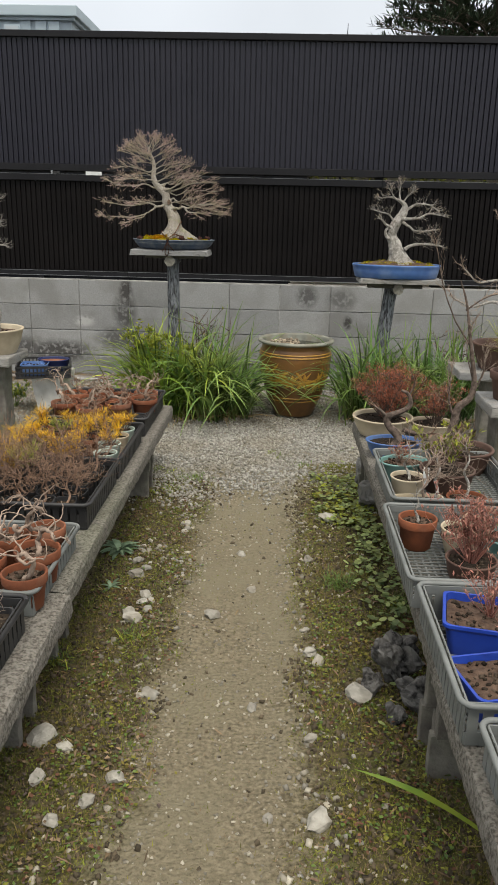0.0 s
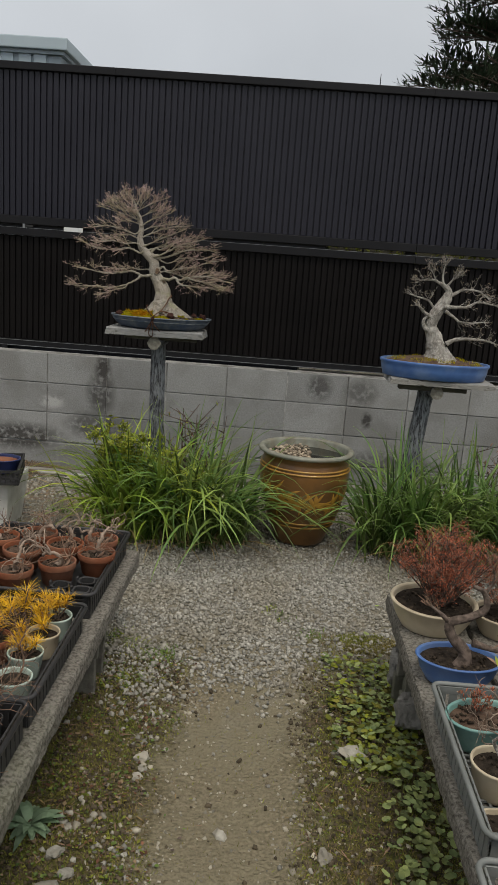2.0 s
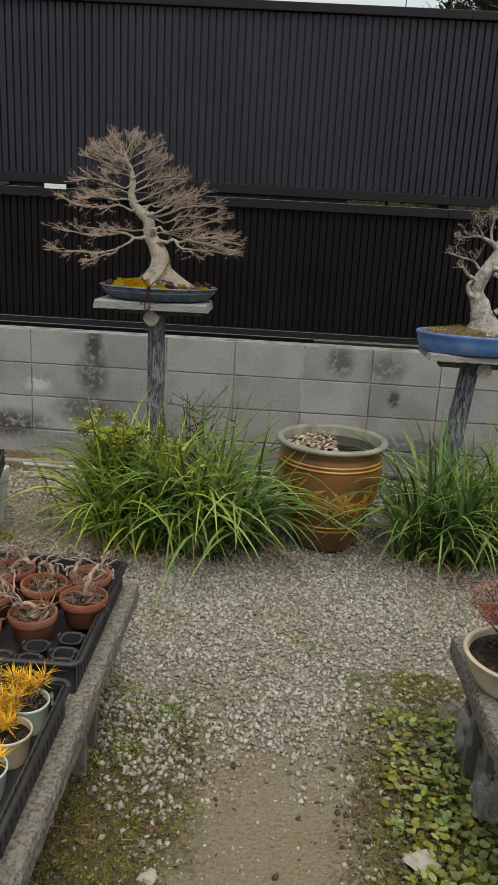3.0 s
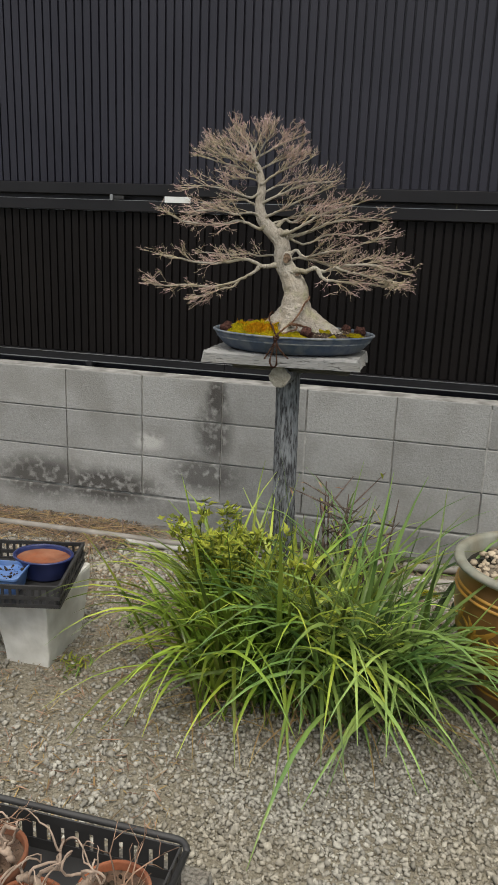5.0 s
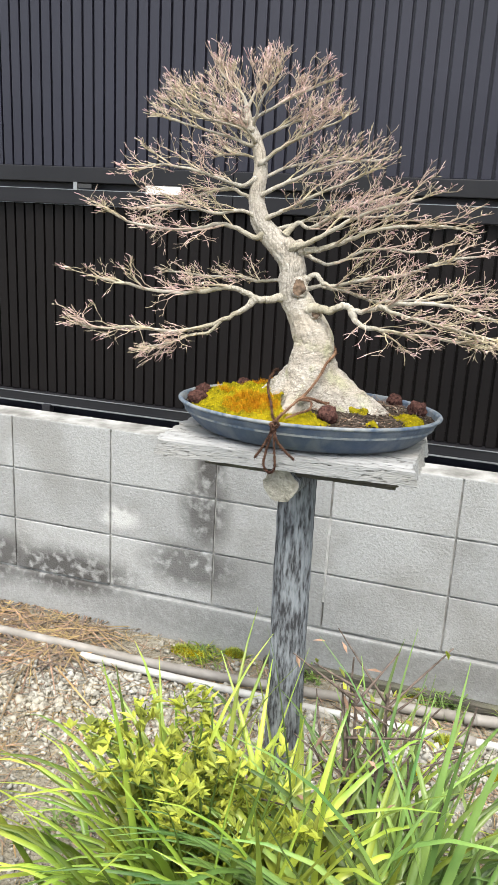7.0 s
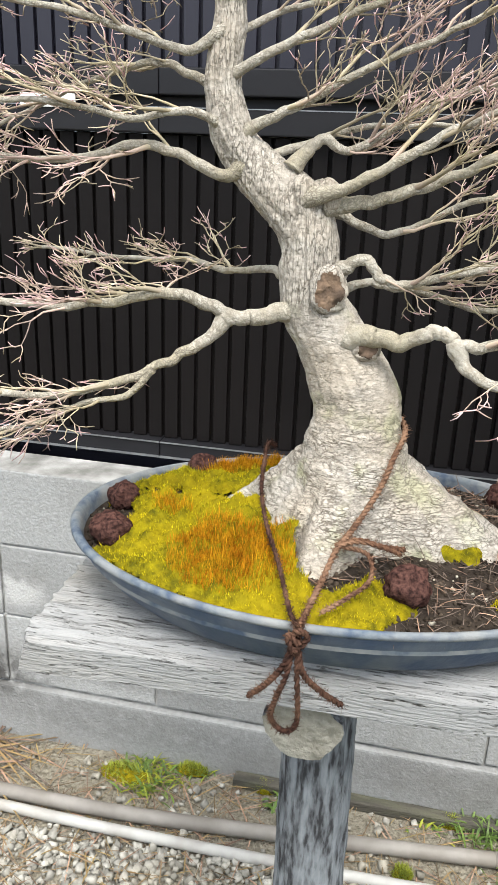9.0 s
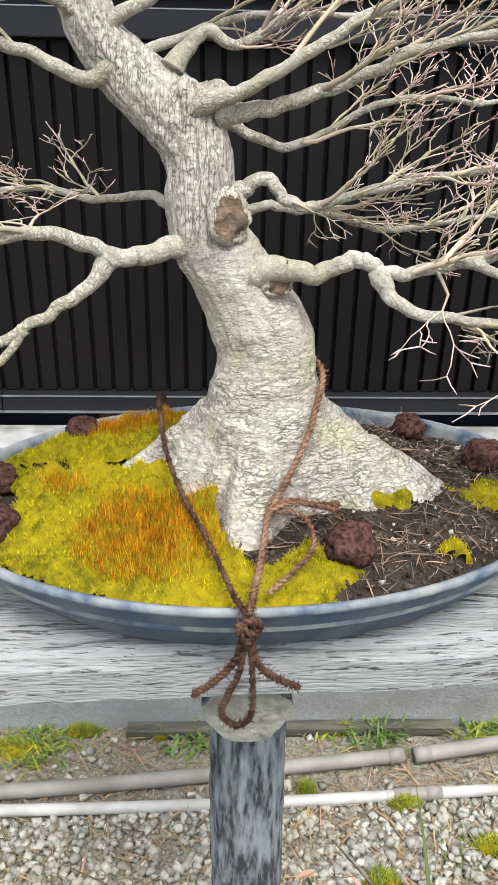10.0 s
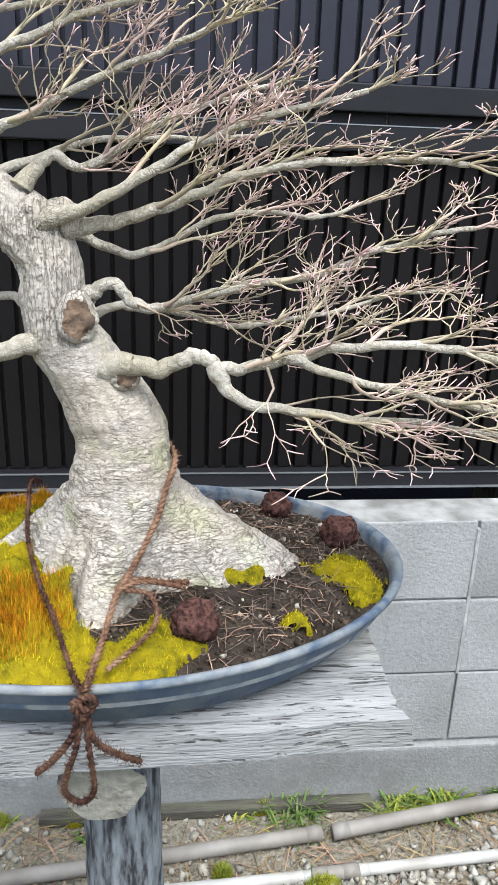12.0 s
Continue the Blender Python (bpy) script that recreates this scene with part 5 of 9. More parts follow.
def old_trunk(run, parent):
    """The maple's trunk: a root crown spreading over the soil, then rings up the leaning bole; run gives x, z and radius."""
    sides, skirt = 160, 34
    ctrl = [Vector((x, Y, z)) for x, z, _ in run]
    path = smooth_path(ctrl, 12)
    rad = lerp_list([r for *_, r in run], len(path))
    foot, r0, z0 = path[0], rad[0], path[0].z
    v, f = [], []

    def relief(p, out, low):
        """Bark folds: wrinkles across the foot, ridges along the bole, small scales all over."""
        n1 = noise.noise(p * 22) * 0.0030 + noise.noise(p * 60) * 0.0014
        wrinkle = noise.noise(Vector((p.x * 40, p.y * 40, p.z * 150))) * 0.0022 + noise.noise(Vector((p.x * 90, p.y * 90, p.z * 300))) * 0.0011
        ridge = noise.noise(Vector((out.x * 7, out.y * 7, p.z * 14))) * 0.0016 + noise.noise(Vector((p.x * 260, p.y * 260, p.z * 60))) * 0.0007
        return n1 + wrinkle * (0.15 + 0.6 * low) + ridge * (1 - 0.6 * low)

    for i in range(skirt, 0, -1):
        q = i / skirt
        for k in range(sides):
            a = 2 * math.pi * k / sides
            out = Vector((math.cos(a), math.sin(a), 0))
            reach = root_reach(a)
            x, y = foot.x + out.x * (r0 + (reach - r0) * q), foot.y + out.y * (r0 + (reach - r0) * q)
            soil = soil_h(x - POT_C[0], y - POT_C[1]) - 0.004
            fall = (1 - q) ** (1.75 - 6.5 * max(0.0, min(0.1, reach - 0.085)))
            p = Vector((x, y, soil + (z0 - soil) * fall))
            gully = noise.noise(Vector((out.x * 4.5, out.y * 4.5, 7))) * 0.009 * math.sin(math.pi * min(1.0, q * 1.05))
            up = Vector((out.x * 0.5, out.y * 0.5, 0.85))
            v.append(p + up * (relief(p, out, 1.0) * 1.25 + gully) * min(1.0, (1.05 - q) * 5))
    side = Vector((1, 0, 0))
    for i, p in enumerate(path):
        e = (path[min(i + 1, len(path) - 1)] - path[max(i - 1, 0)]).normalized()
        if i == 0:
            e = Vector((0, 0, 1))
        side = (side - e * side.dot(e)).normalized()
        up = e.cross(side)
        low = max(0.0, min(1.0, (1.27 - p.z) / 0.06))
        for k in range(sides):
            a = 2 * math.pi * k / sides
            out = side * math.cos(a) + up * math.sin(a)
            w = p + out * rad[i]
            v.append(w + out * relief(w, out, low) * (1.0 if rad[i] > 0.02 else rad[i] / 0.02))
    rows = skirt + len(path)
    for i in range(rows - 1):
        for k in range(sides):
            a, b = i * sides + k, i * sides + (k + 1) % sides
            f.append((a, b, b + sides, a + sides))
    f.append(tuple(range((rows - 1) * sides, rows * sides)))
    piece("trunk", mesh_from("trunk", v, f, M_BARK, None, True), parent, "thick pale cracked trunk with spreading roots")


old_trunk([(-0.486, 1.200, 0.0525), (-0.487, 1.218, 0.046), (-0.487, 1.238, 0.0415), (-0.490, 1.257, 0.0395), (-0.498, 1.276, 0.0385), (-0.508, 1.295, 0.0345), (-0.522, 1.318, 0.0315), (-0.532, 1.334, 0.0295),
           (-0.537, 1.348, 0.028), (-0.540, 1.368, 0.0268), (-0.540, 1.388, 0.0255), (-0.546, 1.408, 0.0265), (-0.558, 1.426, 0.028), (-0.580, 1.443, 0.0225), (-0.603, 1.464, 0.020), (-0.618, 1.490, 0.0185),
           (-0.625, 1.524, 0.0165), (-0.619, 1.577, 0.0135), (-0.631, 1.628, 0.0105), (-0.648, 1.662, 0.0075), (-0.655, 1.692, 0.005)], maple)


def scar(x, dy, z, r, cut, lean=0.0, label=""):
    """A healed pruning wound: a swollen collar of bark round a sunken heart."""
    bm = bmesh.new()
    bmesh.ops.create_uvsphere(bm, u_segments=40, v_segments=28, radius=r)
    core = [len([q for q in f_.verts if math.hypot(q.co.x, q.co.z) < r * 0.80]) == len(f_.verts) and f_.calc_center_median().y < 0 for f_ in bm.faces]
    for f_, c_ in zip(bm.faces, core):
        f_.material_index = 1 if c_ and cut else 0
        f_.smooth = True
    turn = Matrix.Rotation(lean, 3, "Z")
    for q in bm.verts:
        rr = math.hypot(q.co.x, q.co.z) / r
        q.co.y *= 0.75
        if q.co.y < 0 and cut:
            q.co.y = max(q.co.y, -0.62 * r) + 0.0035 * max(0, 1 - (rr / 0.8) ** 2) * (r / 0.0165)
        q.co.z *= 1.22
        q.co += noise.noise_vector(q.co * 130 + Vector((x * 90, 0, 0))) * 0.0026 + noise.noise_vector(q.co * 420) * 0.0008
        q.co = turn @ q.co + Vector((x, Y + dy, z))
    ob = part("pruning_scar", bm, M_BARK, maple, label)
    ob.data.materials.append(M_SCAR)


scar(-0.521, -0.0245, 1.358, 0.0175, True, 0.35, "healed pruning scar with brown heart")
scar(-0.483, -0.026, 1.312, 0.012, True, 0.2, "small healed pruning scar")
scar(-0.549, -0.020, 1.437, 0.0115, False)
scar(-0.527, -0.010, 1.434, 0.0125, False)
scar(-0.535, 0.012, 1.432, 0.014, False)
scar(-0.596, -0.010, 1.452, 0.009, False)


def maple_limb(seed, run, r0, r1, sprays, spray, droop=0.0, start=0.3, subs=4):
    """One limb of the maple: run gives (x, depth from the trunk, z) along it."""
    limb(maple, [Vector((x, Y + dy, z if z < 1.66 else 1.66 + (z - 1.66) * 0.86)) for x, dy, z in run], r0 * 0.80, r1 * 0.85, seed, round(sprays * 0.8), spray * 0.84, 3, droop=droop, start=start, flat=0.22, lift=0.05, subs=subs, thin=0.88, collar=0.4)


# lower tier, west
maple_limb(101, [(-0.545, -0.005, 1.340), (-0.565, -0.018, 1.334), (-0.590, -0.028, 1.329), (-0.612, -0.038, 1.334), (-0.634, -0.045, 1.346), (-0.665, -0.050, 1.350), (-0.712, -0.055, 1.338), (-0.782, -0.060, 1.332), (-0.866, -0.068, 1.341), (-0.930, -0.078, 1.350)], 0.0125, 0.003, 9, 0.055, 0.0, 0.5, 6)
maple_limb(102, [(-0.606, -0.036, 1.331), (-0.622, -0.045, 1.312), (-0.645, -0.055, 1.296), (-0.668, -0.064, 1.284), (-0.715, -0.080, 1.266), (-0.764, -0.095, 1.258), (-0.832, -0.109, 1.262), (-0.890, -0.124, 1.256), (-0.940, -0.13, 1.258)], 0.0085, 0.0025, 10, 0.052, 0.0, 0.4, 5)
maple_limb(127, [(-0.668, -0.064, 1.284), (-0.686, -0.075, 1.262), (-0.724, -0.085, 1.252), (-0.760, -0.10, 1.236), (-0.80, -0.11, 1.226)], 0.005, 0.002, 7, 0.045, 0.12, 0.4, 3)
maple_limb(103, [(-0.560, 0.015, 1.356), (-0.580, 0.035, 1.364), (-0.624, 0.048, 1.360), (-0.683, 0.074, 1.364), (-0.757, 0.10, 1.358), (-0.863, 0.126, 1.362)], 0.0065, 0.0022, 7, 0.045, 0.05, 0.3, 4)
# middle tier, west
maple_limb(104, [(-0.600, -0.01, 1.456), (-0.622, -0.015, 1.449), (-0.652, -0.022, 1.462), (-0.690, -0.030, 1.470), (-0.733, -0.038, 1.460), (-0.802, -0.048, 1.455), (-0.860, -0.058, 1.463), (-0.905, -0.068, 1.480)], 0.0085, 0.0025, 9, 0.055, 0.0, 0.3, 5)
maple_limb(105, [(-0.622, 0.008, 1.515), (-0.660, 0.02, 1.530), (-0.698, 0.03, 1.540), (-0.765, 0.045, 1.525), (-0.836, 0.056, 1.498), (-0.90, 0.074, 1.478)], 0.0065, 0.0022, 9, 0.055, 0.05, 0.25, 5)
maple_limb(128, [(-0.618, -0.01, 1.485), (-0.645, -0.03, 1.497), (-0.690, -0.05, 1.490), (-0.75, -0.08, 1.500), (-0.81, -0.10, 1.495)], 0.006, 0.0022, 8, 0.05, 0.0, 0.25, 4)
maple_limb(106, [(-0.622, -0.008, 1.560), (-0.650, -0.015, 1.545), (-0.690, -0.025, 1.553), (-0.737, -0.038, 1.568), (-0.802, -0.053, 1.576), (-0.850, -0.068, 1.566)], 0.0065, 0.0022, 9, 0.052, -0.05, 0.25, 5)
# upper tier, west
maple_limb(107, [(-0.628, -0.005, 1.617), (-0.660, -0.004, 1.625), (-0.694, -0.001, 1.637), (-0.769, 0.005, 1.655), (-0.820, 0.012, 1.668)], 0.006, 0.002, 8, 0.048, -0.1, 0.2, 4)
maple_limb(108, [(-0.646, -0.008, 1.660), (-0.691, -0.018, 1.684), (-0.734, -0.028, 1.700), (-0.765, -0.038, 1.710)], 0.005, 0.002, 7, 0.045, -0.1, 0.2, 3)
maple_limb(123, [(-0.622, 0.01, 1.590), (-0.66, 0.06, 1.605), (-0.71, 0.10, 1.612), (-0.76, 0.13, 1.61)], 0.005, 0.002, 8, 0.048, -0.1, 0.2, 4)
maple_limb(124, [(-0.630, -0.01, 1.625), (-0.640, -0.05, 1.645), (-0.66, -0.09, 1.650)], 0.0042, 0.002, 7, 0.042, -0.1, 0.2, 3)
# crown
maple_limb(109, [(-0.652, 0, 1.690), (-0.663, -0.003, 1.718), (-0.690, -0.005, 1.745), (-0.705, -0.008, 1.760)], 0.0048, 0.0018, 7, 0.038, -0.2, 0.15, 3)
maple_limb(110, [(-0.653, 0, 1.690), (-0.640, 0.004, 1.725), (-0.628, 0.008, 1.750), (-0.618, 0.012, 1.765)], 0.0048, 0.0018, 7, 0.038, -0.2, 0.15, 3)
maple_limb(111, [(-0.646, 0, 1.665), (-0.600, 0.004, 1.695), (-0.555, 0.008, 1.722), (-0.505, 0.012, 1.745)], 0.0048, 0.0018, 8, 0.042, -0.2, 0.15, 4)
maple_limb(132, [(-0.640, 0.0, 1.650), (-0.622, -0.025, 1.690), (-0.600, -0.045, 1.725), (-0.585, -0.055, 1.745)], 0.0045, 0.0018, 7, 0.042, -0.15, 0.2, 4)
maple_limb(133, [(-0.648, 0.0, 1.680), (-0.690, 0.02, 1.705), (-0.722, 0.03, 1.728)], 0.0042, 0.0018, 7, 0.042, -0.15, 0.2, 3)
maple_limb(134, [(-0.636, -0.005, 1.645), (-0.685, -0.03, 1.655), (-0.735, -0.05, 1.668), (-0.785, -0.06, 1.685)], 0.0048, 0.0018, 8, 0.045, -0.1, 0.2, 4)
# lower tier, east
maple_limb(112, [(-0.500, -0.02, 1.318), (-0.478, -0.028, 1.321), (-0.454, -0.033, 1.319), (-0.432, -0.038, 1.329), (-0.418, -0.041, 1.331), (-0.406, -0.045, 1.324), (-0.385, -0.050, 1.324), (-0.350, -0.060, 1.336), (-0.298, -0.071, 1.348), (-0.240, -0.082, 1.350), (-0.190, -0.10, 1.343), (-0.145, -0.112, 1.332)], 0.0125, 0.003, 12, 0.055, 0.0, 0.5, 7)
maple_limb(113, [(-0.408, -0.044, 1.324), (-0.400, -0.052, 1.307), (-0.378, -0.062, 1.297), (-0.348, -0.070, 1.295), (-0.313, -0.082, 1.293), (-0.260, -0.098, 1.294), (-0.205, -0.115, 1.291), (-0.155, -0.13, 1.290)], 0.0085, 0.0025, 10, 0.05, 0.03, 0.3, 6)
maple_limb(129, [(-0.355, -0.060, 1.336), (-0.320, -0.085, 1.328), (-0.270, -0.11, 1.322), (-0.200, -0.135, 1.312), (-0.150, -0.15, 1.305)], 0.0055, 0.0022, 10, 0.05, 0.05, 0.3, 5)
maple_limb(114, [(-0.518, -0.002, 1.368), (-0.506, -0.006, 1.376), (-0.492, -0.008, 1.384), (-0.478, -0.008, 1.370), (-0.460, -0.008, 1.364), (-0.428, -0.008, 1.372), (-0.381, -0.008, 1.384), (-0.324, -0.008, 1.393), (-0.280, -0.010, 1.412), (-0.235, -0.012, 1.428), (-0.195, -0.015, 1.436)], 0.0085, 0.0025, 10, 0.052, 0.0, 0.3, 6)
maple_limb(115, [(-0.518, 0.012, 1.352), (-0.490, 0.022, 1.359), (-0.466, 0.029, 1.357), (-0.426, 0.046, 1.348), (-0.383, 0.063, 1.336), (-0.337, 0.081, 1.338), (-0.279, 0.098, 1.346), (-0.219, 0.115, 1.36), (-0.165, 0.13, 1.362)], 0.006, 0.002, 9, 0.048, 0.05, 0.3, 5)
# middle tier, east
maple_limb(116, [(-0.530, -0.008, 1.425), (-0.505, -0.010, 1.429), (-0.477, -0.015, 1.436), (-0.442, -0.022, 1.448), (-0.407, -0.029, 1.464), (-0.374, -0.037, 1.474), (-0.325, -0.046, 1.482), (-0.270, -0.055, 1.486), (-0.225, -0.065, 1.484)], 0.0095, 0.0025, 8, 0.054, 0.0, 0.3, 5)
maple_limb(117, [(-0.545, -0.018, 1.432), (-0.520, -0.022, 1.439), (-0.498, -0.024, 1.449), (-0.463, -0.026, 1.468), (-0.433, -0.028, 1.487), (-0.396, -0.031, 1.505), (-0.346, -0.035, 1.520), (-0.300, -0.04, 1.532)], 0.009, 0.0025, 6, 0.054, 0.0, 0.3, 4)
maple_limb(119, [(-0.528, 0.015, 1.424), (-0.505, 0.015, 1.414), (-0.479, 0.019, 1.404), (-0.446, 0.025, 1.414), (-0.408, 0.032, 1.434), (-0.363, 0.045, 1.440), (-0.312, 0.06, 1.436), (-0.260, 0.08, 1.45)], 0.0065, 0.002, 6, 0.05, 0.0, 0.3, 4)
maple_limb(118, [(-0.560, -0.01, 1.455), (-0.548, -0.006, 1.470), (-0.536, -0.002, 1.480), (-0.514, 0.003, 1.471), (-0.486, 0.009, 1.487), (-0.450, 0.015, 1.508), (-0.410, 0.021, 1.524), (-0.360, 0.03, 1.540)], 0.0085, 0.0022, 6, 0.052, -0.05, 0.3, 4)
maple_limb(130, [(-0.590, 0.01, 1.462), (-0.550, 0.045, 1.48), (-0.50, 0.08, 1.495), (-0.43, 0.12, 1.50), (-0.36, 0.15, 1.505)], 0.006, 0.002, 5, 0.05, 0.0, 0.25, 3)
# upper tier, east
maple_limb(131, [(-0.608, -0.008, 1.478), (-0.580, -0.010, 1.495), (-0.555, -0.012, 1.505), (-0.500, -0.016, 1.534), (-0.454, -0.022, 1.552), (-0.410, -0.03, 1.572)], 0.0075, 0.0022, 6, 0.05, -0.05, 0.25, 4)
maple_limb(125, [(-0.622, -0.005, 1.525), (-0.580, -0.01, 1.545), (-0.538, -0.004, 1.565), (-0.498, 0.002, 1.582), (-0.440, 0.007, 1.596), (-0.390, 0.012, 1.600)], 0.0065, 0.002, 6, 0.05, -0.05, 0.2, 4)
maple_limb(126, [(-0.620, 0.01, 1.560), (-0.58, 0.05, 1.585), (-0.53, 0.08, 1.60), (-0.48, 0.10, 1.61)], 0.005, 0.002, 6, 0.048, -0.1, 0.2, 3)
maple_limb(120, [(-0.620, -0.008, 1.585), (-0.585, -0.012, 1.610), (-0.552, -0.018, 1.628), (-0.508, -0.028, 1.645), (-0.460, -0.038, 1.662)], 0.006, 0.002, 7, 0.048, -0.05, 0.2, 4)
maple_limb(121, [(-0.632, 0.005, 1.632), (-0.595, 0.02, 1.652), (-0.555, 0.03, 1.672), (-0.51, 0.04, 1.688)], 0.005, 0.002, 8, 0.045, -0.1, 0.2, 4)


# palm rope that ties the tree into its pot
def rope(parent, name, ctrl, r=0.0042, mat=M_ROPE, turns=95):
    r *= 0.5
    path = smooth_path(ctrl, 14)
    tb = Tubes()
    length = sum((path[i + 1] - path[i]).length for i in range(len(path) - 1))
    n = len(path)
    side = Vector((0.3, 1, 0.2)).normalized()
    strands = [[], []]
    for i, p in enumerate(path):
        e = (path[min(i + 1, n - 1)] - path[max(i - 1, 0)]).normalized()
        side = (side - e * side.dot(e)).normalized()
        up = e.cross(side)
        a = 2 * math.pi * turns * length * i / n
        for s in (0, 1):
            q = a + math.pi * s
            strands[s].append(p + (side * math.cos(q) + up * math.sin(q)) * r * 0.55)
    for s in strands:
        tb.add(s, [r * 0.68] * n, 7, 0)
    rr = random.Random(len(path))
    for _ in range(int(length * 4200)):
        p = rr.choice(path)
        q = p + Vector((rr.uniform(-1, 1), rr.uniform(-1, 1), rr.uniform(-1, 1))).normalized() * r * rr.uniform(1.2, 2.9)
        tb.add([p, q], [0.0003, 0.00015], 3, 0, False)
    return piece(name, tb.mesh(name, [mat]), parent)


K = (-0.507, 5.416, 1.126)
tie = root("palm_rope", (0, 0, 0), "brown palm-fibre rope tying the bonsai into its pot", "rope")
rope(tie, "left_strand", [(-0.581, 5.72, 1.158), (-0.584, 5.69, 1.172), (-0.579, 5.64, 1.170), (-0.570, 5.58, 1.164), (-0.555, 5.53, 1.154), (-0.533, 5.475, 1.144), (-0.516, 5.428, 1.133), K], 0.0040)
rope(tie, "right_strand", [(-0.455, 5.645, 1.240), (-0.441, 5.60, 1.233), (-0.449, 5.563, 1.218), (-0.457, 5.548, 1.196), (-0.469, 5.535, 1.174), (-0.480, 5.522, 1.158), (-0.489, 5.505, 1.149), (-0.496, 5.462, 1.141), (-0.502, 5.432, 1.134), K], 0.0048, M_ROPETAN)
rope(tie, "bow_end", [(-0.490, 5.512, 1.150), (-0.472, 5.522, 1.153), (-0.450, 5.527, 1.147), (-0.431, 5.529, 1.146)], 0.0046, M_ROPETAN)
rope(tie, "bow_end", [(-0.488, 5.508, 1.152), (-0.470, 5.515, 1.155), (-0.447, 5.519, 1.150), (-0.434, 5.522, 1.144)], 0.0036, M_ROPETAN)
rope(tie, "bow_loop", [(-0.484, 5.512, 1.150), (-0.462, 5.500, 1.152), (-0.457, 5.475, 1.143), (-0.474, 5.450, 1.137), (-0.492, 5.435, 1.130)], 0.0036, M_ROPETAN)
rope(tie, "knot", [(-0.514, 5.412, 1.120), (-0.504, 5.407, 1.129), (-0.499, 5.410, 1.121), (-0.508, 5.404, 1.113), (-0.513, 5.408, 1.123), (-0.503, 5.405, 1.118)], 0.0046)
rope(tie, "left_tail", [K, (-0.514, 5.406, 1.100), (-0.528, 5.412, 1.074), (-0.545, 5.424, 1.049)], 0.0046)
rope(tie, "right_tail", [K, (-0.501, 5.404, 1.098), (-0.488, 5.412, 1.076), (-0.469, 5.424, 1.055)], 0.0046)
rope(tie, "hanging_loop", [K, (-0.512, 5.403, 1.092), (-0.521, 5.409, 1.060), (-0.524, 5.416, 1.037), (-0.513, 5.418, 1.025), (-0.503, 5.416, 1.038), (-0.504, 5.404, 1.092), K], 0.0042)


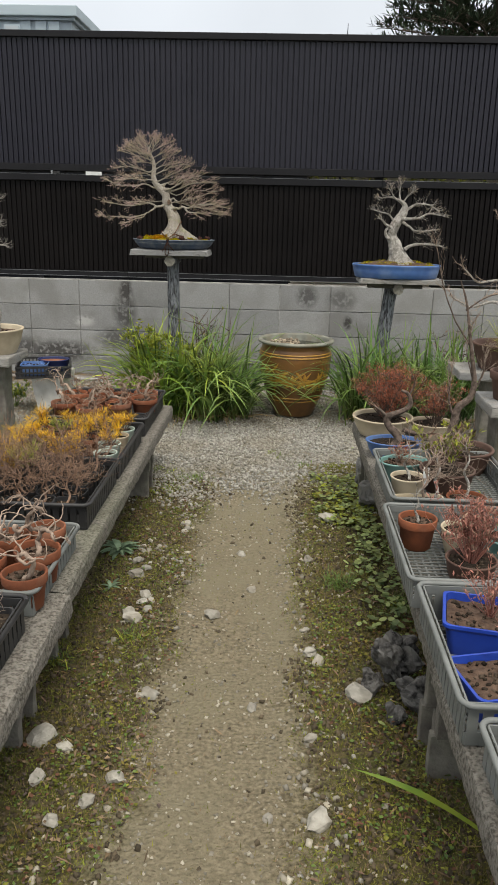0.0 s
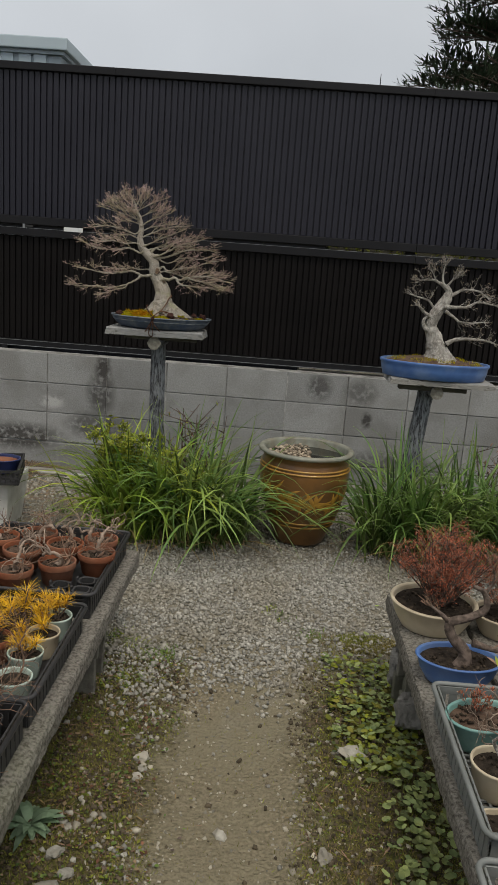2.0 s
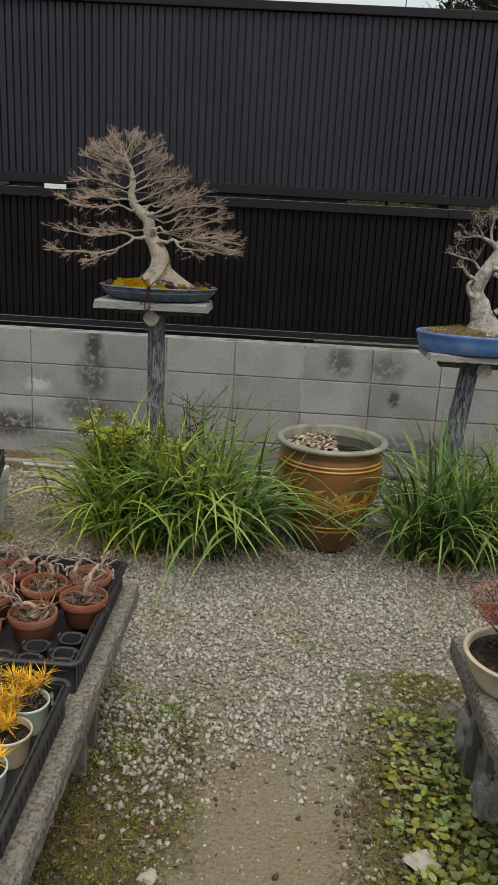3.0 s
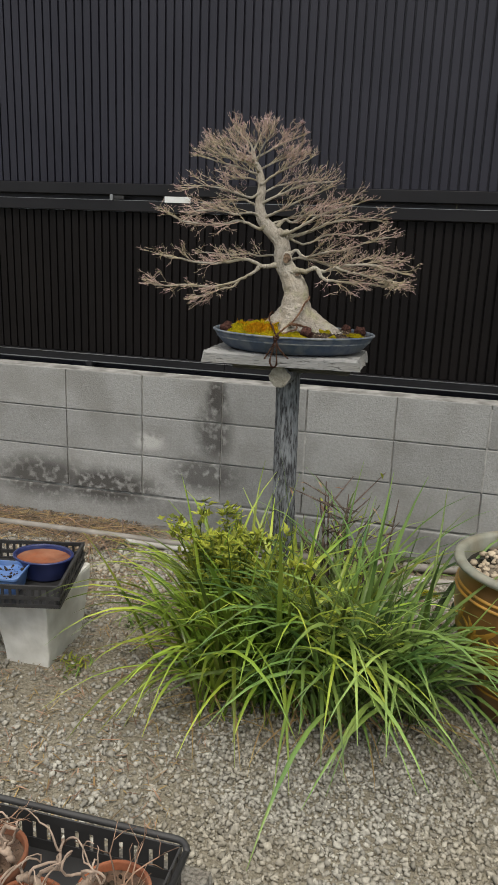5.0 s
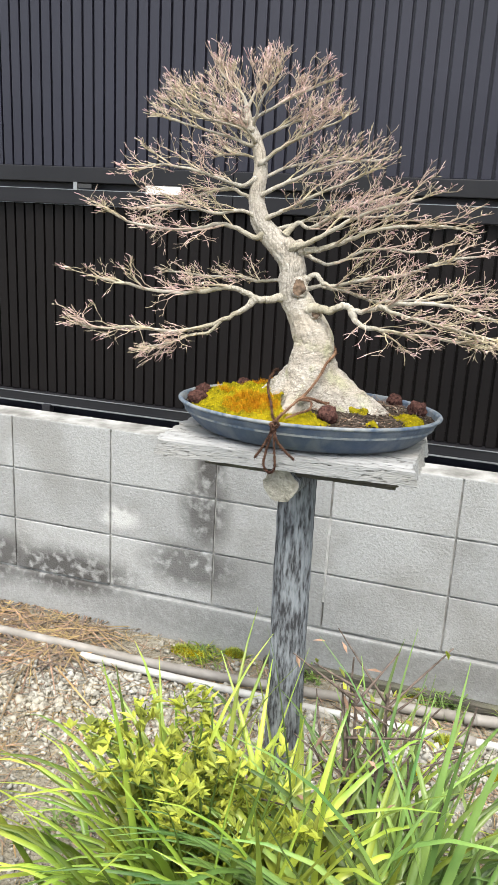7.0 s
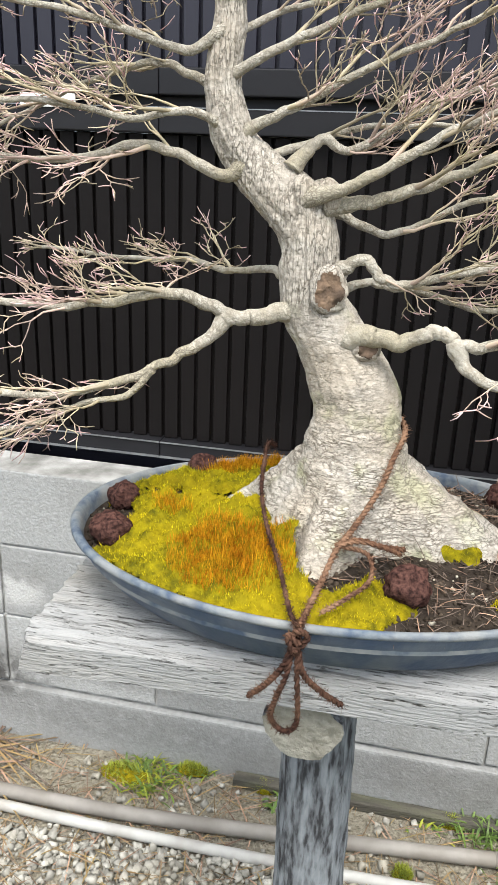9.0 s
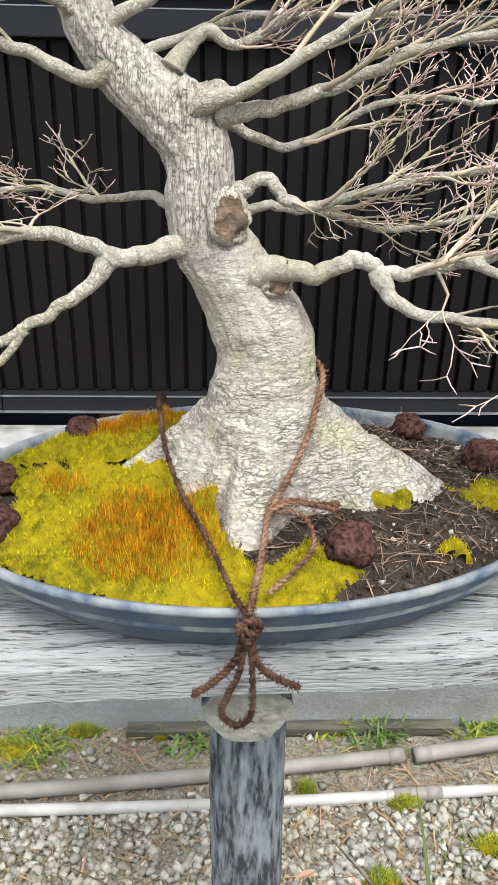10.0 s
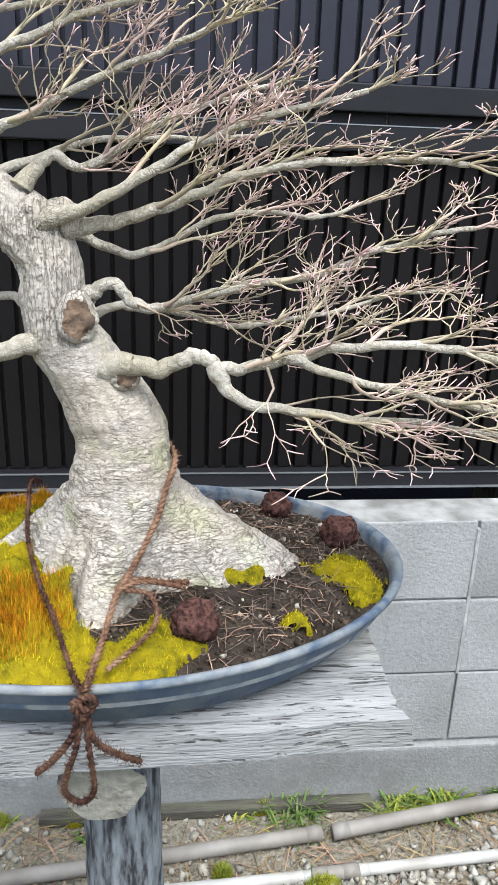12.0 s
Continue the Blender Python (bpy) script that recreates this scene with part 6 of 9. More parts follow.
# ---- second bonsai ----
def second_bonsai():
    Y2 = 5.55
    s = root("bonsai_stand", (0, 0, 0), "stand of leaning log with pale plank top", "plant stand")
    log_shape(((0.895, Y2 + 0.03, -0.06), (0.985, Y2 + 0.03, 0.867)), (0.05, 0.042), M_POST, "post", s, "dark weathered leaning log", 13)
    log_shape(((1.010, Y2 - 0.12, 0.841), (1.005, Y2 + 0.14, 0.841)), (0.034, 0.034), M_POST, "bearer_log", s, "short log with pale sawn end", 18)
    plank("tabletop", 0.755, 1.305, Y2 - 0.15, Y2 + 0.15, 0.8775, 0.908, M_SLABWOOD, s, "pale bluish weathered plank", 12, 0.008)
    plank("cross_bar", 0.815, 1.17, Y2 - 0.10, Y2 - 0.03, 0.846, 0.877, M_DARKWOOD, s, "dark wooden cross bar", 15)
    p = root("bonsai_pot", (1.002, Y2, 0), "oval cobalt blue glazed bonsai pot on a plank", "bonsai pot")
    lathe_part("body", [(0, 0.910), (0.90, 0.910), (0.925, 0.913), (0.965, 0.955), (0.975, 0.978), (1.0, 0.986), (1.0, 0.994), (0.985, 0.998), (0.95, 0.996), (0.94, 0.975)], M_BLUE, p, "", 72, 0.293, 0.178)
    disc_part("soil", 0.293 * 0.945, 0.178 * 0.945, 0.986, M_SOILBROWN, p, "brown soil with moss", lump=0.014, dome=0.034)
    r = random.Random(9)
    bl = Blades()
    for _ in range(9000):
        a, u = r.uniform(0, 6.28), r.random() ** 0.5
        x, y = 0.27 * u * math.cos(a), 0.163 * u * math.sin(a)
        if noise.noise(Vector((x * 16, y * 16, 3))) > 0.1:
            bl.blade((x, y, 0.989 + 0.034 * (1 - u * u)), (r.uniform(-0.4, 0.4), r.uniform(-0.4, 0.4), 1), r.uniform(0.006, 0.014), 0.0025, 0.3, 1, 0)
    m = root("moss_cushion", (1.002, Y2, 0), "yellow-green moss on the soil of the blue pot", "moss", kind="stuff")
    piece("shoots", bl.mesh("shoots", [M_MOSSHAIR]), m)
    tr = root("bonsai_tree", (0, 0, 0), "squat leafless bonsai with twisted whitish trunk", "bonsai tree")
    me, _, _ = trunk_mesh("trunk", [(1.014, Y2, 0.985), (1.012, Y2, 1.018), (1.000, Y2, 1.066), (0.981, Y2, 1.118), (0.957, Y2, 1.178), (0.968, Y2, 1.230), (0.998, Y2, 1.284), (1.022, Y2, 1.327), (1.028, Y2, 1.364), (1.012, Y2, 1.386), (0.988, Y2, 1.402)],
                          [0.105, 0.080, 0.054, 0.040, 0.029, 0.030, 0.031, 0.026, 0.018, 0.013, 0.009], [(0.0, 0.09, 0.5), (3.1, 0.07, 0.5), (4.7, 0.04, 0.5), (5.5, 0.04, 0.4)], 21, M_BARK2, 0.06, 64, 10, 0.15)
    piece("trunk", me, tr, "whitish gnarled trunk with flared foot")
    for k, (c, r0, n, sl) in enumerate((
        ([(1.045, -0.03, 1.095), (1.080, -0.04, 1.118), (1.142, -0.05, 1.130), (1.205, -0.05, 1.130), (1.262, -0.05, 1.124)], 0.015, 9, 0.045),
        ([(1.010, -0.02, 1.285), (1.060, -0.03, 1.288), (1.117, -0.04, 1.292), (1.179, -0.04, 1.322), (1.255, -0.04, 1.314)], 0.014, 11, 0.05),
        ([(1.020, -0.02, 1.265), (1.060, -0.03, 1.240), (1.095, -0.04, 1.216), (1.154, -0.04, 1.212), (1.220, -0.04, 1.222)], 0.011, 10, 0.045),
        ([(1.030, 0.0, 1.335), (1.075, 0.02, 1.362), (1.117, 0.03, 1.380), (1.190, 0.04, 1.378), (1.240, 0.04, 1.350)], 0.012, 11, 0.05),
        ([(0.962, -0.015, 1.150), (0.925, -0.02, 1.170), (0.912, -0.02, 1.205), (0.935, -0.02, 1.235), (0.975, -0.015, 1.250)], 0.016, 0, 0.02),
        ([(0.968, -0.01, 1.225), (0.935, -0.02, 1.236), (0.905, -0.02, 1.255), (0.882, -0.02, 1.278)], 0.017, 4, 0.035),
        ([(0.985, 0.0, 1.262), (0.956, 0.01, 1.285), (0.931, 0.02, 1.312), (0.880, 0.02, 1.325), (0.840, 0.02, 1.337)], 0.010, 9, 0.04),
        ([(0.990, 0, 1.400), (0.950, 0.0, 1.417), (0.910, 0, 1.418), (0.875, 0, 1.412)], 0.010, 10, 0.042),
        ([(0.995, 0, 1.400), (0.988, 0.0, 1.440), (0.990, 0, 1.475), (0.995, 0, 1.500)], 0.008, 10, 0.04),
        ([(1.012, 0, 1.386), (1.040, 0.0, 1.425), (1.070, 0, 1.455)], 0.008, 8, 0.04),
        ([(0.960, 0, 1.412), (0.940, -0.02, 1.440), (0.920, -0.03, 1.465)], 0.006, 8, 0.038))):
        limb(tr, [Vector((x, Y2 + dy, z)) for x, dy, z in c], r0, r0 * 0.3, 300 + k, n, sl * 0.8, 3, mats=[M_BARK2, M_BARK2, M_TWIG], thin=0.85)


second_bonsai()

# ---- glazed jar ----
def jar():
    slim = 0.945
    j = root("glazed_jar", (0.350, 5.34, 0.012), "large round brown glazed garden jar with ochre relief", "jar")
    lathe_part("body", [(0.0, 0.0), (0.135, 0.0), (0.142, 0.012), (0.172, 0.08), (0.212, 0.18), (0.240, 0.28), (0.250, 0.36), (0.249, 0.41), (0.240, 0.445), (0.234, 0.468), (0.242, 0.478)], M_JAR, j, "", 72, slim, slim)
    lathe_part("rim", [(0.238, 0.480), (0.258, 0.483), (0.266, 0.489), (0.266, 0.498), (0.259, 0.504), (0.246, 0.506), (0.235, 0.502), (0.230, 0.494), (0.226, 0.40)], M_JARRIM, j, "pale grey-green lip", 72, slim, slim)
    for z, r in ((0.425, 0.2455), (0.408, 0.2495), (0.135, 0.194), (0.112, 0.185)):
        lathe_part("ring_moulding", [(r - 0.004, z - 0.006), (r + 0.004, z - 0.003), (r + 0.005, z + 0.002), (r - 0.004, z + 0.006)], M_JAROCHRE, j, "raised ochre band", 72, slim, slim)
    rr = random.Random(2)

    def on_body(a, z):
        r = float(np.interp(z, [0.10, 0.18, 0.28, 0.36, 0.42], [0.18, 0.212, 0.240, 0.250, 0.247])) - 0.005
        return Vector((r * slim * math.cos(a), r * slim * math.sin(a), z))

    # sprays of raised leaves round the belly
    for k in range(8):
        a0, z0 = -2.95 + k * 0.42 + rr.uniform(-0.06, 0.06), 0.275 + rr.uniform(-0.03, 0.03)
        v, f = [], []
        for q in range(9):
            ang = 2 * math.pi * q / 9 + rr.uniform(-0.3, 0.3)
            L, W = rr.uniform(0.055, 0.115) * (1.3 if abs(math.cos(ang)) > 0.6 else 0.7), rr.uniform(0.012, 0.021)
            bend = rr.uniform(-0.5, 0.5)
            s0 = len(v)
            for i in range(7):
                u = i / 6
                c_ = ang + bend * u
                px, pz = math.cos(c_) * L * u, math.sin(c_) * L * u
                half = W * math.sin(math.pi * min(1.0, 0.12 + 0.88 * u)) ** 0.8 + 0.0006
                for t_ in (-1, -0.4, 0.4, 1):
                    w_ = on_body(a0 + (px - math.sin(c_) * half * t_) / 0.23, z0 + pz + math.cos(c_) * half * t_)
                    w_ += Vector((w_.x, w_.y, 0)).normalized() * (0.0095 - 0.0075 * abs(t_) - 0.0015 * u)
                    v.append(w_)
            for i in range(6):
                for j_ in range(3):
                    a_ = s0 + 4 * i + j_
                    f.append((a_, a_ + 1, a_ + 5, a_ + 4))
        piece("leaf_relief", mesh_from("leaf_relief", v, f, M_JAROCHRE, None, True), j, "raised ochre leaf spray")
    disc_part("soil", 0.214, 0.214, 0.458, M_WATER, j, "dark still water", lump=0.0)
    sh = []
    for _ in range(420):
        a, u = rr.uniform(0, 6.28), rr.random() ** 0.5
        x, y = 0.2 * u * math.cos(a), 0.185 * u * math.sin(a)
        if x < 0.02 or (y < -0.13 and x < 0.12):
            sh.append((x, y, 0.460 + rr.uniform(0, 0.014), rr.uniform(0.006, 0.014)))
    p = root("jar_pebbles", (0.350, 5.34, 0.012), "pale shells and pebbles heaped on the jar soil", "pebbles", kind="stuff")
    piece("pebble_layer", stones("pebble_layer", sh, M_SHELL, 6), p)


jar()

# ---- long-leaved grass clumps and shrubs ----
def strap(bl, base, way, length, width, arch, rnd, mat=0, segs=9):
    """A long strap leaf that stands up, then arches over and hangs at its tip."""
    way = Vector(way).normalized()
    flat = Vector((way.x, way.y, 0)).normalized()
    across = Vector((-flat.y, flat.x, 0))
    across = Matrix.Rotation(rnd.uniform(-0.6, 0.6), 3, way) @ across
    p, s = Vector(base), len(bl.v)
    for i in range(segs + 1):
        u = i / segs
        w = width * min(1.0, 0.5 + 1.6 * u) * (1 - max(0.0, (u - 0.45) / 0.55) ** 1.7) / 2
        w = max(w, 0.0006)
        up = across.cross(way) * (w * 0.55)
        bl.v += [p - across * w + up, p.copy(), p + across * w + up]
        bend = arch / segs * (0.25 + 1.5 * u)
        way = (way + (flat * 0.55 + Vector((0, 0, -1))) * bend + Vector((rnd.uniform(-0.03, 0.03), rnd.uniform(-0.03, 0.03), 0))).normalized()
        p = p + way * (length / segs)
    for i in range(segs):
        a = s + 3 * i
        bl.f += [(a, a + 1, a + 4, a + 3), (a + 1, a + 2, a + 5, a + 4)]
        bl.m += [mat, mat]


def grass_clump(name, centres, count, seed, label, reach=1.0, mat=None):
    r = random.Random(seed)
    g = root(name, (0, 0, 0), label, "grass clump")
    bl, dead = Blades(), Blades()
    for i in range(count):
        cx, cy, sx, sy = r.choice(centres)
        x, y = cx + r.gauss(0, sx), cy + r.gauss(0, sy)
        a = math.atan2(y - cy, x - cx) + r.gauss(0, 0.9) if r.random() < 0.5 else r.uniform(-math.pi, math.pi)
        lean = abs(r.gauss(0.2, 0.22)) + 0.03
        w = (math.cos(a) * lean, math.sin(a) * lean, 1.0)
        L = (r.uniform(0.52, 0.92) if r.random() < 0.75 else r.uniform(0.25, 0.5)) * reach
        arch = r.uniform(1.0, 2.7) if r.random() < 0.84 else r.uniform(0.15, 0.5)
        withered = r.random() < 0.035
        k = 0.55 if withered else 1.0
        strap(dead if withered else bl, (x, y, 0.0), w, L * k, r.uniform(0.010, 0.019) * k, arch, r)
    for _ in range(count // 14):
        cx, cy, sx, sy = r.choice(centres)
        a = r.uniform(-math.pi, 0.2)
        strap(dead, (cx + r.gauss(0, sx), cy + r.gauss(0, sy), 0.01), (math.cos(a), math.sin(a), 0.4), r.uniform(0.2, 0.42), 0.006, 0.8, r)
    piece("leaves", bl.mesh("leaves", [mat or M_BLADE], True), g, "long arching green strap leaves")
    piece("withered_leaves", dead.mesh("withered_leaves", [M_DEADBLADE], True), g, "yellowed withered leaves")


grass_clump("grass_clump", [(-0.52, 5.12, 0.06, 0.05), (-0.38, 5.18, 0.06, 0.05), (-0.60, 5.22, 0.06, 0.05)], 400, 1, "dense clump of long arching green strap leaves by the post", 0.85)
grass_clump("grass_clump", [(-0.20, 5.14, 0.06, 0.05), (-0.06, 5.20, 0.06, 0.05), (-0.26, 5.26, 0.06, 0.05)], 400, 2, "dense clump of long green strap leaves beside the jar", 0.93, M_BLADE2)
grass_clump("grass_clump", [(0.80, 5.25, 0.06, 0.05), (0.98, 5.22, 0.06, 0.05)], 340, 3, "clump of narrow green strap leaves below the second stand", 0.85, M_BLADE2)
grass_clump("grass_clump", [(1.22, 5.35, 0.07, 0.06), (1.42, 5.25, 0.07, 0.06)], 340, 4, "clump of narrow green strap leaves along the wall", 0.85, M_BLADE2)


def shrub(name, at, size, count, leaf, width, mats, label, seed, stems=14, category="shrub", stem_mat=None, up=0.4, shape=(1, 1, 1), base_z=0.0, lobed=False):
    """A bushy plant: thin branching stems with small leaves near their ends."""
    r = random.Random(seed)
    s = root(name, at, label, category)
    tb, bl = Tubes(), Blades()
    ends = []
    for _ in range(stems):
        a = r.uniform(0, 6.28)
        lean = r.uniform(0.05, 0.9)
        tip = Vector((math.cos(a) * size * lean * shape[0], math.sin(a) * size * lean * shape[1], size * r.uniform(0.7, 1.25) * shape[2]))
        b = Vector((math.cos(a), math.sin(a), 0)) * size * 0.06
        mid = b.lerp(tip, 0.5) + Vector((r.uniform(-1, 1), r.uniform(-1, 1), 0)) * size * 0.08
        tb.add([b + Vector((0, 0, base_z)), mid + Vector((0, 0, base_z)), tip + Vector((0, 0, base_z))], [size * 0.016, size * 0.011, size * 0.004], 4, 0, False)
        for _ in range(5):
            u = r.uniform(0.35, 1.0)
            p = b.lerp(mid, u * 2) if u < 0.5 else mid.lerp(tip, u * 2 - 1)
            q = p + Vector((r.uniform(-1, 1), r.uniform(-1, 1), r.uniform(-0.2, 0.9))) * size * 0.28
            tb.add([p + Vector((0, 0, base_z)), q + Vector((0, 0, base_z))], [size * 0.007, size * 0.003], 3, 0, False)
            ends.append((p, q))
    for _ in range(count):
        p, q = r.choice(ends)
        c = p.lerp(q, r.random() ** 0.6) + Vector((r.uniform(-1, 1), r.uniform(-1, 1), r.uniform(-1, 1))) * size * 0.05 + Vector((0, 0, base_z))
        d = Vector((r.uniform(-1, 1), r.uniform(-1, 1), r.uniform(-0.2, 1) + up))
        m = r.randrange(len(mats))
        bl.leaf(c, d, leaf * r.uniform(0.6, 1.3), width * r.uniform(0.6, 1.2), m, 0.25)
        if lobed:
            for g in (-0.8, 0.8):
                e = Matrix.Rotation(g, 3, "Z") @ d
                bl.leaf(c, e, leaf * r.uniform(0.5, 0.8), width * 0.7, m, 0.25)
    piece("stem", tb.mesh("stem", [stem_mat or M_BROWNSTEM]), s, "thin branching stems")
    piece("foliage", bl.mesh("foliage", mats), s)
    return s


shrub("leafy_weed", (-0.60, 5.27, 0.0), 0.42, 1900, 0.034, 0.013, [M_MUGWORT, M_MUGWORT, M_LIME], "bushy weed with lobed yellow-green leaves beside the post", 31, 26, "weed", M_WEED, 0.2, (0.55, 0.4, 1.05), lobed=True)
shrub("dry_shrub", (-0.235, 5.44, 0.0), 0.55, 70, 0.03, 0.012, [M_DRYTWIG, M_MUGWORT], "sparse bare brown shrub behind the grass", 32, 14, "shrub", M_BROWNSTEM, 0.2, (0.34, 0.25, 0.95))
shrub("dry_shrub", (1.5, 5.75, 0.0), 0.45, 120, 0.03, 0.012, [M_DRYTWIG, M_WEED], "sparse twiggy shrub by the wall", 33, 14, "shrub", None, 0.2, (0.7, 0.4, 1))

# ---- pipes and litter along the wall ----
def pipe(name, pts, r, mat, label):
    p = root(name, (0, 0, 0), label, "pipe", "pipes along the wall")
    tb = Tubes()
    path = smooth_path(pts, 8)
    tb.add(path, [r] * len(path), 14)
    piece("tube", tb.mesh("tube", [mat]), p)
    for e, o in ((path[0], path[1]), (path[-1], path[-2])):
        tb = Tubes()
        d = (o - e).normalized()
        tb.add([e - d * 0.002, e + d * 0.035], [r * 1.04, r * 1.04], 14)
        piece("coupling", tb.mesh("coupling", [mat]), p)


pipe("drain_pipe", [(-2.4, 6.18, 0.020), (-1.465, 6.198, 0.020), (-1.003, 6.204, 0.020), (-0.574, 6.238, 0.021), (-0.096, 6.286, 0.024)], 0.017, M_PIPEGREY, "grey plastic pipe lying along the wall foot")
pipe("drain_pipe", [(-0.065, 6.284, 0.026), (0.14, 6.315, 0.026), (0.344, 6.345, 0.026), (0.6, 6.364, 0.026), (1.1, 6.370, 0.026), (1.8, 6.370, 0.024), (2.6, 6.370, 0.022)], 0.018, M_PIPEGREY, "short grey plastic pipe lying along the wall foot")
pipe("water_pipe", [(-1.343, 6.162, 0.016), (-0.992, 6.159, 0.016), (-0.56, 6.165, 0.016), (-0.361, 6.171, 0.016), (-0.12, 6.182, 0.016)], 0.013, M_PIPEWHITE, "thin white plastic pipe lying on the gravel")
pipe("water_pipe", [(-0.04, 6.187, 0.016), (0.1, 6.193, 0.016), (0.285, 6.203, 0.016), (0.8, 6.22, 0.016), (2.2, 6.2, 0.016)], 0.013, M_PIPEWHITE, "white plastic pipe running on along the gravel")
pipe("pipe_joint", [(-0.135, 6.181, 0.016), (-0.09, 6.184, 0.016), (-0.03, 6.188, 0.016)], 0.0155, M_PIPEGREY, "grey plastic sleeve joining two white pipes")


def scatter_blades(name, n, area, mats, label, seed, length, width, lean, droop, category, z=0.0, keep=None, segs=3):
    r = random.Random(seed)
    bl = Blades()
    x0, x1, y0, y1 = area
    k = 0
    while k < n:
        x, y = r.uniform(x0, x1), r.uniform(y0, y1)
        k += 1
        if keep and not keep(x, y, r):
            continue
        a = r.uniform(0, 6.28)
        q = r.uniform(*lean)
        bl.blade((x, y, ground_z(x, y) + z), (math.cos(a) * q, math.sin(a) * q, 1 - min(q, 0.95)), r.uniform(*length), r.uniform(*width), r.uniform(*droop), segs, r.randrange(len(mats)), 0.3)
    ob = new(name, bl.mesh(name, mats))
    return tagged(ob, label, category, kind="stuff")


# gravel
def gravel():
    rs = random.Random(8)
    bed = []
    for _ in range(165000):
        x, y = rs.uniform(-2.3, 2.1), rs.uniform(3.4, 6.36)
        n1 = noise.noise(Vector((x * 1.7, y * 1.7, 5)))
        n2 = noise.noise(Vector((x * 6, y * 6, 8)))
        edge = 3.95 + n1 * 0.35 + n2 * 0.25 + (0.25 if 0.34 < x < 0.8 else 0.0)
        if y < edge and rs.random() > 0.55 * max(0.0, 1 - (edge - y) / 0.5) ** 1.5 + (0.06 if x < -0.05 else 0.0):
            continue
        if y < edge + 0.5 and rs.random() > 0.55 + 0.45 * (y - edge) / 0.5:
            continue
        dens = 0.92 + 0.4 * n2 if y < 5.0 and -0.45 < x < 1.4 else 0.66 + 0.4 * n2
        if y > 6.17 + 0.07 * (x + 0.6):
            dens = 0.05 + 0.2 * n2
        if x < -0.55 and y < 5.6:
            dens = 0.40 + 0.5 * n1
        if rs.random() > dens or (5.2 < y < 5.75 and rs.random() < 0.5):
            continue
        r_ = rs.choice((0.004, 0.005, 0.006, 0.0075, 0.009, 0.0105, 0.012)) * rs.uniform(0.8, 1.2) * (0.98 if y > 5.75 else 0.72)
        bed.append((x, y, ground_z(x, y) + r_ * rs.uniform(0.1, 0.7), r_))
    ob = new("gravel", chips("gravel", bed, M_GRAVEL, 3))
    tagged(ob, "loose angular grey and buff gravel", "gravel", kind="stuff")
    rs = random.Random(18)
    peb = []
    for _ in range(7000):
        x, y = rs.gauss(0.118, 0.25), rs.uniform(0.4, 3.95)
        k = abs(x - 0.122)
        if k < 0.13 and rs.random() < 0.6:
            continue
        r_ = rs.choice((0.002, 0.0025, 0.003, 0.004, 0.005)) * rs.uniform(0.7, 1.3)
        if k > 0.15 and rs.random() < 0.2:
            r_ *= 2.0
        if -0.31 < x < 0.62:
            peb.append((x, y, ground_z(x, y) + r_ * 0.1, r_))
    rs = random.Random(19)
    clod = []
    for _ in range(16000):
        x, y = rs.uniform(-0.46, 0.82), rs.uniform(0.6, 3.95)
        if abs(x - 0.122) < 0.2 + 0.08 * noise.noise(Vector((x * 5, y * 5, 2))) and rs.random() > 0.04:
            continue
        r_ = rs.choice((0.003, 0.004, 0.005, 0.007)) * rs.uniform(0.7, 1.3)
        clod.append((x, y, ground_z(x, y) + r_ * 0.3, r_))
    ob = new("soil_crumbs", chips("soil_crumbs", clod, M_CLOD, 5, 0.6))
    tagged(ob, "dark crumbs of earth lying on the verges", "soil", kind="stuff")
    ob = new("path_pebbles", chips("path_pebbles", peb, M_PEBBLE, 4, 0.5))
    tagged(ob, "small pale pebbles trodden into the earth path", "pebbles", kind="stuff")


gravel()
def pale_stones(places, seed):
    for k, (x, y, r) in enumerate(places):
        bm = boulder(r, seed + k, (1.15, 0.9, 0.66), 0.55, 2)
        st = part("stone", bm, M_STONE, None)
        st.location, st.rotation_euler = (x, y, ground_z(x, y) + r * 0.28), (0.3 * math.sin(k), 0.3 * math.cos(2 * k), k * 1.7)
        tagged(st, "pale angular stone lying beside the path", "stone", "pale stones along the path")


# west side of the path, then east side
pale_stones([(-0.261, 2.863, 0.026), (-0.206, 2.718, 0.022), (-0.22, 2.553, 0.03), (-0.236, 2.59, 0.026), (-0.208, 2.67, 0.016), (-0.177, 2.68, 0.015), (-0.182, 2.62, 0.016), (-0.094, 2.157, 0.022), (-0.335, 1.95, 0.032), (-0.27, 1.919, 0.02),
             (-0.306, 1.807, 0.02), (-0.127, 1.826, 0.022), (-0.172, 1.749, 0.02), (-0.142, 3.378, 0.022), (-0.13, 3.33, 0.016), (-0.136, 3.29, 0.014), (-0.12, 2.15, 0.012), (-0.234, 2.92, 0.018), (-0.234, 1.68, 0.018), (-0.276, 2.98, 0.02)], 40)
pale_stones([(0.478, 3.463, 0.034), (0.377, 3.051, 0.022), (0.04, 2.614, 0.026), (0.487, 2.18, 0.036), (0.347, 1.994, 0.016), (0.166, 2.804, 0.018), (0.354, 1.715, 0.028), (0.112, 3.105, 0.016), (0.192, 2.12, 0.014),
             (0.358, 2.4, 0.022), (0.384, 2.35, 0.02), (0.348, 2.53, 0.014), (0.244, 1.73, 0.012)], 66)

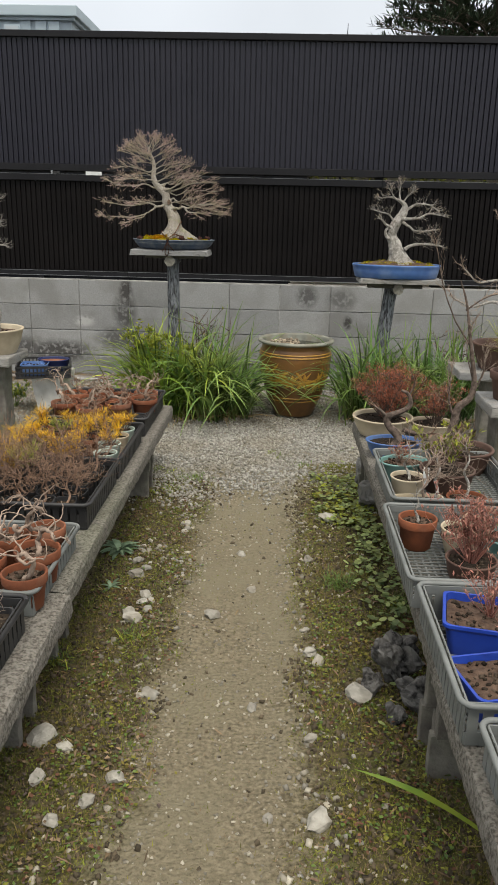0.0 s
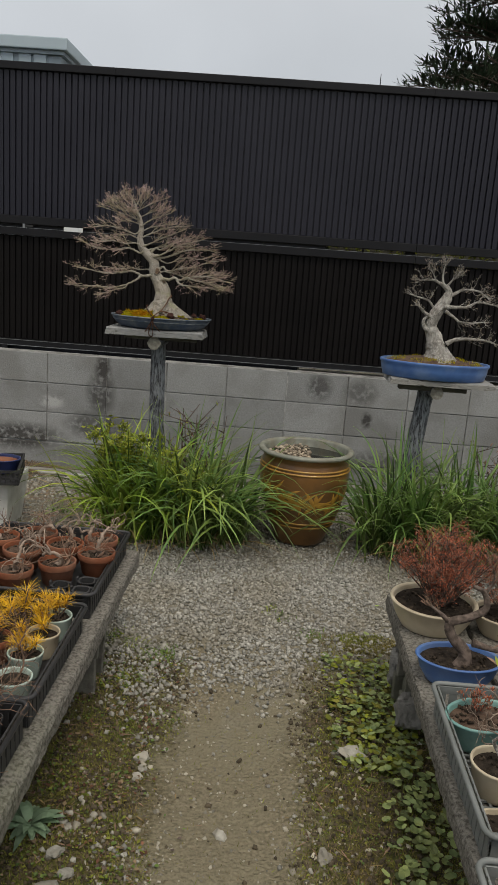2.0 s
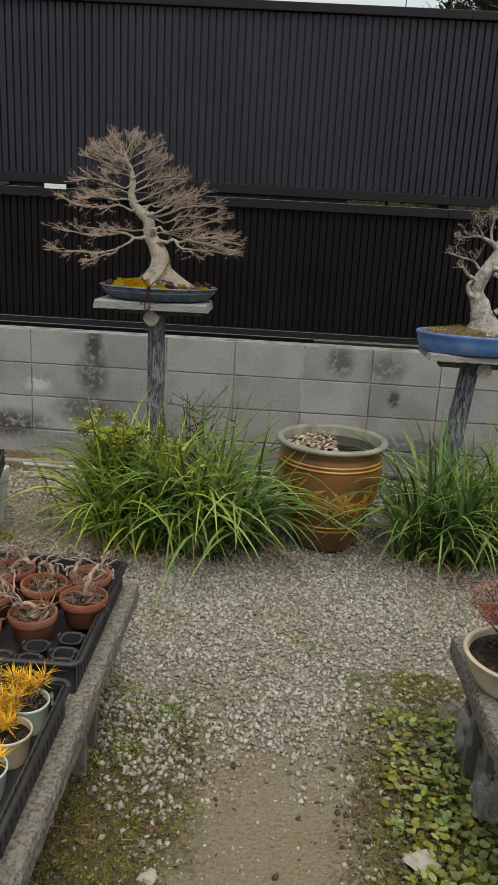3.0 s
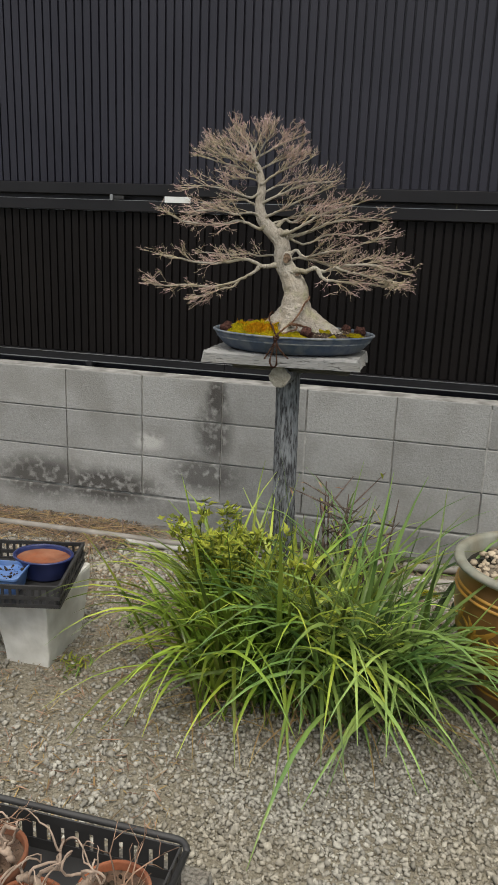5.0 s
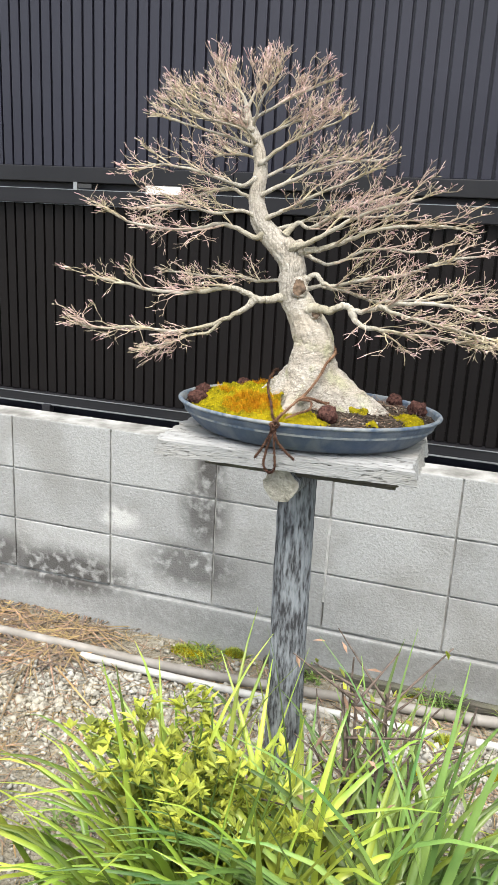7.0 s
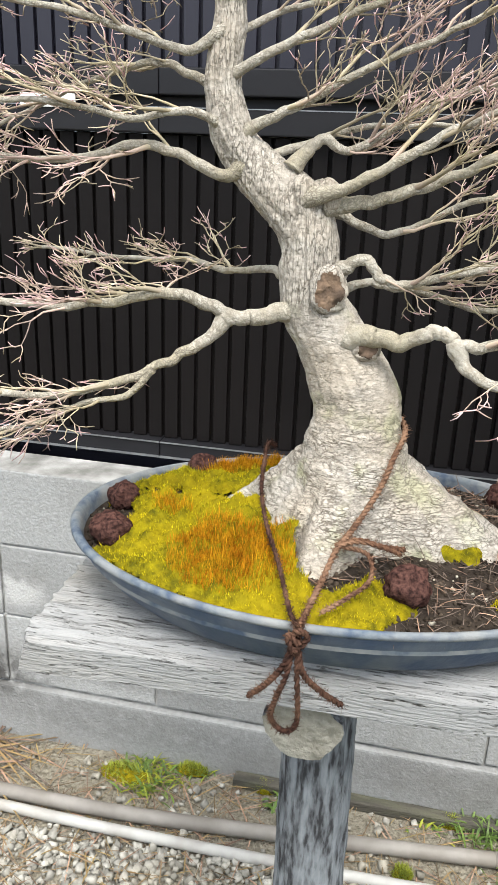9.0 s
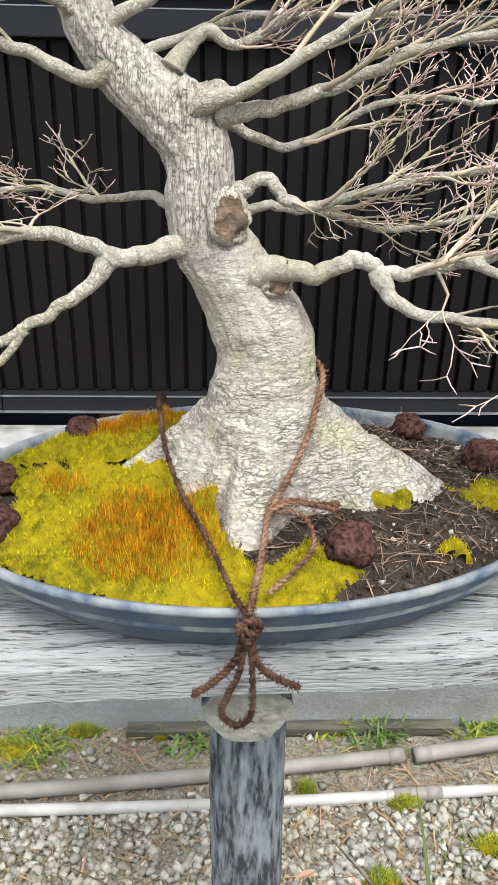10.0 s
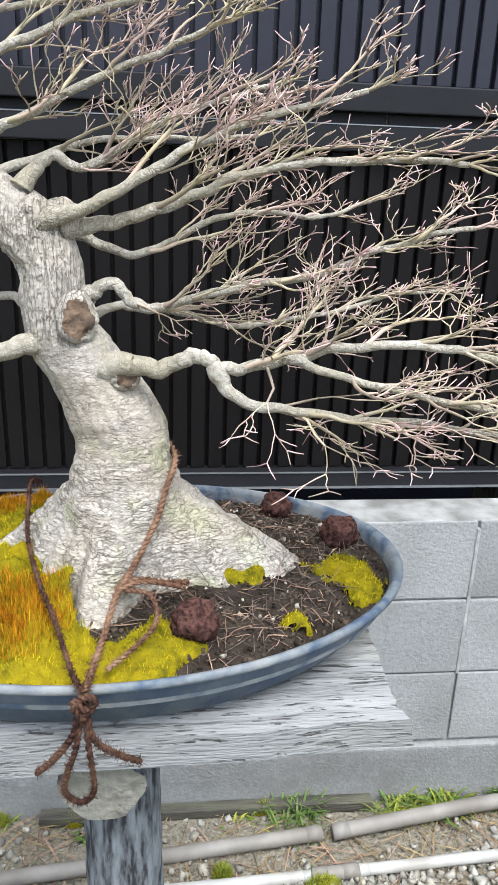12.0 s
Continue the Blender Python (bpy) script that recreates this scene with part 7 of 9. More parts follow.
# verge plants
def on_verge(x, y, r):
    k = abs(x - 0.122 + noise.noise(Vector((x * 4, y * 4, 1))) * 0.08)
    if y > 3.95 + (0.3 if x > 0.35 else 0.0) or (y > 3.6 and r.random() < 0.4):
        return False
    if k < 0.16 + 0.1 * r.random():
        return r.random() < 0.02
    return noise.noise(Vector((x * 5, y * 5, 7))) > -0.35 or r.random() < 0.4


scatter_blades("turf", 270000, (-0.43, 0.80, 0.9, 4.3), [M_TURF, M_TURF, M_LITTER], "short mossy turf and leaf litter on the verges", 41, (0.005, 0.018), (0.0025, 0.006), (0.15, 0.85), (0.0, 0.3), "turf", -0.001, on_verge, 1)
scatter_blades("straw_litter", 1100, (-0.46, 0.77, 0.5, 3.95), [M_LITTER, M_DEADBLADE, M_DRYTWIG], "dry straw and leaf bits on the verges", 42, (0.012, 0.05), (0.002, 0.006), (4, 9), (0.0, 0.3), "litter", 0.006, on_verge, 2)
scatter_blades("straw_litter", 1500, (-2.6, -1.36, 6.02, 6.37), [M_DRYTWIG, M_BROWNSTEM, M_LITTER, M_DEADBLADE], "heap of dry stalks and twigs at the wall foot", 43, (0.06, 0.4), (0.003, 0.007), (3, 9), (0.0, 0.25), "litter", 0.02, lambda x, y, r: r.random() < 0.35 + 0.65 * (y - 6.02) / 0.35, 4)
scatter_blades("straw_litter", 2000, (-1.5, 0.5, 5.6, 6.38), [M_DRYTWIG, M_LITTER, M_DEADBLADE], "dry grass stalks strewn over the gravel by the pipes", 45, (0.03, 0.14), (0.0015, 0.004), (4, 9), (0.0, 0.3), "litter", 0.012, None, 3)
scatter_blades("straw_litter", 1500, (-1.6, -0.55, 4.3, 5.9), [M_DRYTWIG, M_LITTER, M_DEADBLADE], "dry bits scattered on the gravel", 44, (0.015, 0.07), (0.002, 0.005), (4, 9), (0.0, 0.3), "litter", 0.01, None, 2)


def tuft(x, y, n, length, mats, seed, label, width=0.004, spread=0.03):
    r = random.Random(seed)
    bl = Blades()
    for _ in range(n):
        a, q = r.uniform(0, 6.28), r.uniform(0.1, 1.0)
        bx, by = x + r.gauss(0, spread), y + r.gauss(0, spread)
        bl.blade((bx, by, ground_z(bx, by) - 0.004), (math.cos(a) * q, math.sin(a) * q, 1), length * r.uniform(0.5, 1.2), width * r.uniform(0.6, 1.3), r.uniform(0.4, 1.4), 4, r.randrange(len(mats)), 0.4)
    tagged(new("grass_tuft", bl.mesh("grass_tuft", mats)), label, "grass tuft", kind="stuff")


def tufts(places, seed):
    for k, (x, y, n, L, w) in enumerate(places):
        tuft(x, y, n, L, [M_WEED, M_MUGWORT] if k % 3 else [M_WEED], seed + k, "small tuft of fresh green grass in the ground", w)


# along the path, at the wall foot, round the clumps
tufts([(0.483, 2.85, 130, 0.07, 0.003), (-0.193, 2.43, 90, 0.045, 0.003), (-0.401, 2.3, 120, 0.05, 0.003), (0.379, 4.23, 50, 0.03, 0.004), (-0.255, 3.81, 60, 0.035, 0.004), (0.223, 4.43, 40, 0.03, 0.004), (0.681, 2.7, 120, 0.05, 0.003)], 500)
tufts([(-0.137, 6.375, 190, 0.075, 0.005), (-0.967, 6.335, 240, 0.05, 0.006), (-0.868, 6.38, 60, 0.035, 0.005), (-0.592, 6.363, 120, 0.05, 0.008), (0.125, 6.385, 160, 0.07, 0.005), (0.24, 6.395, 160, 0.08, 0.007), (0.42, 6.375, 200, 0.07, 0.006), (-0.28, 6.37, 50, 0.03, 0.006)], 510)
tufts([(-1.0, 5.5, 60, 0.05, 0.006), (-1.1, 5.15, 60, 0.05, 0.007), (-0.85, 5.75, 50, 0.04, 0.006), (-0.172, 3.97, 70, 0.035, 0.004), (0.268, 4.36, 40, 0.03, 0.004), (-0.276, 4.03, 60, 0.035, 0.004), (-0.02, 6.05, 60, 0.03, 0.005), (-0.411, 4.07, 80, 0.03, 0.004), (-0.354, 4.115, 60, 0.03, 0.004), (-0.165, 3.974, 90, 0.03, 0.004), (-0.292, 3.77, 80, 0.03, 0.004)], 520)


def rosette(name, x, y, n, L, W, mat, label, seed):
    r = random.Random(seed)
    bl = Blades()
    for i in range(n):
        a = 2.4 * i + r.uniform(-0.3, 0.3)
        q = 0.5 + 1.2 * i / n
        bl.blade((x, y, ground_z(x, y)), (math.cos(a) * q, math.sin(a) * q, 1), L * r.uniform(0.7, 1.15), W * r.uniform(0.7, 1.1), 0.8, 6, 0, 0.5)
    tagged(new(name, bl.mesh(name, [mat])), label, "weed")


rosette("dock_plant", -0.365, 3.06, 30, 0.085, 0.026, M_DOCK, "grey-green dock rosette growing beside the bench", 61)
rosette("dock_plant", -0.335, 2.76, 9, 0.05, 0.014, M_DOCK, "small dock rosette beside the path", 62)
r = random.Random(64)
bl = Blades()
for _ in range(560):
    x, y = r.gauss(0.64, 0.055), r.gauss(3.1, 0.38)
    if x > 0.86 or x < 0.49:
        continue
    z = ground_z(x, y) + r.uniform(0.008, 0.035)
    a = r.uniform(0, 6.28)
    bl.leaf((x, y, z), (math.cos(a), math.sin(a), r.uniform(-0.3, 0.6)), r.uniform(0.010, 0.031), r.uniform(0.010, 0.029), 0, r.uniform(0.05, 0.3), True)
tagged(new("creeping_weed", bl.mesh("creeping_weed", [M_CLOVER])), "creeping weed with small round leaves under the bench edge", "weed", kind="stuff")
bl = Blades()
bl.blade((0.70, 1.69, 0.035), (-0.82, 0.57, 0.28), 0.31, 0.02, 0.45, 12, 0, 0.6)
tagged(new("fallen_leaf", bl.mesh("fallen_leaf", [M_BLADE])), "single long green leaf fallen beside the bench", "leaf")

def low_leaves(name, n, box, mats, seed, size, label, keep, lift=0.012, broad=False):
    """Small broad leaves lying and growing close to the ground."""
    r = random.Random(seed)
    bl = Blades()
    for _ in range(n):
        x, y = r.uniform(box[0], box[1]), r.uniform(box[2], box[3])
        if not keep(x, y, r):
            continue
        a = r.uniform(0, 6.28)
        L = r.uniform(*size)
        bl.leaf((x, y, ground_z(x, y) + r.uniform(0.002, lift)), (math.cos(a), math.sin(a), r.uniform(-0.15, 0.5)), L, L * r.uniform(0.5, 0.95), r.randrange(len(mats)), r.uniform(0.0, 0.35), broad)
    tagged(new(name, bl.mesh(name, mats)), label, "weed" if "weed" in name else "litter", kind="stuff")


def patch_of(f, lo):
    return lambda x, y, r: on_verge(x, y, r) and noise.noise(Vector((x * f, y * f, 31))) + r.uniform(-0.25, 0.25) > lo


low_leaves("leaf_litter", 7000, (-0.40, 0.02, 1.2, 4.05), [M_DEADLEAF, M_LITTER, M_TURF, M_WEED, M_BROWNSTEM], 71, (0.006, 0.016), "red-brown dead leaves among the weeds of the verge", patch_of(6, -0.05))
low_leaves("low_weed", 3500, (-0.40, 0.04, 1.2, 4.0), [M_WEED, M_TURF, M_TURF], 72, (0.005, 0.013), "low green weeds with tiny leaves on the verge", patch_of(7, 0.0), 0.022)
low_leaves("low_weed", 3500, (0.26, 0.62, 1.2, 4.2), [M_WEED, M_TURF, M_TURF], 73, (0.005, 0.012), "low green weeds with tiny leaves on the verge", patch_of(5, 0.0), 0.02)
low_leaves("low_weed", 1500, (0.42, 0.68, 3.40, 4.05), [M_CLOVER, M_CLOVER, M_MUGWORT, M_TURF], 74, (0.010, 0.028), "yellow-green weeds with round leaves by the bench foot", patch_of(4, -0.3), 0.03, True)
low_leaves("low_weed", 6000, (0.36, 0.86, 1.0, 2.7), [M_WEED, M_TURF, M_DEADLEAF, M_TURF], 77, (0.006, 0.015), "low green weeds and dead leaves beside the bench", patch_of(6, -0.1), 0.018)
scatter_blades("verge_moss", 9000, (0.44, 0.80, 4.06, 4.34), [M_TURF], "flat green moss mat at the gravel edge", 78, (0.004, 0.010), (0.003, 0.006), (0.15, 0.8), (0.0, 0.3), "moss", 0.004, lambda x, y, r: math.hypot((x - 0.62) / 0.17, (y - 4.2) / 0.10) + 0.5 * noise.noise(Vector((x * 14, y * 14, 5))) < 0.85, 1)
rs = random.Random(75)
grit = []
for _ in range(900):
    x, y = rs.gauss(-0.205, 0.075), rs.uniform(2.2, 4.1)
    if noise.noise(Vector((x * 6, y * 3.5, 12))) + 0.3 * (y - 3.4) + rs.uniform(-0.2, 0.2) < 0.1:
        continue
    q = rs.uniform(0.003, 0.0105)
    grit.append((x, y, ground_z(x, y) + q * 0.3, q))
for _ in range(150):
    x, y, q = rs.gauss(0.36, 0.055), rs.uniform(1.3, 3.6), rs.uniform(0.003, 0.008)
    grit.append((x, y, ground_z(x, y) + q * 0.3, q))
tagged(new("stray_grit", chips("stray_grit", grit, M_GRAVEL, 76)), "pale broken stones scattered over the verge", "gravel", kind="stuff")

# ---- wall foot ----
def moss_patch(x, y, rx, ry, seed):
    """A low yellow-green cushion of moss on the ground."""
    r = random.Random(seed)
    m = root("moss_patch", (x, y, ground_z(x, y)), "low yellow-green moss cushion at the wall foot", "moss", kind="stuff")
    disc_part("cushion", rx, ry, 0.004, M_MOSS, m, "", 6, 24, 0.008, seed, 0.02)
    bl = Blades()
    for _ in range(700):
        a, u = r.uniform(0, 6.28), r.random() ** 0.5
        bl.blade((rx * u * math.cos(a), ry * u * math.sin(a), 0.002 + 0.02 * (1 - u * u)), (r.uniform(-0.6, 0.6), r.uniform(-0.6, 0.6), 1), r.uniform(0.008, 0.018), 0.005, 0.3, 1, 0)
    piece("shoots", bl.mesh("shoots", [M_MUGWORT]), m)


for k, (x, y, rx, ry) in enumerate(((-1.02, 6.335, 0.07, 0.03), (-0.86, 6.385, 0.04, 0.016), (-0.67, 6.372, 0.03, 0.015), (-0.22, 6.375, 0.035, 0.016), (-0.115, 6.164, 0.04, 0.016), (-0.33, 6.20, 0.02, 0.02), (-0.20, 5.98, 0.04, 0.03), (0.05, 6.06, 0.05, 0.025))):
    moss_patch(x, y, rx, ry, 970 + k)
lath = root("timber_lath", (0, 0, 0), "brown weathered timber lath lying along the wall foot", "timber")
part("lath", box_bm(-0.75, 0.05, 6.362, 6.392, 0.004, 0.03, 0.003, 0.003, 8), M_DARKWOOD, lath)

# ---- benches ----
BENCH_Z = 0.340
def rough_slab(x0, x1, y0, y1, z0, z1, parent, seed):
    """A long concrete post with chipped, worn edges and a pitted face."""
    n = int((y1 - y0) / 0.022)
    ring = []
    for a, c, m in (((x0, z0), (x1, z0), 6), ((x1, z0), (x1, z1), 4), ((x1, z1), (x0, z1), 8), ((x0, z1), (x0, z0), 4)):
        ring += [(a[0] + (c[0] - a[0]) * i / m, a[1] + (c[1] - a[1]) * i / m, i == 0) for i in range(m)]
    cx, cz, w = (x0 + x1) / 2, (z0 + z1) / 2, len(ring)
    v, f = [], []
    for j in range(n + 1):
        y = y0 + (y1 - y0) * j / n
        for x, z, corner in ring:
            p = Vector((x * 14 + seed, y * 14, z * 14))
            d = noise.noise(p) * 0.0012 + noise.noise(p * 5.3) * 0.0028
            if corner:
                chip = 0.003 + 0.007 * max(0.0, noise.noise(Vector((x * 3, y * 9, seed + z * 5)))) + 0.007 * max(0.0, noise.noise(Vector((x, y * 31, seed))))
                x, z = x + (chip if x < cx else -chip), z + (chip * 0.8 if z < cz else -chip * 0.8)
            end = noise.noise(Vector((x * 20, z * 20, seed))) * 0.008 if j in (0, n) else 0
            v.append((x + d, y + end, z + d * 0.6))
    for j in range(n):
        for k in range(w):
            a, c = j * w + k, j * w + (k + 1) % w
            f.append((a, c, c + w, a + w))
    f += [tuple(range(w - 1, -1, -1)), tuple(range(n * w, n * w + w))]
    piece("slab", mesh_from("slab", v, f, M_CONC), parent)


def soil_grains(pot_, a, b, z, seed, round_=True):
    """Loose crumbs on the soil of a pot."""
    r = random.Random(seed)
    out = []
    for _ in range(int(60 + 9000 * a * b)):
        x, y = r.uniform(-a, a), r.uniform(-b, b)
        if round_ and (x / a) ** 2 + (y / b) ** 2 > 0.95:
            continue
        q = r.choice((0.002, 0.003, 0.004, 0.006)) * r.uniform(0.7, 1.2)
        out.append((x, y, z + q * 0.2, q))
    tagged(piece("soil_grain", chips("soil_grain", out, M_GRAIN, seed, 0.7), pot_), kind="stuff")


def bench(name, slabs, label):
    b = root(name, (0, 0, 0), label, "bench")
    for k, (x0, x1, y0, y1) in enumerate(slabs):
        rough_slab(x0, x1, y0, y1, BENCH_Z - 0.07, BENCH_Z, b, 3 * k)
    return b


bench("plant_bench", [(-0.555, -0.304, 2.117, 4.135), (-0.847, -0.566, 2.138, 4.115), (-0.545, -0.287, 0.099, 2.105), (-0.836, -0.555, 0.099, 2.097)], "low bench of rough weathered concrete posts")
bench("plant_bench", [(0.612, 0.836, 1.865, 3.950), (0.846, 1.088, 1.865, 3.930), (0.606, 0.832, 0.049, 1.855), (0.842, 1.088, 0.049, 1.855)], "low bench of rough grey concrete posts")


def cinder(x, y, z, rz, h=0.19, w=0.15, l=0.39):
    """A hollow concrete block with two open cores."""
    c = root("cinder_block", (x, y, z), "hollow grey concrete block carrying a bench", "concrete block", "blocks under the benches", rz=rz)
    t_ = 0.03
    part("shell_wall", box_bm(-l / 2, l / 2, -w / 2, -w / 2 + t_, 0, h, 0.004, 0.003, 3), M_CINDER, c)
    part("shell_wall", box_bm(-l / 2, l / 2, w / 2 - t_, w / 2, 0, h, 0.004, 0.003, 3), M_CINDER, c)
    for x0 in (-l / 2 + 0.028, -t_ / 2, l / 2 - t_ - 0.028):
        part("web", box_bm(x0, x0 + t_, -w / 2 + t_ + 0.001, w / 2 - t_ - 0.001, 0, h - 0.002, 0.003), M_CINDER, c)
    return c


for x, y, rz in ((-0.555, 3.762, 0), (-0.597, 2.38, 0), (-0.576, 1.986, 0), (0.832, 3.715, 0), (0.817, 1.946, 0), (0.817, 0.957, 0), (-0.555, 0.957, 0)):
    cinder(x, y, -0.01, rz, 0.139)
    cinder(x + 0.008, y - 0.006, 0.1295, rz + 1.5, 0.139)
for k, (x, y, r, sq) in enumerate(((0.594, 2.269, 0.075, (0.807, 0.957, 1.15)), (0.651, 2.138, 0.07, (0.963, 0.957, 0.9)), (0.531, 2.218, 0.045, (1, 0.8, 0.8)), (0.578, 2.087, 0.04, (1, 1, 0.8)), (0.641, 2.39, 0.05, (1, 0.8, 0.9)), (0.668, 3.83, 0.075, (0.6, 1.0, 1.5)), (0.66, 3.60, 0.08, (0.5, 1.0, 1.35)))):
    bm = boulder(r * 1.25, 70 + k, sq, 0.6 if k < 5 else 0.4, 4)
    rk = random.Random(700 + k)
    cuts = [(Vector((rk.gauss(0, 1), rk.gauss(0, 1), rk.gauss(0, 1))).normalized(), r * rk.uniform(0.55, 1.0)) for _ in range(16)]
    for q in bm.verts:
        for way, reach in cuts:
            over = q.co.dot(way) - reach
            if over > 0:
                q.co -= way * over * 0.9
        q.co += noise.noise_vector(q.co * 34 + Vector((k, 0, 0))) * 0.004 - q.co.normalized() * (max(0.0, 0.25 - abs(noise.noise(q.co * 16 + Vector((k, 3, 0))))) * (0.07 if k < 5 else 0.03) + abs(noise.noise(q.co * 70)) * 0.008)
    st = part("rugged_rock", bm, M_RUBBLE if k > 4 else M_ROCK, None, "", False)
    st.location = (x, y, r * sq[2] * 0.85)
    tagged(st, "dark grey deeply pitted rock propped under the bench" if k < 5 else "pale rough stone set under the bench end", "rock", "rugged rocks")


# ---- trays and pots ----
def tray(x0, x1, y0, y1, h, mat, label, lattice=False, z=BENCH_Z + 0.003):
    """A plastic nursery tray with a turned rim and slotted sides."""
    t_ = root("plant_tray", ((x0 + x1) / 2, (y0 + y1) / 2, z), label, "plastic tray", "nursery trays")
    a, b = (x1 - x0) / 2, (y1 - y0) / 2
    w = 0.003
    ins = 0.012
    for s in (-1, 1):
        bm = bmesh.new()
        # long sides: ribs between slots
        n = max(4, int(2 * b / 0.028))
        for k in range(n):
            y_ = -b + ins + (2 * b - 2 * ins) * (k + 0.5) / n
            bmesh.ops.create_cube(bm, size=1, matrix=Matrix.Translation((s * (a - ins), y_, h * 0.5)) @ Matrix.Diagonal((w, (2 * b - 2 * ins) / n * 0.72, h * 0.98, 1)))
        for zz, hh in ((h * 0.16, h * 0.3), (h * 0.88, h * 0.24)):
            bmesh.ops.create_cube(bm, size=1, matrix=Matrix.Translation((s * (a - ins - 0.0012), 0, zz)) @ Matrix.Diagonal((w, 2 * b - 2 * ins, hh, 1)))
        part("side_wall", bm, mat, t_)
        bm = bmesh.new()
        n = max(4, int(2 * a / 0.028))
        for k in range(n):
            x_ = -a + ins + (2 * a - 2 * ins) * (k + 0.5) / n
            bmesh.ops.create_cube(bm, size=1, matrix=Matrix.Translation((x_, s * (b - ins), h * 0.5)) @ Matrix.Diagonal(((2 * a - 2 * ins) / n * 0.72, w, h * 0.98, 1)))
        for zz, hh in ((h * 0.16, h * 0.3), (h * 0.88, h * 0.24)):
            bmesh.ops.create_cube(bm, size=1, matrix=Matrix.Translation((0, s * (b - ins - 0.0012), zz)) @ Matrix.Diagonal((2 * a - 2 * ins, w, hh, 1)))
        part("end_wall", bm, mat, t_)
    tb = Tubes()
    c = 0.025
    pts = []
    for cx, cy, a0 in ((a - c, b - c, 0), (-a + c, b - c, 1), (-a + c, -b + c, 2), (a - c, -b + c, 3)):
        for k in range(6):
            an = math.pi / 2 * (a0 + k / 5)
            pts.append((cx + c * math.cos(an), cy + c * math.sin(an), h))
    pts.append(pts[0])
    tb.add(pts, [0.0062] * len(pts), 8)
    piece("rim", tb.mesh("rim", [mat]), t_, "rounded rim")
    bm = bmesh.new()
    if lattice:
        for k in range(int(2 * a / 0.022)):
            bmesh.ops.create_cube(bm, size=1, matrix=Matrix.Translation((-a + ins + 0.011 + 0.022 * k, 0, 0.004)) @ Matrix.Diagonal((0.006, 2 * b - 2 * ins, 0.004, 1)))
        for k in range(int(2 * b / 0.022)):
            bmesh.ops.create_cube(bm, size=1, matrix=Matrix.Translation((0, -b + ins + 0.011 + 0.022 * k, 0.0065)) @ Matrix.Diagonal((2 * a - 2 * ins, 0.006, 0.004, 1)))
    else:
        bmesh.ops.create_cube(bm, size=1, matrix=Matrix.Translation((0, 0, 0.002)) @ Matrix.Diagonal((2 * a - 2 * ins, 2 * b - 2 * ins, 0.003, 1)))
    part("base_grid" if lattice else "base", bm, mat, t_)
    return t_


def round_pot(x, y, z, r, h, mat, label, collar=True, soil=M_SOILBROWN, ax=1.0, ay=1.0, name="plant_pot", rz=0.0, group=""):
    p = root(name, (x, y, z), label, "plant pot", group, rz=rz)
    rb_ = r * 0.72
    if collar:
        prof = [(0, 0), (rb_, 0), (rb_ + 0.003, 0.003), (r * 0.92, h * 0.70), (r * 0.93, h * 0.71), (r * 0.99, h * 0.72), (r, h * 0.74), (r * 1.02, h * 0.985), (r * 1.0, h), (r * 0.93, h), (r * 0.91, h * 0.97), (r * 0.88, h * 0.6)]
    else:
        prof = [(0, 0), (rb_, 0), (rb_ * 1.02, 0.004), (r * 0.88, h * 0.45), (r * 0.97, h * 0.9), (r * 1.01, h * 0.95), (r * 1.0, h), (r * 0.93, h), (r * 0.91, h * 0.95), (r * 0.86, h * 0.6)]
    lathe_part("body", prof, mat, p, "", 36, ax, ay)
    disc_part("soil", r * 0.905 * ax, r * 0.895 * ay, h * 0.80, soil, p, "", 6, 24, 0.008, x * 10 + y)
    if soil in (M_SOIL, M_SOILBROWN):
        soil_grains(p, r * 0.86 * ax, r * 0.86 * ay, h * 0.80, int(abs(x) * 1000 + y * 777))
    return p


def square_pot(x, y, z, a, b, h, mat, label, rz=0.0, soil=M_SOILBROWN):
    p = root("plant_pot", (x, y, z), label, "plant pot", rz=rz)
    n = 10
    v, f = [], []
    ring = []
    for cx, cy, a0 in ((1, 1, 0), (-1, 1, 1), (-1, -1, 2), (1, -1, 3)):
        for k in range(n):
            ring.append((cx, cy, math.pi / 2 * (a0 + k / (n - 1))))
    prof = [(0.80, 0, 0), (0.82, 0.004, 0), (0.93, h * 0.8, 0), (0.98, h * 0.88, 0), (1.0, h * 0.9, 0), (1.0, h * 0.99, 0), (0.975, h, 0), (0.93, h * 0.99, 0), (0.88, h * 0.5, 0)]
    for s, z_, _ in prof:
        for cx, cy, an in ring:
            c = 0.018
            v.append((cx * (a * s - c) + c * math.cos(an), cy * (b * s - c) + c * math.sin(an), z_))
    m = len(ring)
    for i in range(len(prof) - 1):
        for k in range(m):
            q, w = i * m + k, i * m + (k + 1) % m
            f.append((q, w, w + m, q + m))
    f.append(tuple(range(m - 1, -1, -1)))
    piece("body", mesh_from("body", v, f, mat, None, False), p)
    v, f, g = [], [], 12
    for j in range(g + 1):
        for i in range(g + 1):
            px, py = (i / g * 2 - 1) * a * 0.90, (j / g * 2 - 1) * b * 0.90
            v.append((px, py, h * 0.78 + noise.noise(Vector((px * 40 + x * 9, py * 40, 1))) * 0.008))
    for j in range(g):
        for i in range(g):
            q = j * (g + 1) + i
            f.append((q, q + 1, q + g + 2, q + g + 1))
    piece("soil", mesh_from("soil", v, f, soil, None, True), p)
    soil_grains(p, a * 0.86, b * 0.86, h * 0.78, int(abs(x) * 1000 + y * 777), False)
    return p


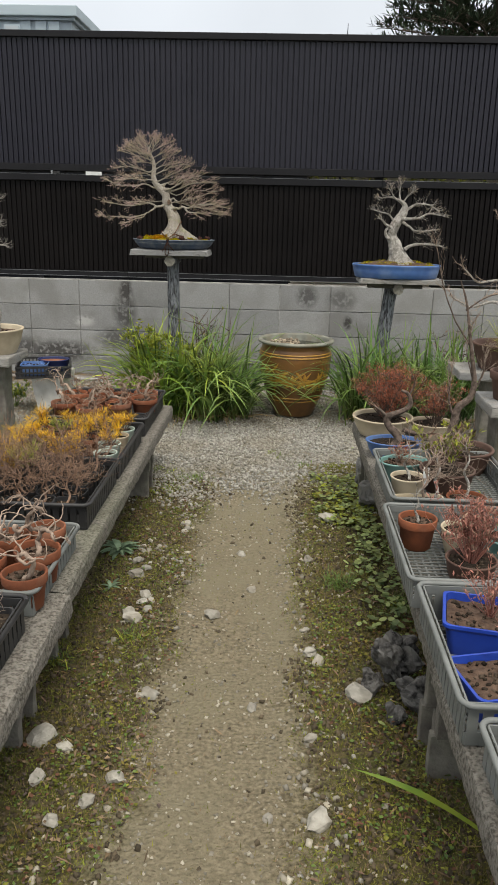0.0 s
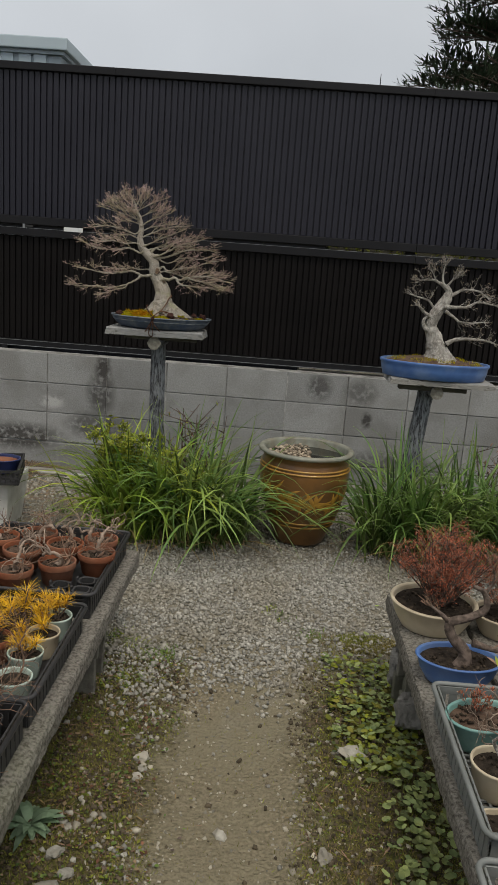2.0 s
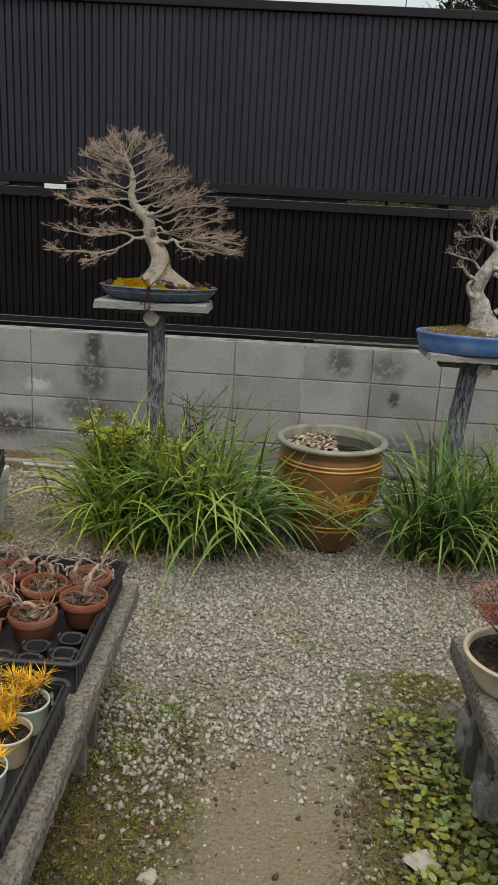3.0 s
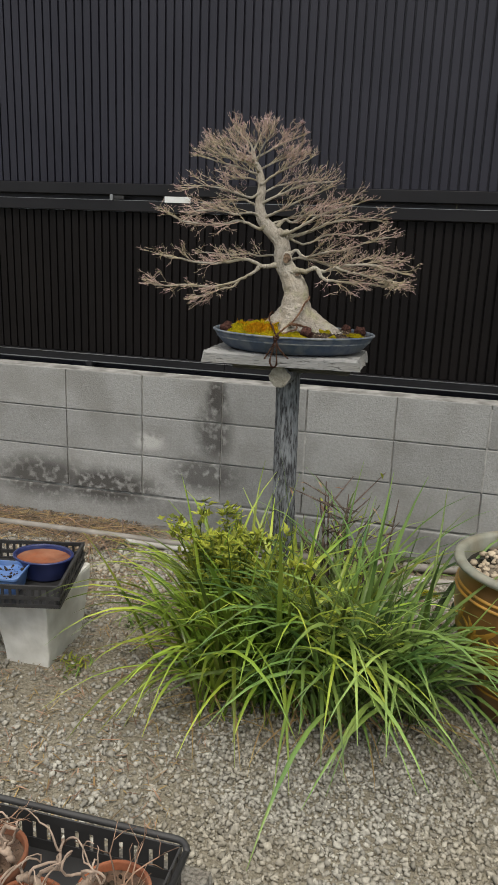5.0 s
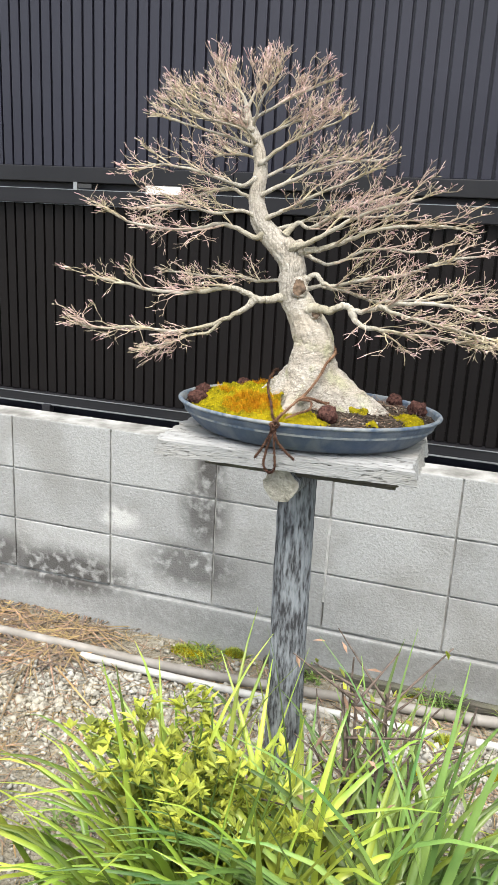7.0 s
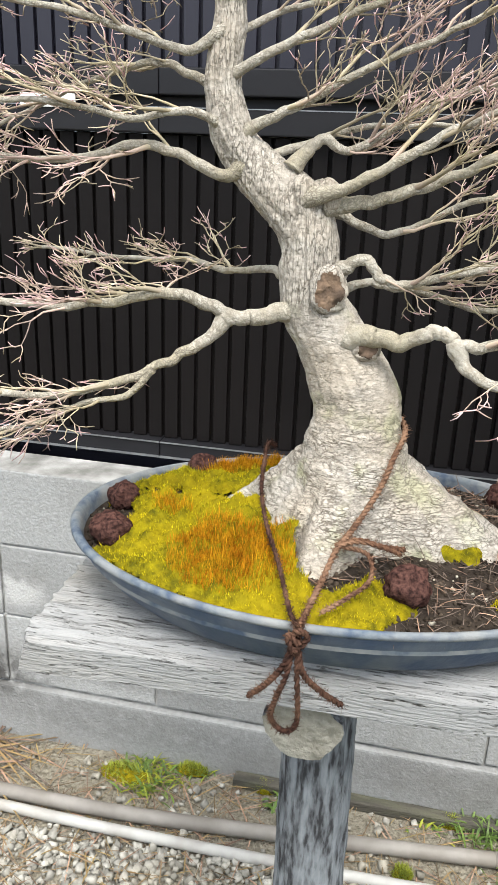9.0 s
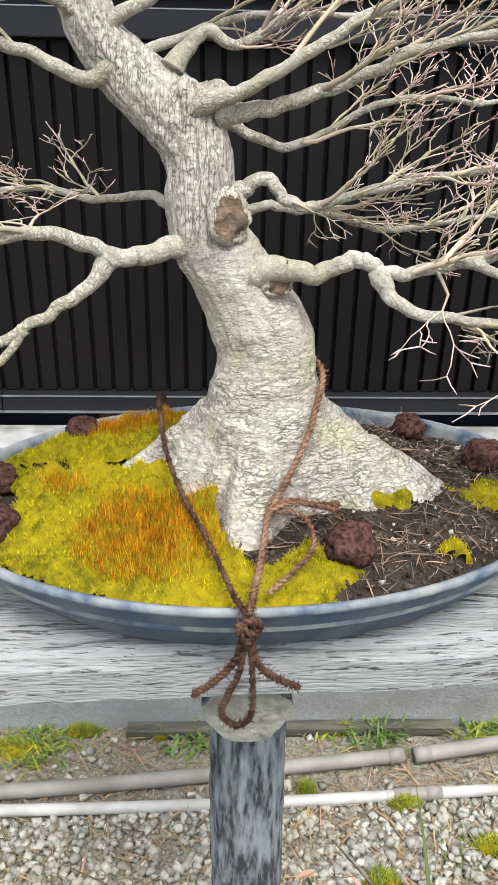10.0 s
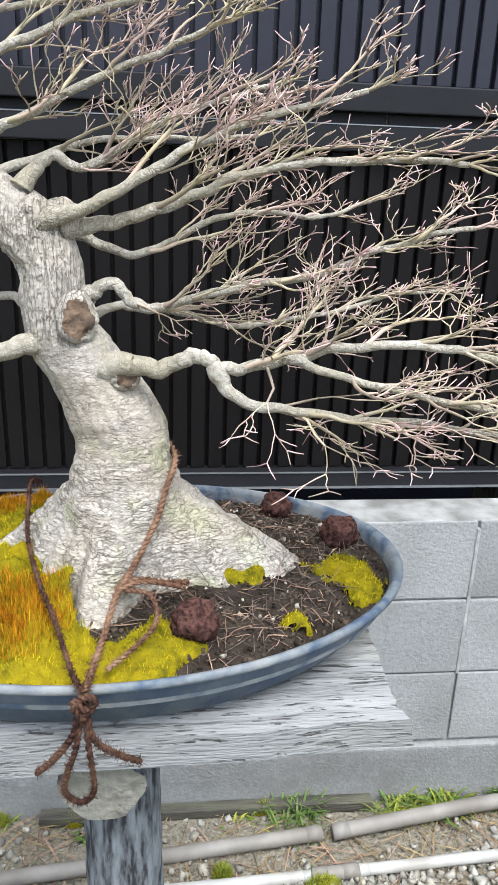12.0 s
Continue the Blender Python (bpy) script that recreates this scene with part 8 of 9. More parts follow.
def seedling(x, y, z, h, seed, mat, label, twigs=8, thick=0.006, curl=1.0, twig_mat=None, depth=1, spread=0.5, tl=0.35):
    """A young wired tree: a winding stem with a few twigs."""
    r = random.Random(seed)
    s = root("seedling_tree", (x, y, z), label, "young tree")
    d = Vector((r.uniform(-0.6, 0.6), r.uniform(-0.6, 0.6), 1)).normalized()
    p, pts = Vector((0, 0, -0.01)), []
    n = 14
    ph, w = r.uniform(0, 6.28), r.uniform(0.8, 1.5)
    for i in range(n):
        pts.append(p.copy())
        u = i / n
        turn = Vector((math.cos(ph + w * i * 0.9), math.sin(ph + w * i * 0.9), 0.55 - 0.35 * curl * (u > 0.3)))
        d = (d + turn * 0.55 * curl).normalized()
        if p.z < 0.01 and i > 2:
            d.z = abs(d.z)
        p = p + d * (h * 1.5 / n)
    tb = Tubes()
    tb.add(pts, [thick * (1 - 0.72 * i / (n - 1)) for i in range(n)], 7, 0)
    for _ in range(twigs):
        i = r.randint(n // 3, n - 1)
        wv = Vector((r.uniform(-1, 1) * spread, r.uniform(-1, 1) * spread, r.uniform(0.1, 1)))
        twig_fan(tb, pts[i], wv, h * tl * r.uniform(0.6, 1.1), thick * 0.33, depth, r, 0.8, 0.2, 1, 1, (1, 2))
    piece("stem", tb.mesh("stem", [mat, twig_mat or mat]), s)
    return s


def wired_seedling(x, y, z, h, seed, label):
    """A young tree wired into loops: a thick coiled stem and thin curling shoots."""
    r = random.Random(seed)
    s = root("seedling_tree", (x, y, z), label, "young tree")
    tb = Tubes()

    def coil(p, way, length, thick, turns, radius, n):
        pts, ph = [], r.uniform(0, 6.28)
        flat = Vector((r.uniform(-1, 1), r.uniform(-1, 1), 0)).normalized()
        for i in range(n):
            u = i / (n - 1)
            a = ph + turns * 6.283 * u
            k = radius * min(1.0, u * 3)
            q = p + way * length * u + flat * (math.cos(a) - math.cos(ph)) * k + Vector((0, 0, 1)) * abs(math.sin(a) - math.sin(ph)) * k * 0.8
            pts.append(q + noise.noise_vector(Vector((i * 0.5, seed, n))) * radius * 0.25)
        tb.add(pts, [thick * (1 - 0.7 * i / (n - 1)) for i in range(n)], 7, 0)
        return pts

    way = Vector((r.uniform(-0.7, 0.7), r.uniform(-0.7, 0.7), 0.75)).normalized()
    main = coil(Vector((0, 0, -0.01)), way, h, 0.0085, r.uniform(0.9, 1.6), r.uniform(0.018, 0.03), 34)
    for _ in range(4):
        p = r.choice(main[12:])
        w = Vector((r.uniform(-1, 1), r.uniform(-1, 1), r.uniform(-0.1, 0.7))).normalized()
        coil(p, w, h * r.uniform(0.5, 1.0), 0.0026, r.uniform(0.6, 1.5), r.uniform(0.012, 0.028), 22)
    piece("stem", tb.mesh("stem", [M_STEM]), s)
    return s


def needle_tuft(x, y, z, h, seed, mat, label, n=330):
    r = random.Random(seed)
    s = root("seedling_conifer", (x, y, z), label, "young conifer")
    tb, bl = Tubes(), Blades()
    tops = []
    for _ in range(4):
        q = Vector((r.uniform(-0.4, 0.4) * h, r.uniform(-0.4, 0.4) * h, h * r.uniform(0.45, 0.85)))
        tb.add([(0, 0, -0.01), q * 0.5 + Vector((0.01, 0, 0)), q], [0.003, 0.0025, 0.0015], 5)
        tops.append(q)
    piece("stem", tb.mesh("stem", [M_BROWNSTEM]), s)
    for _ in range(n):
        q = r.choice(tops)
        u = r.uniform(0.45, 1.0)
        bl.blade(q * u, (r.uniform(-1, 1), r.uniform(-1, 1), r.uniform(0.1, 1.2)), h * r.uniform(0.28, 0.5), 0.0019, 0.15, 2, 0)
    piece("needles", bl.mesh("needles", [mat]), s)


TZ = BENCH_Z + 0.008
# left bench, far tray with terracotta bowls
tray(-0.805, -0.335, 3.54, 4.105, 0.08, M_BLACKPL, "black plastic cell tray of terracotta bowls on the bench")
n_ = 0
rl = random.Random(77)
for x, y, r_ in ((-0.394, 3.954, 0.058), (-0.379, 3.823, 0.062), (-0.503, 3.883, 0.062), (-0.483, 3.722, 0.06), (-0.618, 3.964, 0.062), (-0.628, 3.812, 0.064), (-0.597, 3.641, 0.06), (-0.732, 3.903, 0.06), (-0.732, 3.712, 0.06)):
    x -= 0.015
    round_pot(x, y, TZ + 0.028, r_, 0.075, M_TERRA, "shallow terracotta bowl with dry brown soil", group="terracotta bowls")
    seedling(x + 0.02, y - 0.02, TZ + 0.028 + 0.06, rl.uniform(0.08, 0.12), 1700 + n_, M_DRYTWIG, "wired seedling with sprawling brown stem in a bowl", 10, 0.0055, 1.7, M_DRYTWIG, 1, 1.8, 0.6)
    wired_seedling(x, y, TZ + 0.028 + 0.063, rl.uniform(0.07, 0.12), 700 + n_, "wired seedling with winding pale stem in a bowl")
    n_ += 1
def cell_cup(x, y):
    """One open cell of a moulded tray: a square tapering cup between four pillars."""
    c = root("tray_cell", (x, y, TZ), "empty black moulded plastic tray cell", "plastic cell", "tray cells")
    prof = ((0.020, 0.0), (0.023, 0.05), (0.029, 0.058), (0.029, 0.061), (0.022, 0.060), (0.017, 0.004))
    v, f = [], []
    for a, z in prof:
        for k in range(16):
            an = 2 * math.pi * (k + 0.5) / 16
            q = a / max(abs(math.cos(an)), abs(math.sin(an))) * (0.93 if k % 4 in (1, 2) else 1.0)
            v.append((min(q, a * 1.25) * math.cos(an), min(q, a * 1.25) * math.sin(an), z))
    for i in range(len(prof) - 1):
        for k in range(16):
            a, b = i * 16 + k, i * 16 + (k + 1) % 16
            f.append((a, b, b + 16, a + 16))
    piece("cup", mesh_from("cup", v, f, M_BLACKPL), c)
    for sx in (-1, 1):
        bm = box_bm(sx * 0.031 - 0.004, sx * 0.031 + 0.004, -0.012, 0.012, 0.0, 0.07, 0.003)
        for q in bm.verts:
            if q.co.z > 0.03:
                q.co.y *= 0.6
        part("pillar", bm, M_BLACKPL, c)


for x, y in ((-0.384, 3.681), (-0.384, 3.611), (-0.457, 3.636), (-0.457, 3.575), (-0.529, 3.58), (-0.379, 3.565)):
    cell_cup(x - 0.005, y)

# tray of small pots with yellow seedling conifers
tray(-0.805, -0.335, 2.975, 3.479, 0.08, M_BLACKPL, "black plastic tray of small glazed pots on the bench")
for k, (x, y, m, c) in enumerate(((-0.394, 3.409, M_PALEGREEN, 0), (-0.399, 3.308, M_CREAM, 1), (-0.41, 3.197, M_PALEGREEN, 1), (-0.399, 3.076, M_PALEGREEN, 2), (-0.503, 3.379, M_DARKPOT, 0), (-0.514, 3.258, M_TERRA, 0), (-0.524, 3.126, M_DARKPOT, 0), (-0.618, 3.399, M_TERRA, 0),
                                  (-0.628, 3.278, M_TERRA, 0), (-0.639, 3.147, M_DARKPOT, 0), (-0.732, 3.379, M_TERRA, 0), (-0.732, 3.237, M_DARKPOT, 0), (-0.743, 3.096, M_TERRA, 0), (-0.514, 3.025, M_DARKPOT, 2))):
    x -= 0.015
    round_pot(x, y, TZ, 0.046, 0.07, m, "small round pot holding a seedling", m == M_TERRA, M_SOIL, group="small pots")
    if c == 2:
        seedling(x, y, TZ + 0.058, 0.12, 740 + k, M_DRYTWIG, "twiggy bare seedling in a small pot", 10, 0.003, 0.5, M_DRYTWIG, 2)
    else:
        needle_tuft(x, y, TZ + 0.058, rl.uniform(0.085, 0.125), 760 + k, M_YELLOW if k != 8 else M_LIME, "seedling conifer with golden yellow needles")

# crowded tray of bare brown seedlings
tray(-0.826, -0.335, 2.501, 2.96, 0.085, M_BLACKPL, "black plastic tray crowded with bare seedlings")
k = 0
for i in range(5):
    for j in range(5):
        x, y = -0.42 - 0.085 * i + rl.uniform(-0.01, 0.01), 2.561 + 0.084 * j + rl.uniform(-0.01, 0.01)
        square_pot(x, y, TZ, 0.036, 0.036, 0.07, M_BLACKPL, "small square black plastic pot", rl.uniform(-8, 8), M_SOIL)
        seedling(x, y, TZ + 0.058, rl.uniform(0.075, 0.13), 800 + k, M_DRYTWIG, "bare brown twiggy seedling in a black pot", 17, 0.0045, 0.8, M_DRYTWIG, 2, 1.8, 0.6)
        k += 1
for k, (x, y) in enumerate(((-0.722, 2.692), (-0.774, 2.874), (-0.701, 2.551), (-0.805, 2.592), (-0.659, 2.904), (-0.597, 2.773), (-0.555, 2.925), (-0.784, 2.753), (-0.68, 2.814), (-0.493, 2.945))):
    needle_tuft(x, y, TZ + 0.06, 0.13, 860 + k, M_YELLOW if k % 5 else M_LIME, "seedling conifer with yellow needles among twigs", 220)

# tray of terracotta pots with winding stems
tray(-0.805, -0.335, 1.966, 2.39, 0.07, M_GREYPL, "grey plastic tray of terracotta pots on the bench")
for k, (x, y, r_) in enumerate(((-0.373, 2.158, 0.060), (-0.363, 2.021, 0.056), (-0.47, 2.238, 0.052), (-0.389, 2.304, 0.05), (-0.493, 2.097, 0.056), (-0.587, 2.208, 0.056), (-0.607, 2.057, 0.056), (-0.701, 2.168, 0.056))):
    x -= 0.015
    round_pot(x, y, TZ, r_, 0.095, M_TERRA, "terracotta flower pot with dry soil", group="terracotta pots")
    wired_seedling(x, y, TZ + 0.08, rl.uniform(0.08, 0.13), 880 + k, "wired seedling with looping pale stem in a pot")
tray(-0.805, -0.335, 1.411, 1.926, 0.085, M_BLACKPL, "dark plastic tray with damp soil and pots")
for k, (x, y) in enumerate(((-0.389, 1.825), (-0.399, 1.683), (-0.524, 1.805), (-0.535, 1.663), (-0.67, 1.815))):
    x -= 0.015
    square_pot(x, y, TZ, 0.055, 0.055, 0.075, M_BLACKPL, "square black plastic pot of dark soil", 4, M_SOIL)
    seedling(x, y, TZ + 0.06, 0.09, 900 + k, M_STEM, "small bare seedling in a black pot", 7, 0.004, 0.9, M_STEM, 1, 0.9)

# ---- right bench ----
round_pot(0.722, 3.722, BENCH_Z + 0.003, 0.138, 0.085, M_CREAM, "cream glazed shallow bonsai bowl at the bench end", False, M_SOIL)
shrub("rust_shrub", (0.742, 3.722, BENCH_Z + 0.07), 0.21, 15000, 0.0085, 0.0032, [M_RUST, M_RUST, M_RUST, M_DRYTWIG], "dense rust-red dwarf shrub in a cream bowl", 51, 80, "shrub", M_BROWNSTEM, 0.3, (0.93, 0.9, 0.92))
round_pot(0.945, 3.70, BENCH_Z + 0.003, 0.10, 0.07, M_CREAM, "pale shallow bonsai bowl beside the shrub", False, M_SOIL)
shrub("rust_shrub", (0.955, 3.71, BENCH_Z + 0.06), 0.15, 4500, 0.0085, 0.0032, [M_RUST, M_DRYTWIG], "rust-red twiggy shrub in a pale bowl", 52, 30, "shrub", M_BROWNSTEM, 0.3)
round_pot(0.728, 3.385, BENCH_Z + 0.003, 0.108, 0.07, M_BLUE, "oval blue glazed bonsai pot on the bench", False, M_SOIL, 1.1, 0.78)


def gnarled(x, y, z, ctrl, radii, label, seed, limbs, mats, roots=((0.3, 0.02, 0.5), (3.4, 0.02, 0.5))):
    t_ = root("bonsai_tree", (x, y, z), label, "bonsai tree")
    me, _, _ = trunk_mesh("trunk", ctrl, radii, roots, seed, mats[0], 0.05, 22, 7, 0.14)
    piece("trunk", me, t_)
    for k, (c, r0, n, sl) in enumerate(limbs):
        limb(t_, [Vector(q) for q in c], r0, r0 * 0.35, seed * 10 + k, n, sl, 2, mats=[mats[0], mats[1], mats[1]])
    return t_


gnarled(0.739, 3.375, BENCH_Z + 0.06, [(0, 0, -0.01), (0.0, 0, 0.03), (-0.04, 0, 0.075), (-0.05, 0, 0.115), (0.0, 0, 0.135), (0.04, 0, 0.165), (0.03, 0, 0.21), (0.0, 0, 0.225)], [0.022, 0.017, 0.014, 0.0125, 0.011, 0.0095, 0.007, 0.005],
        "twisting brown-barked bonsai trunk in a blue pot", 53, [([(-0.05, 0, 0.115), (-0.09, -0.01, 0.15), (-0.11, 0, 0.16)], 0.009, 4, 0.03), ([(0.02, 0, 0.06), (0.08, 0, 0.045), (0.13, -0.01, 0.05)], 0.012, 5, 0.04), ([(0.03, 0, 0.2), (0.05, 0, 0.25), (0.04, 0, 0.29)], 0.005, 5, 0.04)], [M_BROWNSTEM, M_DRYTWIG])
tray(0.62, 1.067, 2.672, 3.212, 0.08, M_GREYPL, "grey plastic tray holding mixed bonsai pots", True)
round_pot(0.719, 3.086, TZ, 0.095, 0.075, M_TEAL, "oval teal glazed bonsai pot in a tray", False, M_SOILBROWN, 1.0, 0.75, rz=20)
shrub("rust_shrub", (0.698, 3.106, TZ + 0.06), 0.055, 400, 0.01, 0.004, [M_RUST, M_DRYTWIG], "little brown cushion plant in a teal pot", 54, 14, "shrub")
round_pot(0.708, 2.904, TZ, 0.062, 0.075, M_CREAM, "small whitish round pot in a tray", False, M_SOIL)
square_pot(0.724, 2.743, TZ, 0.085, 0.05, 0.05, M_CREAM, "low cream rectangular pot with rounded corners", 6, M_SOIL)
tg = part("plant_tag", box_bm(0.755, 0.776, 2.88, 2.883, TZ + 0.05, TZ + 0.115, 0.001), M_LABEL, None)
tagged(tg, "blank white plastic plant tag stuck in a pot", "plant tag")
round_pot(0.859, 2.975, TZ, 0.10, 0.085, M_DARKPOT, "wide dark clay pot under a lime green bush", False, M_SOIL)
shrub("lime_bush", (0.859, 2.995, TZ + 0.07), 0.14, 420, 0.026, 0.013, [M_LIME, M_MUGWORT, M_DRYTWIG], "sparse bush with lime green leaves in a dark pot", 55, 18, "shrub", M_BROWNSTEM)
round_pot(0.88, 2.753, TZ, 0.066, 0.06, M_TERRA, "shallow terracotta bowl in the tray", True)
for k, (x, y, h) in enumerate(((0.708, 2.904, 0.13), (0.734, 2.743, 0.13), (0.88, 2.753, 0.16), (0.797, 2.834, 0.14), (0.776, 2.763, 0.12))):
    seedling(x, y, TZ + 0.055, h, 920 + k, M_STEM if k % 2 else M_BARK2, "pale bare young bonsai in a small pot", 12, 0.006, 0.9, M_STEM, 2, 0.9, 0.45)
round_pot(0.963, 3.217, BENCH_Z + 0.003, 0.125, 0.10, M_DARKPOT, "large dark brown clay pot with a bare tree", False, M_SOIL)
gnarled(0.921, 3.197, BENCH_Z + 0.085, [(0, 0, -0.01), (-0.01, 0, 0.06), (0.0, 0, 0.13), (0.01, 0, 0.18), (0.05, 0, 0.22), (0.06, 0, 0.28), (0.045, 0, 0.36), (0.025, 0, 0.46), (0.0, 0, 0.58), (-0.03, 0, 0.66)],
        [0.021, 0.018, 0.016, 0.014, 0.012, 0.010, 0.008, 0.006, 0.004, 0.002], "tall thin bare tree with ragged upright branches", 56,
        [([(0.0, 0, 0.13), (-0.03, 0, 0.22), (-0.03, 0, 0.33)], 0.006, 8, 0.05), ([(0.05, 0, 0.22), (0.09, 0.02, 0.30), (0.10, 0.02, 0.38)], 0.006, 8, 0.05), ([(0.03, 0, 0.42), (-0.04, 0, 0.52), (-0.09, 0, 0.64), (-0.13, 0, 0.78)], 0.004, 5, 0.06),
         ([(0.0, 0, 0.55), (0.07, 0, 0.60), (0.15, 0, 0.62)], 0.004, 6, 0.06), ([(0.05, 0, 0.30), (0.02, 0, 0.40), (0.03, 0, 0.50)], 0.003, 8, 0.05)], [M_BROWNSTEM, M_STEM])
tray(0.583, 1.067, 2.087, 2.607, 0.085, M_GREYPL, "grey slotted plastic tray with a lattice floor", True)
round_pot(0.667, 2.47, TZ, 0.057, 0.095, M_TERRA, "orange terracotta flower pot in a grey tray", True)
seedling(0.667, 2.47, TZ + 0.08, 0.08, 940, M_BARK2, "stub of a pale bare seedling in a terracotta pot", 6, 0.005, 0.8, M_BARK2, 1, 0.9)
round_pot(0.791, 2.44, TZ, 0.06, 0.08, M_CREAM, "small cream pot in a grey tray", False, M_SOIL)
round_pot(0.921, 2.39, TZ, 0.08, 0.08, M_TEAL, "round green glazed pot in a grey tray", False, M_SOIL)
round_pot(0.963, 2.208, TZ, 0.085, 0.075, M_CREAM, "pale glazed bowl in a grey tray", False, M_SOIL)
shrub("lime_bush", (0.921, 2.4, TZ + 0.06), 0.10, 160, 0.016, 0.007, [M_LIME, M_DRYTWIG], "twiggy greenish bush in a green pot", 57, 18, "shrub", M_DRYTWIG)
round_pot(0.776, 2.249, TZ, 0.07, 0.07, M_DARKPOT, "dark clay pot under a rosy bush", False, M_SOIL)
shrub("rose_bush", (0.776, 2.249, TZ + 0.055), 0.15, 1300, 0.016, 0.006, [M_ROSE, M_ROSE, M_DRYTWIG], "rosy brown feathery dwarf bush in the tray", 58, 40, "shrub", M_ROSE, 0.5)
tray(0.594, 1.067, 1.562, 2.052, 0.095, M_GREYPL, "grey-green slotted tray of blue pots", True)
square_pot(0.739, 1.926, TZ, 0.105, 0.085, 0.085, M_BLUEPLASTIC, "bright blue rectangular plastic pot with soil", -12)
square_pot(0.713, 1.704, TZ, 0.095, 0.08, 0.07, M_BLUEPLASTIC, "blue shallow rectangular pot with a stump", 14)
square_pot(0.942, 1.865, TZ, 0.09, 0.08, 0.08, M_BLUEPLASTIC, "blue rectangular plastic pot at the tray back", -8)
shrub("rose_bush", (0.745, 1.936, TZ + 0.07), 0.10, 260, 0.012, 0.005, [M_ROSE, M_DRYTWIG], "sparse rosy seedlings in a blue pot", 59, 22, "shrub", M_ROSE, 0.5)
for k, (x, y, h) in enumerate(((0.713, 1.714, 0.13), (0.755, 1.683, 0.12), (0.942, 1.865, 0.16), (0.859, 1.744, 0.18))):
    seedling(x, y, TZ + 0.06, h, 950 + k, M_BARK2 if k < 2 else M_BROWNSTEM, "pale forked seedling in a blue pot", 8, 0.007, 0.6, M_ROSE, 1, 0.9)
needle_tuft(0.776, 1.623, TZ + 0.05, 0.10, 961, M_YELLOW, "yellow needled seedling at the tray edge", 120)
tray(0.62, 1.067, 1.058, 1.537, 0.085, M_GREYPL, "grey slotted plastic tray near the bench end", True)
round_pot(0.734, 1.411, TZ, 0.08, 0.08, M_TERRA, "terracotta pot in a grey tray", True)

# ---- beyond the benches ----
def tall_stand(x, y, h, w, label):
    s = root("plant_stand", (x, y, 0), label, "plant stand")
    part("pedestal", box_bm(-0.07, 0.07, -0.07, 0.07, -0.02, h - 0.05, 0.012, 0.01, 5), M_CINDER, s, "rough concrete pedestal")
    part("top_slab", box_bm(-w, w, -0.16, 0.16, h - 0.05, h, 0.01, 0.006, 5), M_SLABWOOD, s, "worn board top")
    return s


tall_stand(-1.335, 4.43, 0.535, 0.14, "rough pedestal carrying a cream pot")
round_pot(-1.335, 4.43, 0.537, 0.17, 0.135, M_CREAM, "large cream glazed pot with wide lip", False, M_SOILBROWN)
gnarled(-1.335, 4.43, 0.65, [(0, 0, -0.02), (0.02, 0, 0.14), (-0.03, 0, 0.30), (0.01, 0, 0.48), (-0.01, 0, 0.62), (0.0, 0, 0.74)], [0.040, 0.034, 0.026, 0.018, 0.011, 0.006], "bare pale bonsai in a cream pot", 81,
        [([(0.0, 0, 0.42), (0.05, 0, 0.46), (0.10, 0, 0.46)], 0.010, 6, 0.04), ([(0, 0, 0.52), (0.05, 0, 0.57), (0.08, 0, 0.575)], 0.009, 6, 0.04), ([(0, 0, 0.60), (0.05, 0, 0.66), (0.085, 0, 0.69)], 0.008, 6, 0.04)], [M_BARK2, M_BARK2])
post = root("stake_post", (-1.16, 3.87, 0), "pale weathered stake standing on the gravel", "stake")
log_shape(((0, 0, -0.05), (0.0, 0, 0.36)), (0.03, 0.028), M_SLABWOOD, "shaft", post, "", 33)
bm = box_bm(-1.355, -1.145, 5.07, 5.40, -0.01, 0.267, 0.012, 0.004, 5)
for q in bm.verts:
    k = 0.74 + 0.26 * (q.co.z / 0.267)
    q.co.x, q.co.y = -1.25 + (q.co.x + 1.25) * k, 5.235 + (q.co.y - 5.235) * k
part("foam_block", bm, M_WHITEPL, None)
tagged(bpy.data.objects["foam_block"], "dirty white tapering foam block carrying a basket", "foam block")


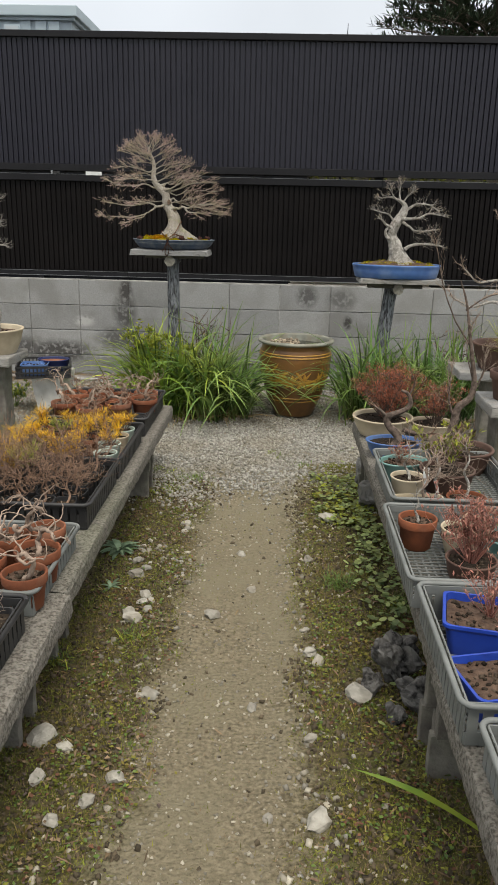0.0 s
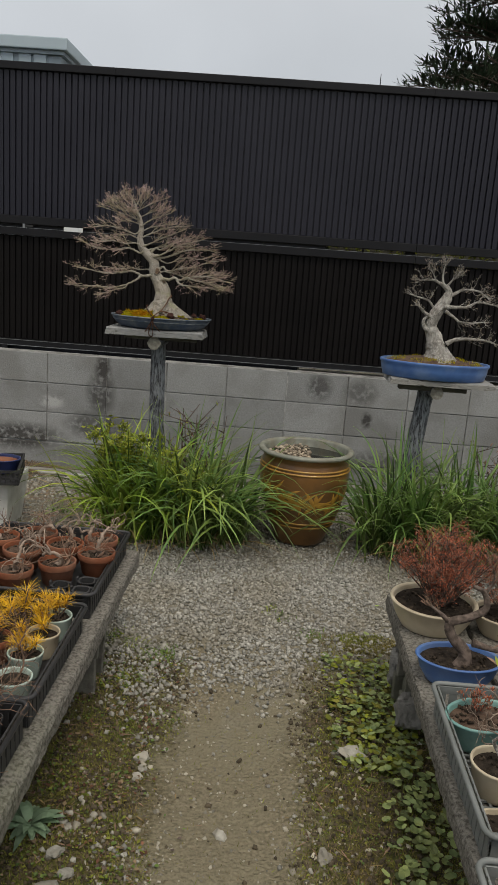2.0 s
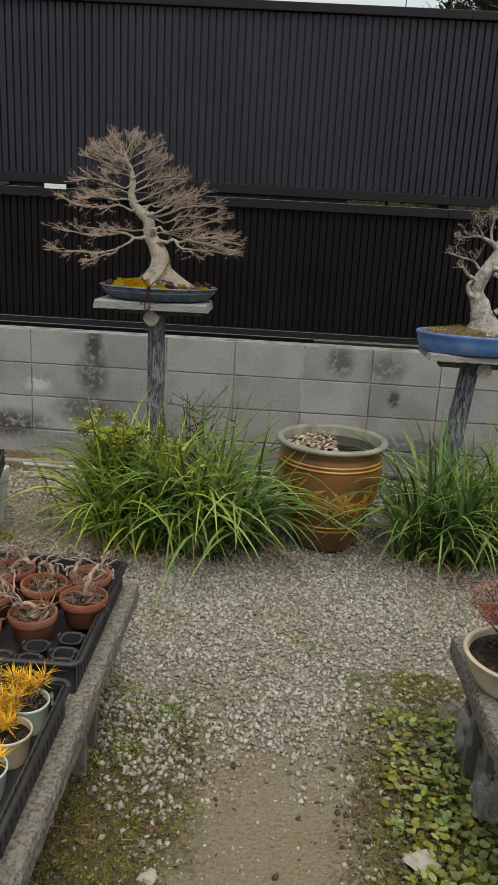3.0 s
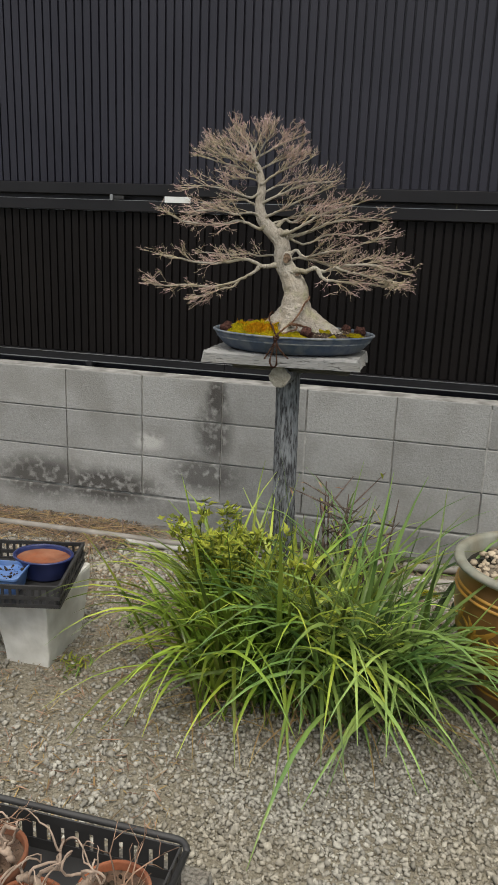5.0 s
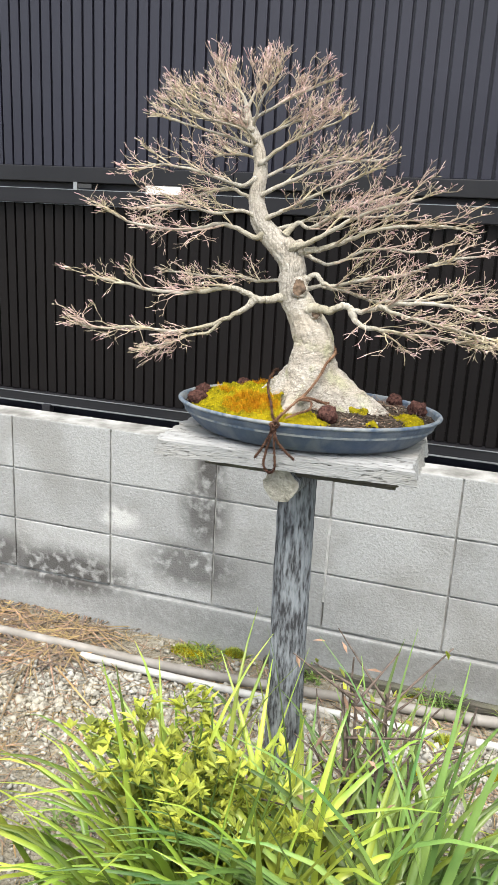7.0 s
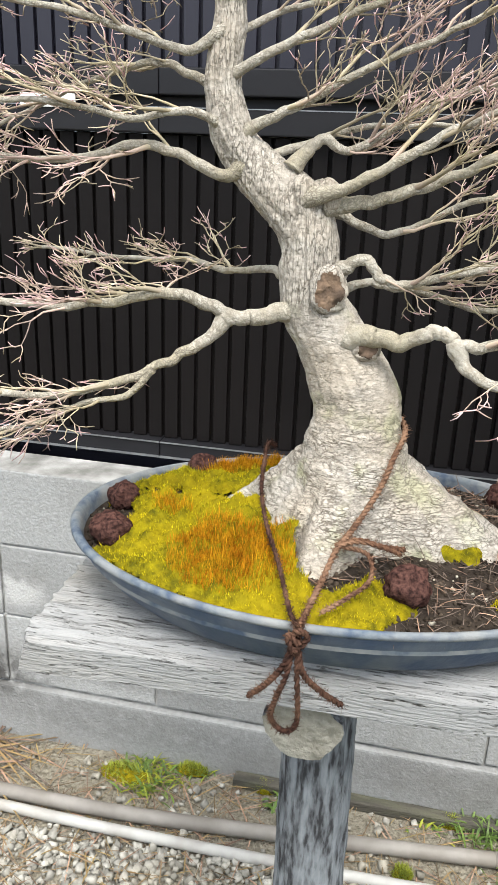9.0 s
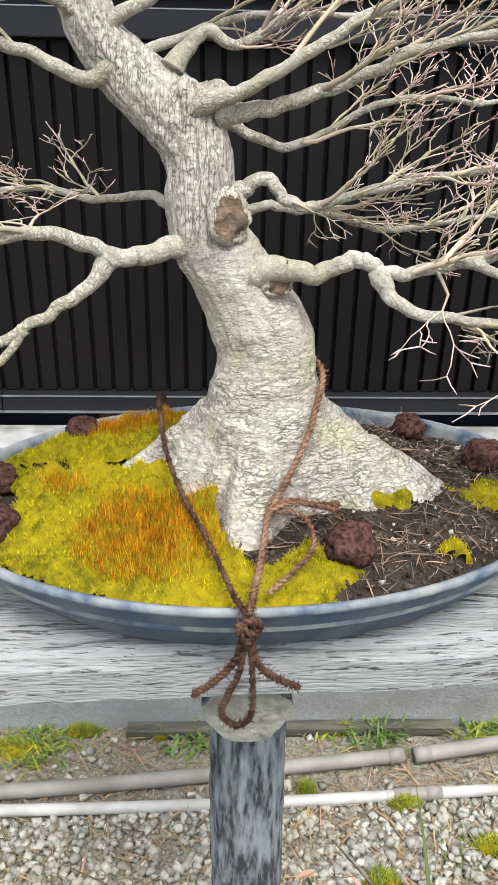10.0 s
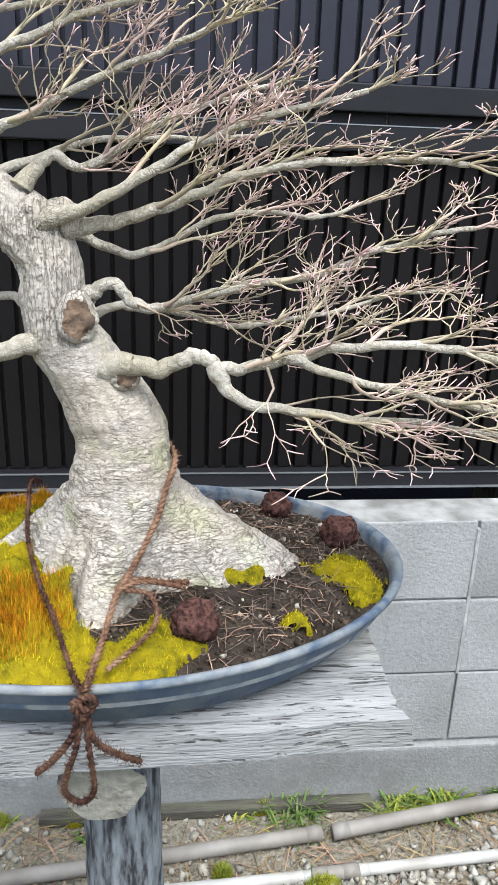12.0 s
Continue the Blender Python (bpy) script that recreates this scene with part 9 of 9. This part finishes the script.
def basket(x0, x1, y0, y1, z, h):
    b = root("plastic_basket", ((x0 + x1) / 2, (y0 + y1) / 2, z), "black slotted plastic basket on a white block", "basket", rz=14)
    a, c = (x1 - x0) / 2, (y1 - y0) / 2
    for s in (-1, 1):
        bm = bmesh.new()
        for k in range(18):
            bmesh.ops.create_cube(bm, size=1, matrix=Matrix.Translation((s * a, -c + 2 * c * (k + 0.5) / 18, h * 0.55)) @ Matrix.Diagonal((0.005, 0.008, h * 0.8, 1)))
        for zz in (0.006, h * 0.45, h - 0.006):
            bmesh.ops.create_cube(bm, size=1, matrix=Matrix.Translation((s * a, 0, zz)) @ Matrix.Diagonal((0.009, 2 * c, 0.012, 1)))
        part("side_wall", bm, M_BLACKPL, b)
        bm = bmesh.new()
        for k in range(14):
            bmesh.ops.create_cube(bm, size=1, matrix=Matrix.Translation((-a + 2 * a * (k + 0.5) / 14, s * c, h * 0.55)) @ Matrix.Diagonal((0.008, 0.005, h * 0.8, 1)))
        for zz in (0.006, h * 0.45, h - 0.006):
            bmesh.ops.create_cube(bm, size=1, matrix=Matrix.Translation((0, s * c, zz)) @ Matrix.Diagonal((2 * a + 0.009, 0.009, 0.012, 1)))
        part("end_wall", bm, M_BLACKPL, b)
    bm = bmesh.new()
    bmesh.ops.create_cube(bm, size=1, matrix=Matrix.Translation((0, 0, 0.003)) @ Matrix.Diagonal((2 * a, 2 * c, 0.005, 1)))
    part("base", bm, M_BLACKPL, b)


basket(-1.455, -1.125, 5.0, 5.35, 0.269, 0.075)
round_pot(-1.245, 5.235, 0.279, 0.105, 0.075, M_NAVY, "dark blue glazed bowl stored in the basket", False, M_TERRA, 1.0, 0.8)
square_pot(-1.325, 5.09, 0.279, 0.085, 0.07, 0.07, M_BLUE, "blue and white rectangular pot stored in the basket", 10, M_BLUE)
shrub("leafy_weed", (-1.55, 5.3, 0), 0.14, 260, 0.03, 0.016, [M_WEED, M_MUGWORT], "low green weed beside the foam block", 84, 14, "weed", M_WEED)

tall_stand(1.50, 4.75, 0.47, 0.24, "old board on a rough pedestal by the grass")
round_pot(1.54, 4.72, 0.472, 0.19, 0.15, M_DARKPOT, "wide brown clay pot with bark mulch", False, M_SOILBROWN)
gnarled(1.54, 4.72, 0.59, [(0, 0, -0.02), (0.05, 0, 0.12), (0.02, 0, 0.25), (0.06, 0, 0.38), (0.04, 0, 0.5)], [0.03, 0.026, 0.02, 0.014, 0.008], "spreading bare grey tree in a brown pot", 82,
        [([(0.02, 0, 0.2), (-0.1, 0, 0.26), (-0.22, 0, 0.23), (-0.33, 0, 0.28)], 0.012, 7, 0.06), ([(0.05, 0, 0.34), (-0.08, 0, 0.38), (-0.2, 0, 0.37), (-0.28, 0, 0.44)], 0.011, 7, 0.06),
         ([(0.04, 0, 0.48), (-0.04, 0, 0.58), (-0.12, 0, 0.70)], 0.008, 6, 0.06), ([(0.04, 0, 0.48), (0.1, 0, 0.6), (0.12, 0, 0.75)], 0.008, 6, 0.06)], [M_BARK2, M_STEM])
needle_tuft(1.29, 3.73, 0.64, 0.34, 85, M_LIME, "lime yellow needled conifer on a pedestal", 420)
round_pot(1.29, 3.73, 0.522, 0.10, 0.13, M_DARKPOT, "brown clay pot of a lime conifer", True, M_SOIL)
tall_stand(1.29, 3.73, 0.52, 0.12, "rough concrete pedestal carrying a pot")
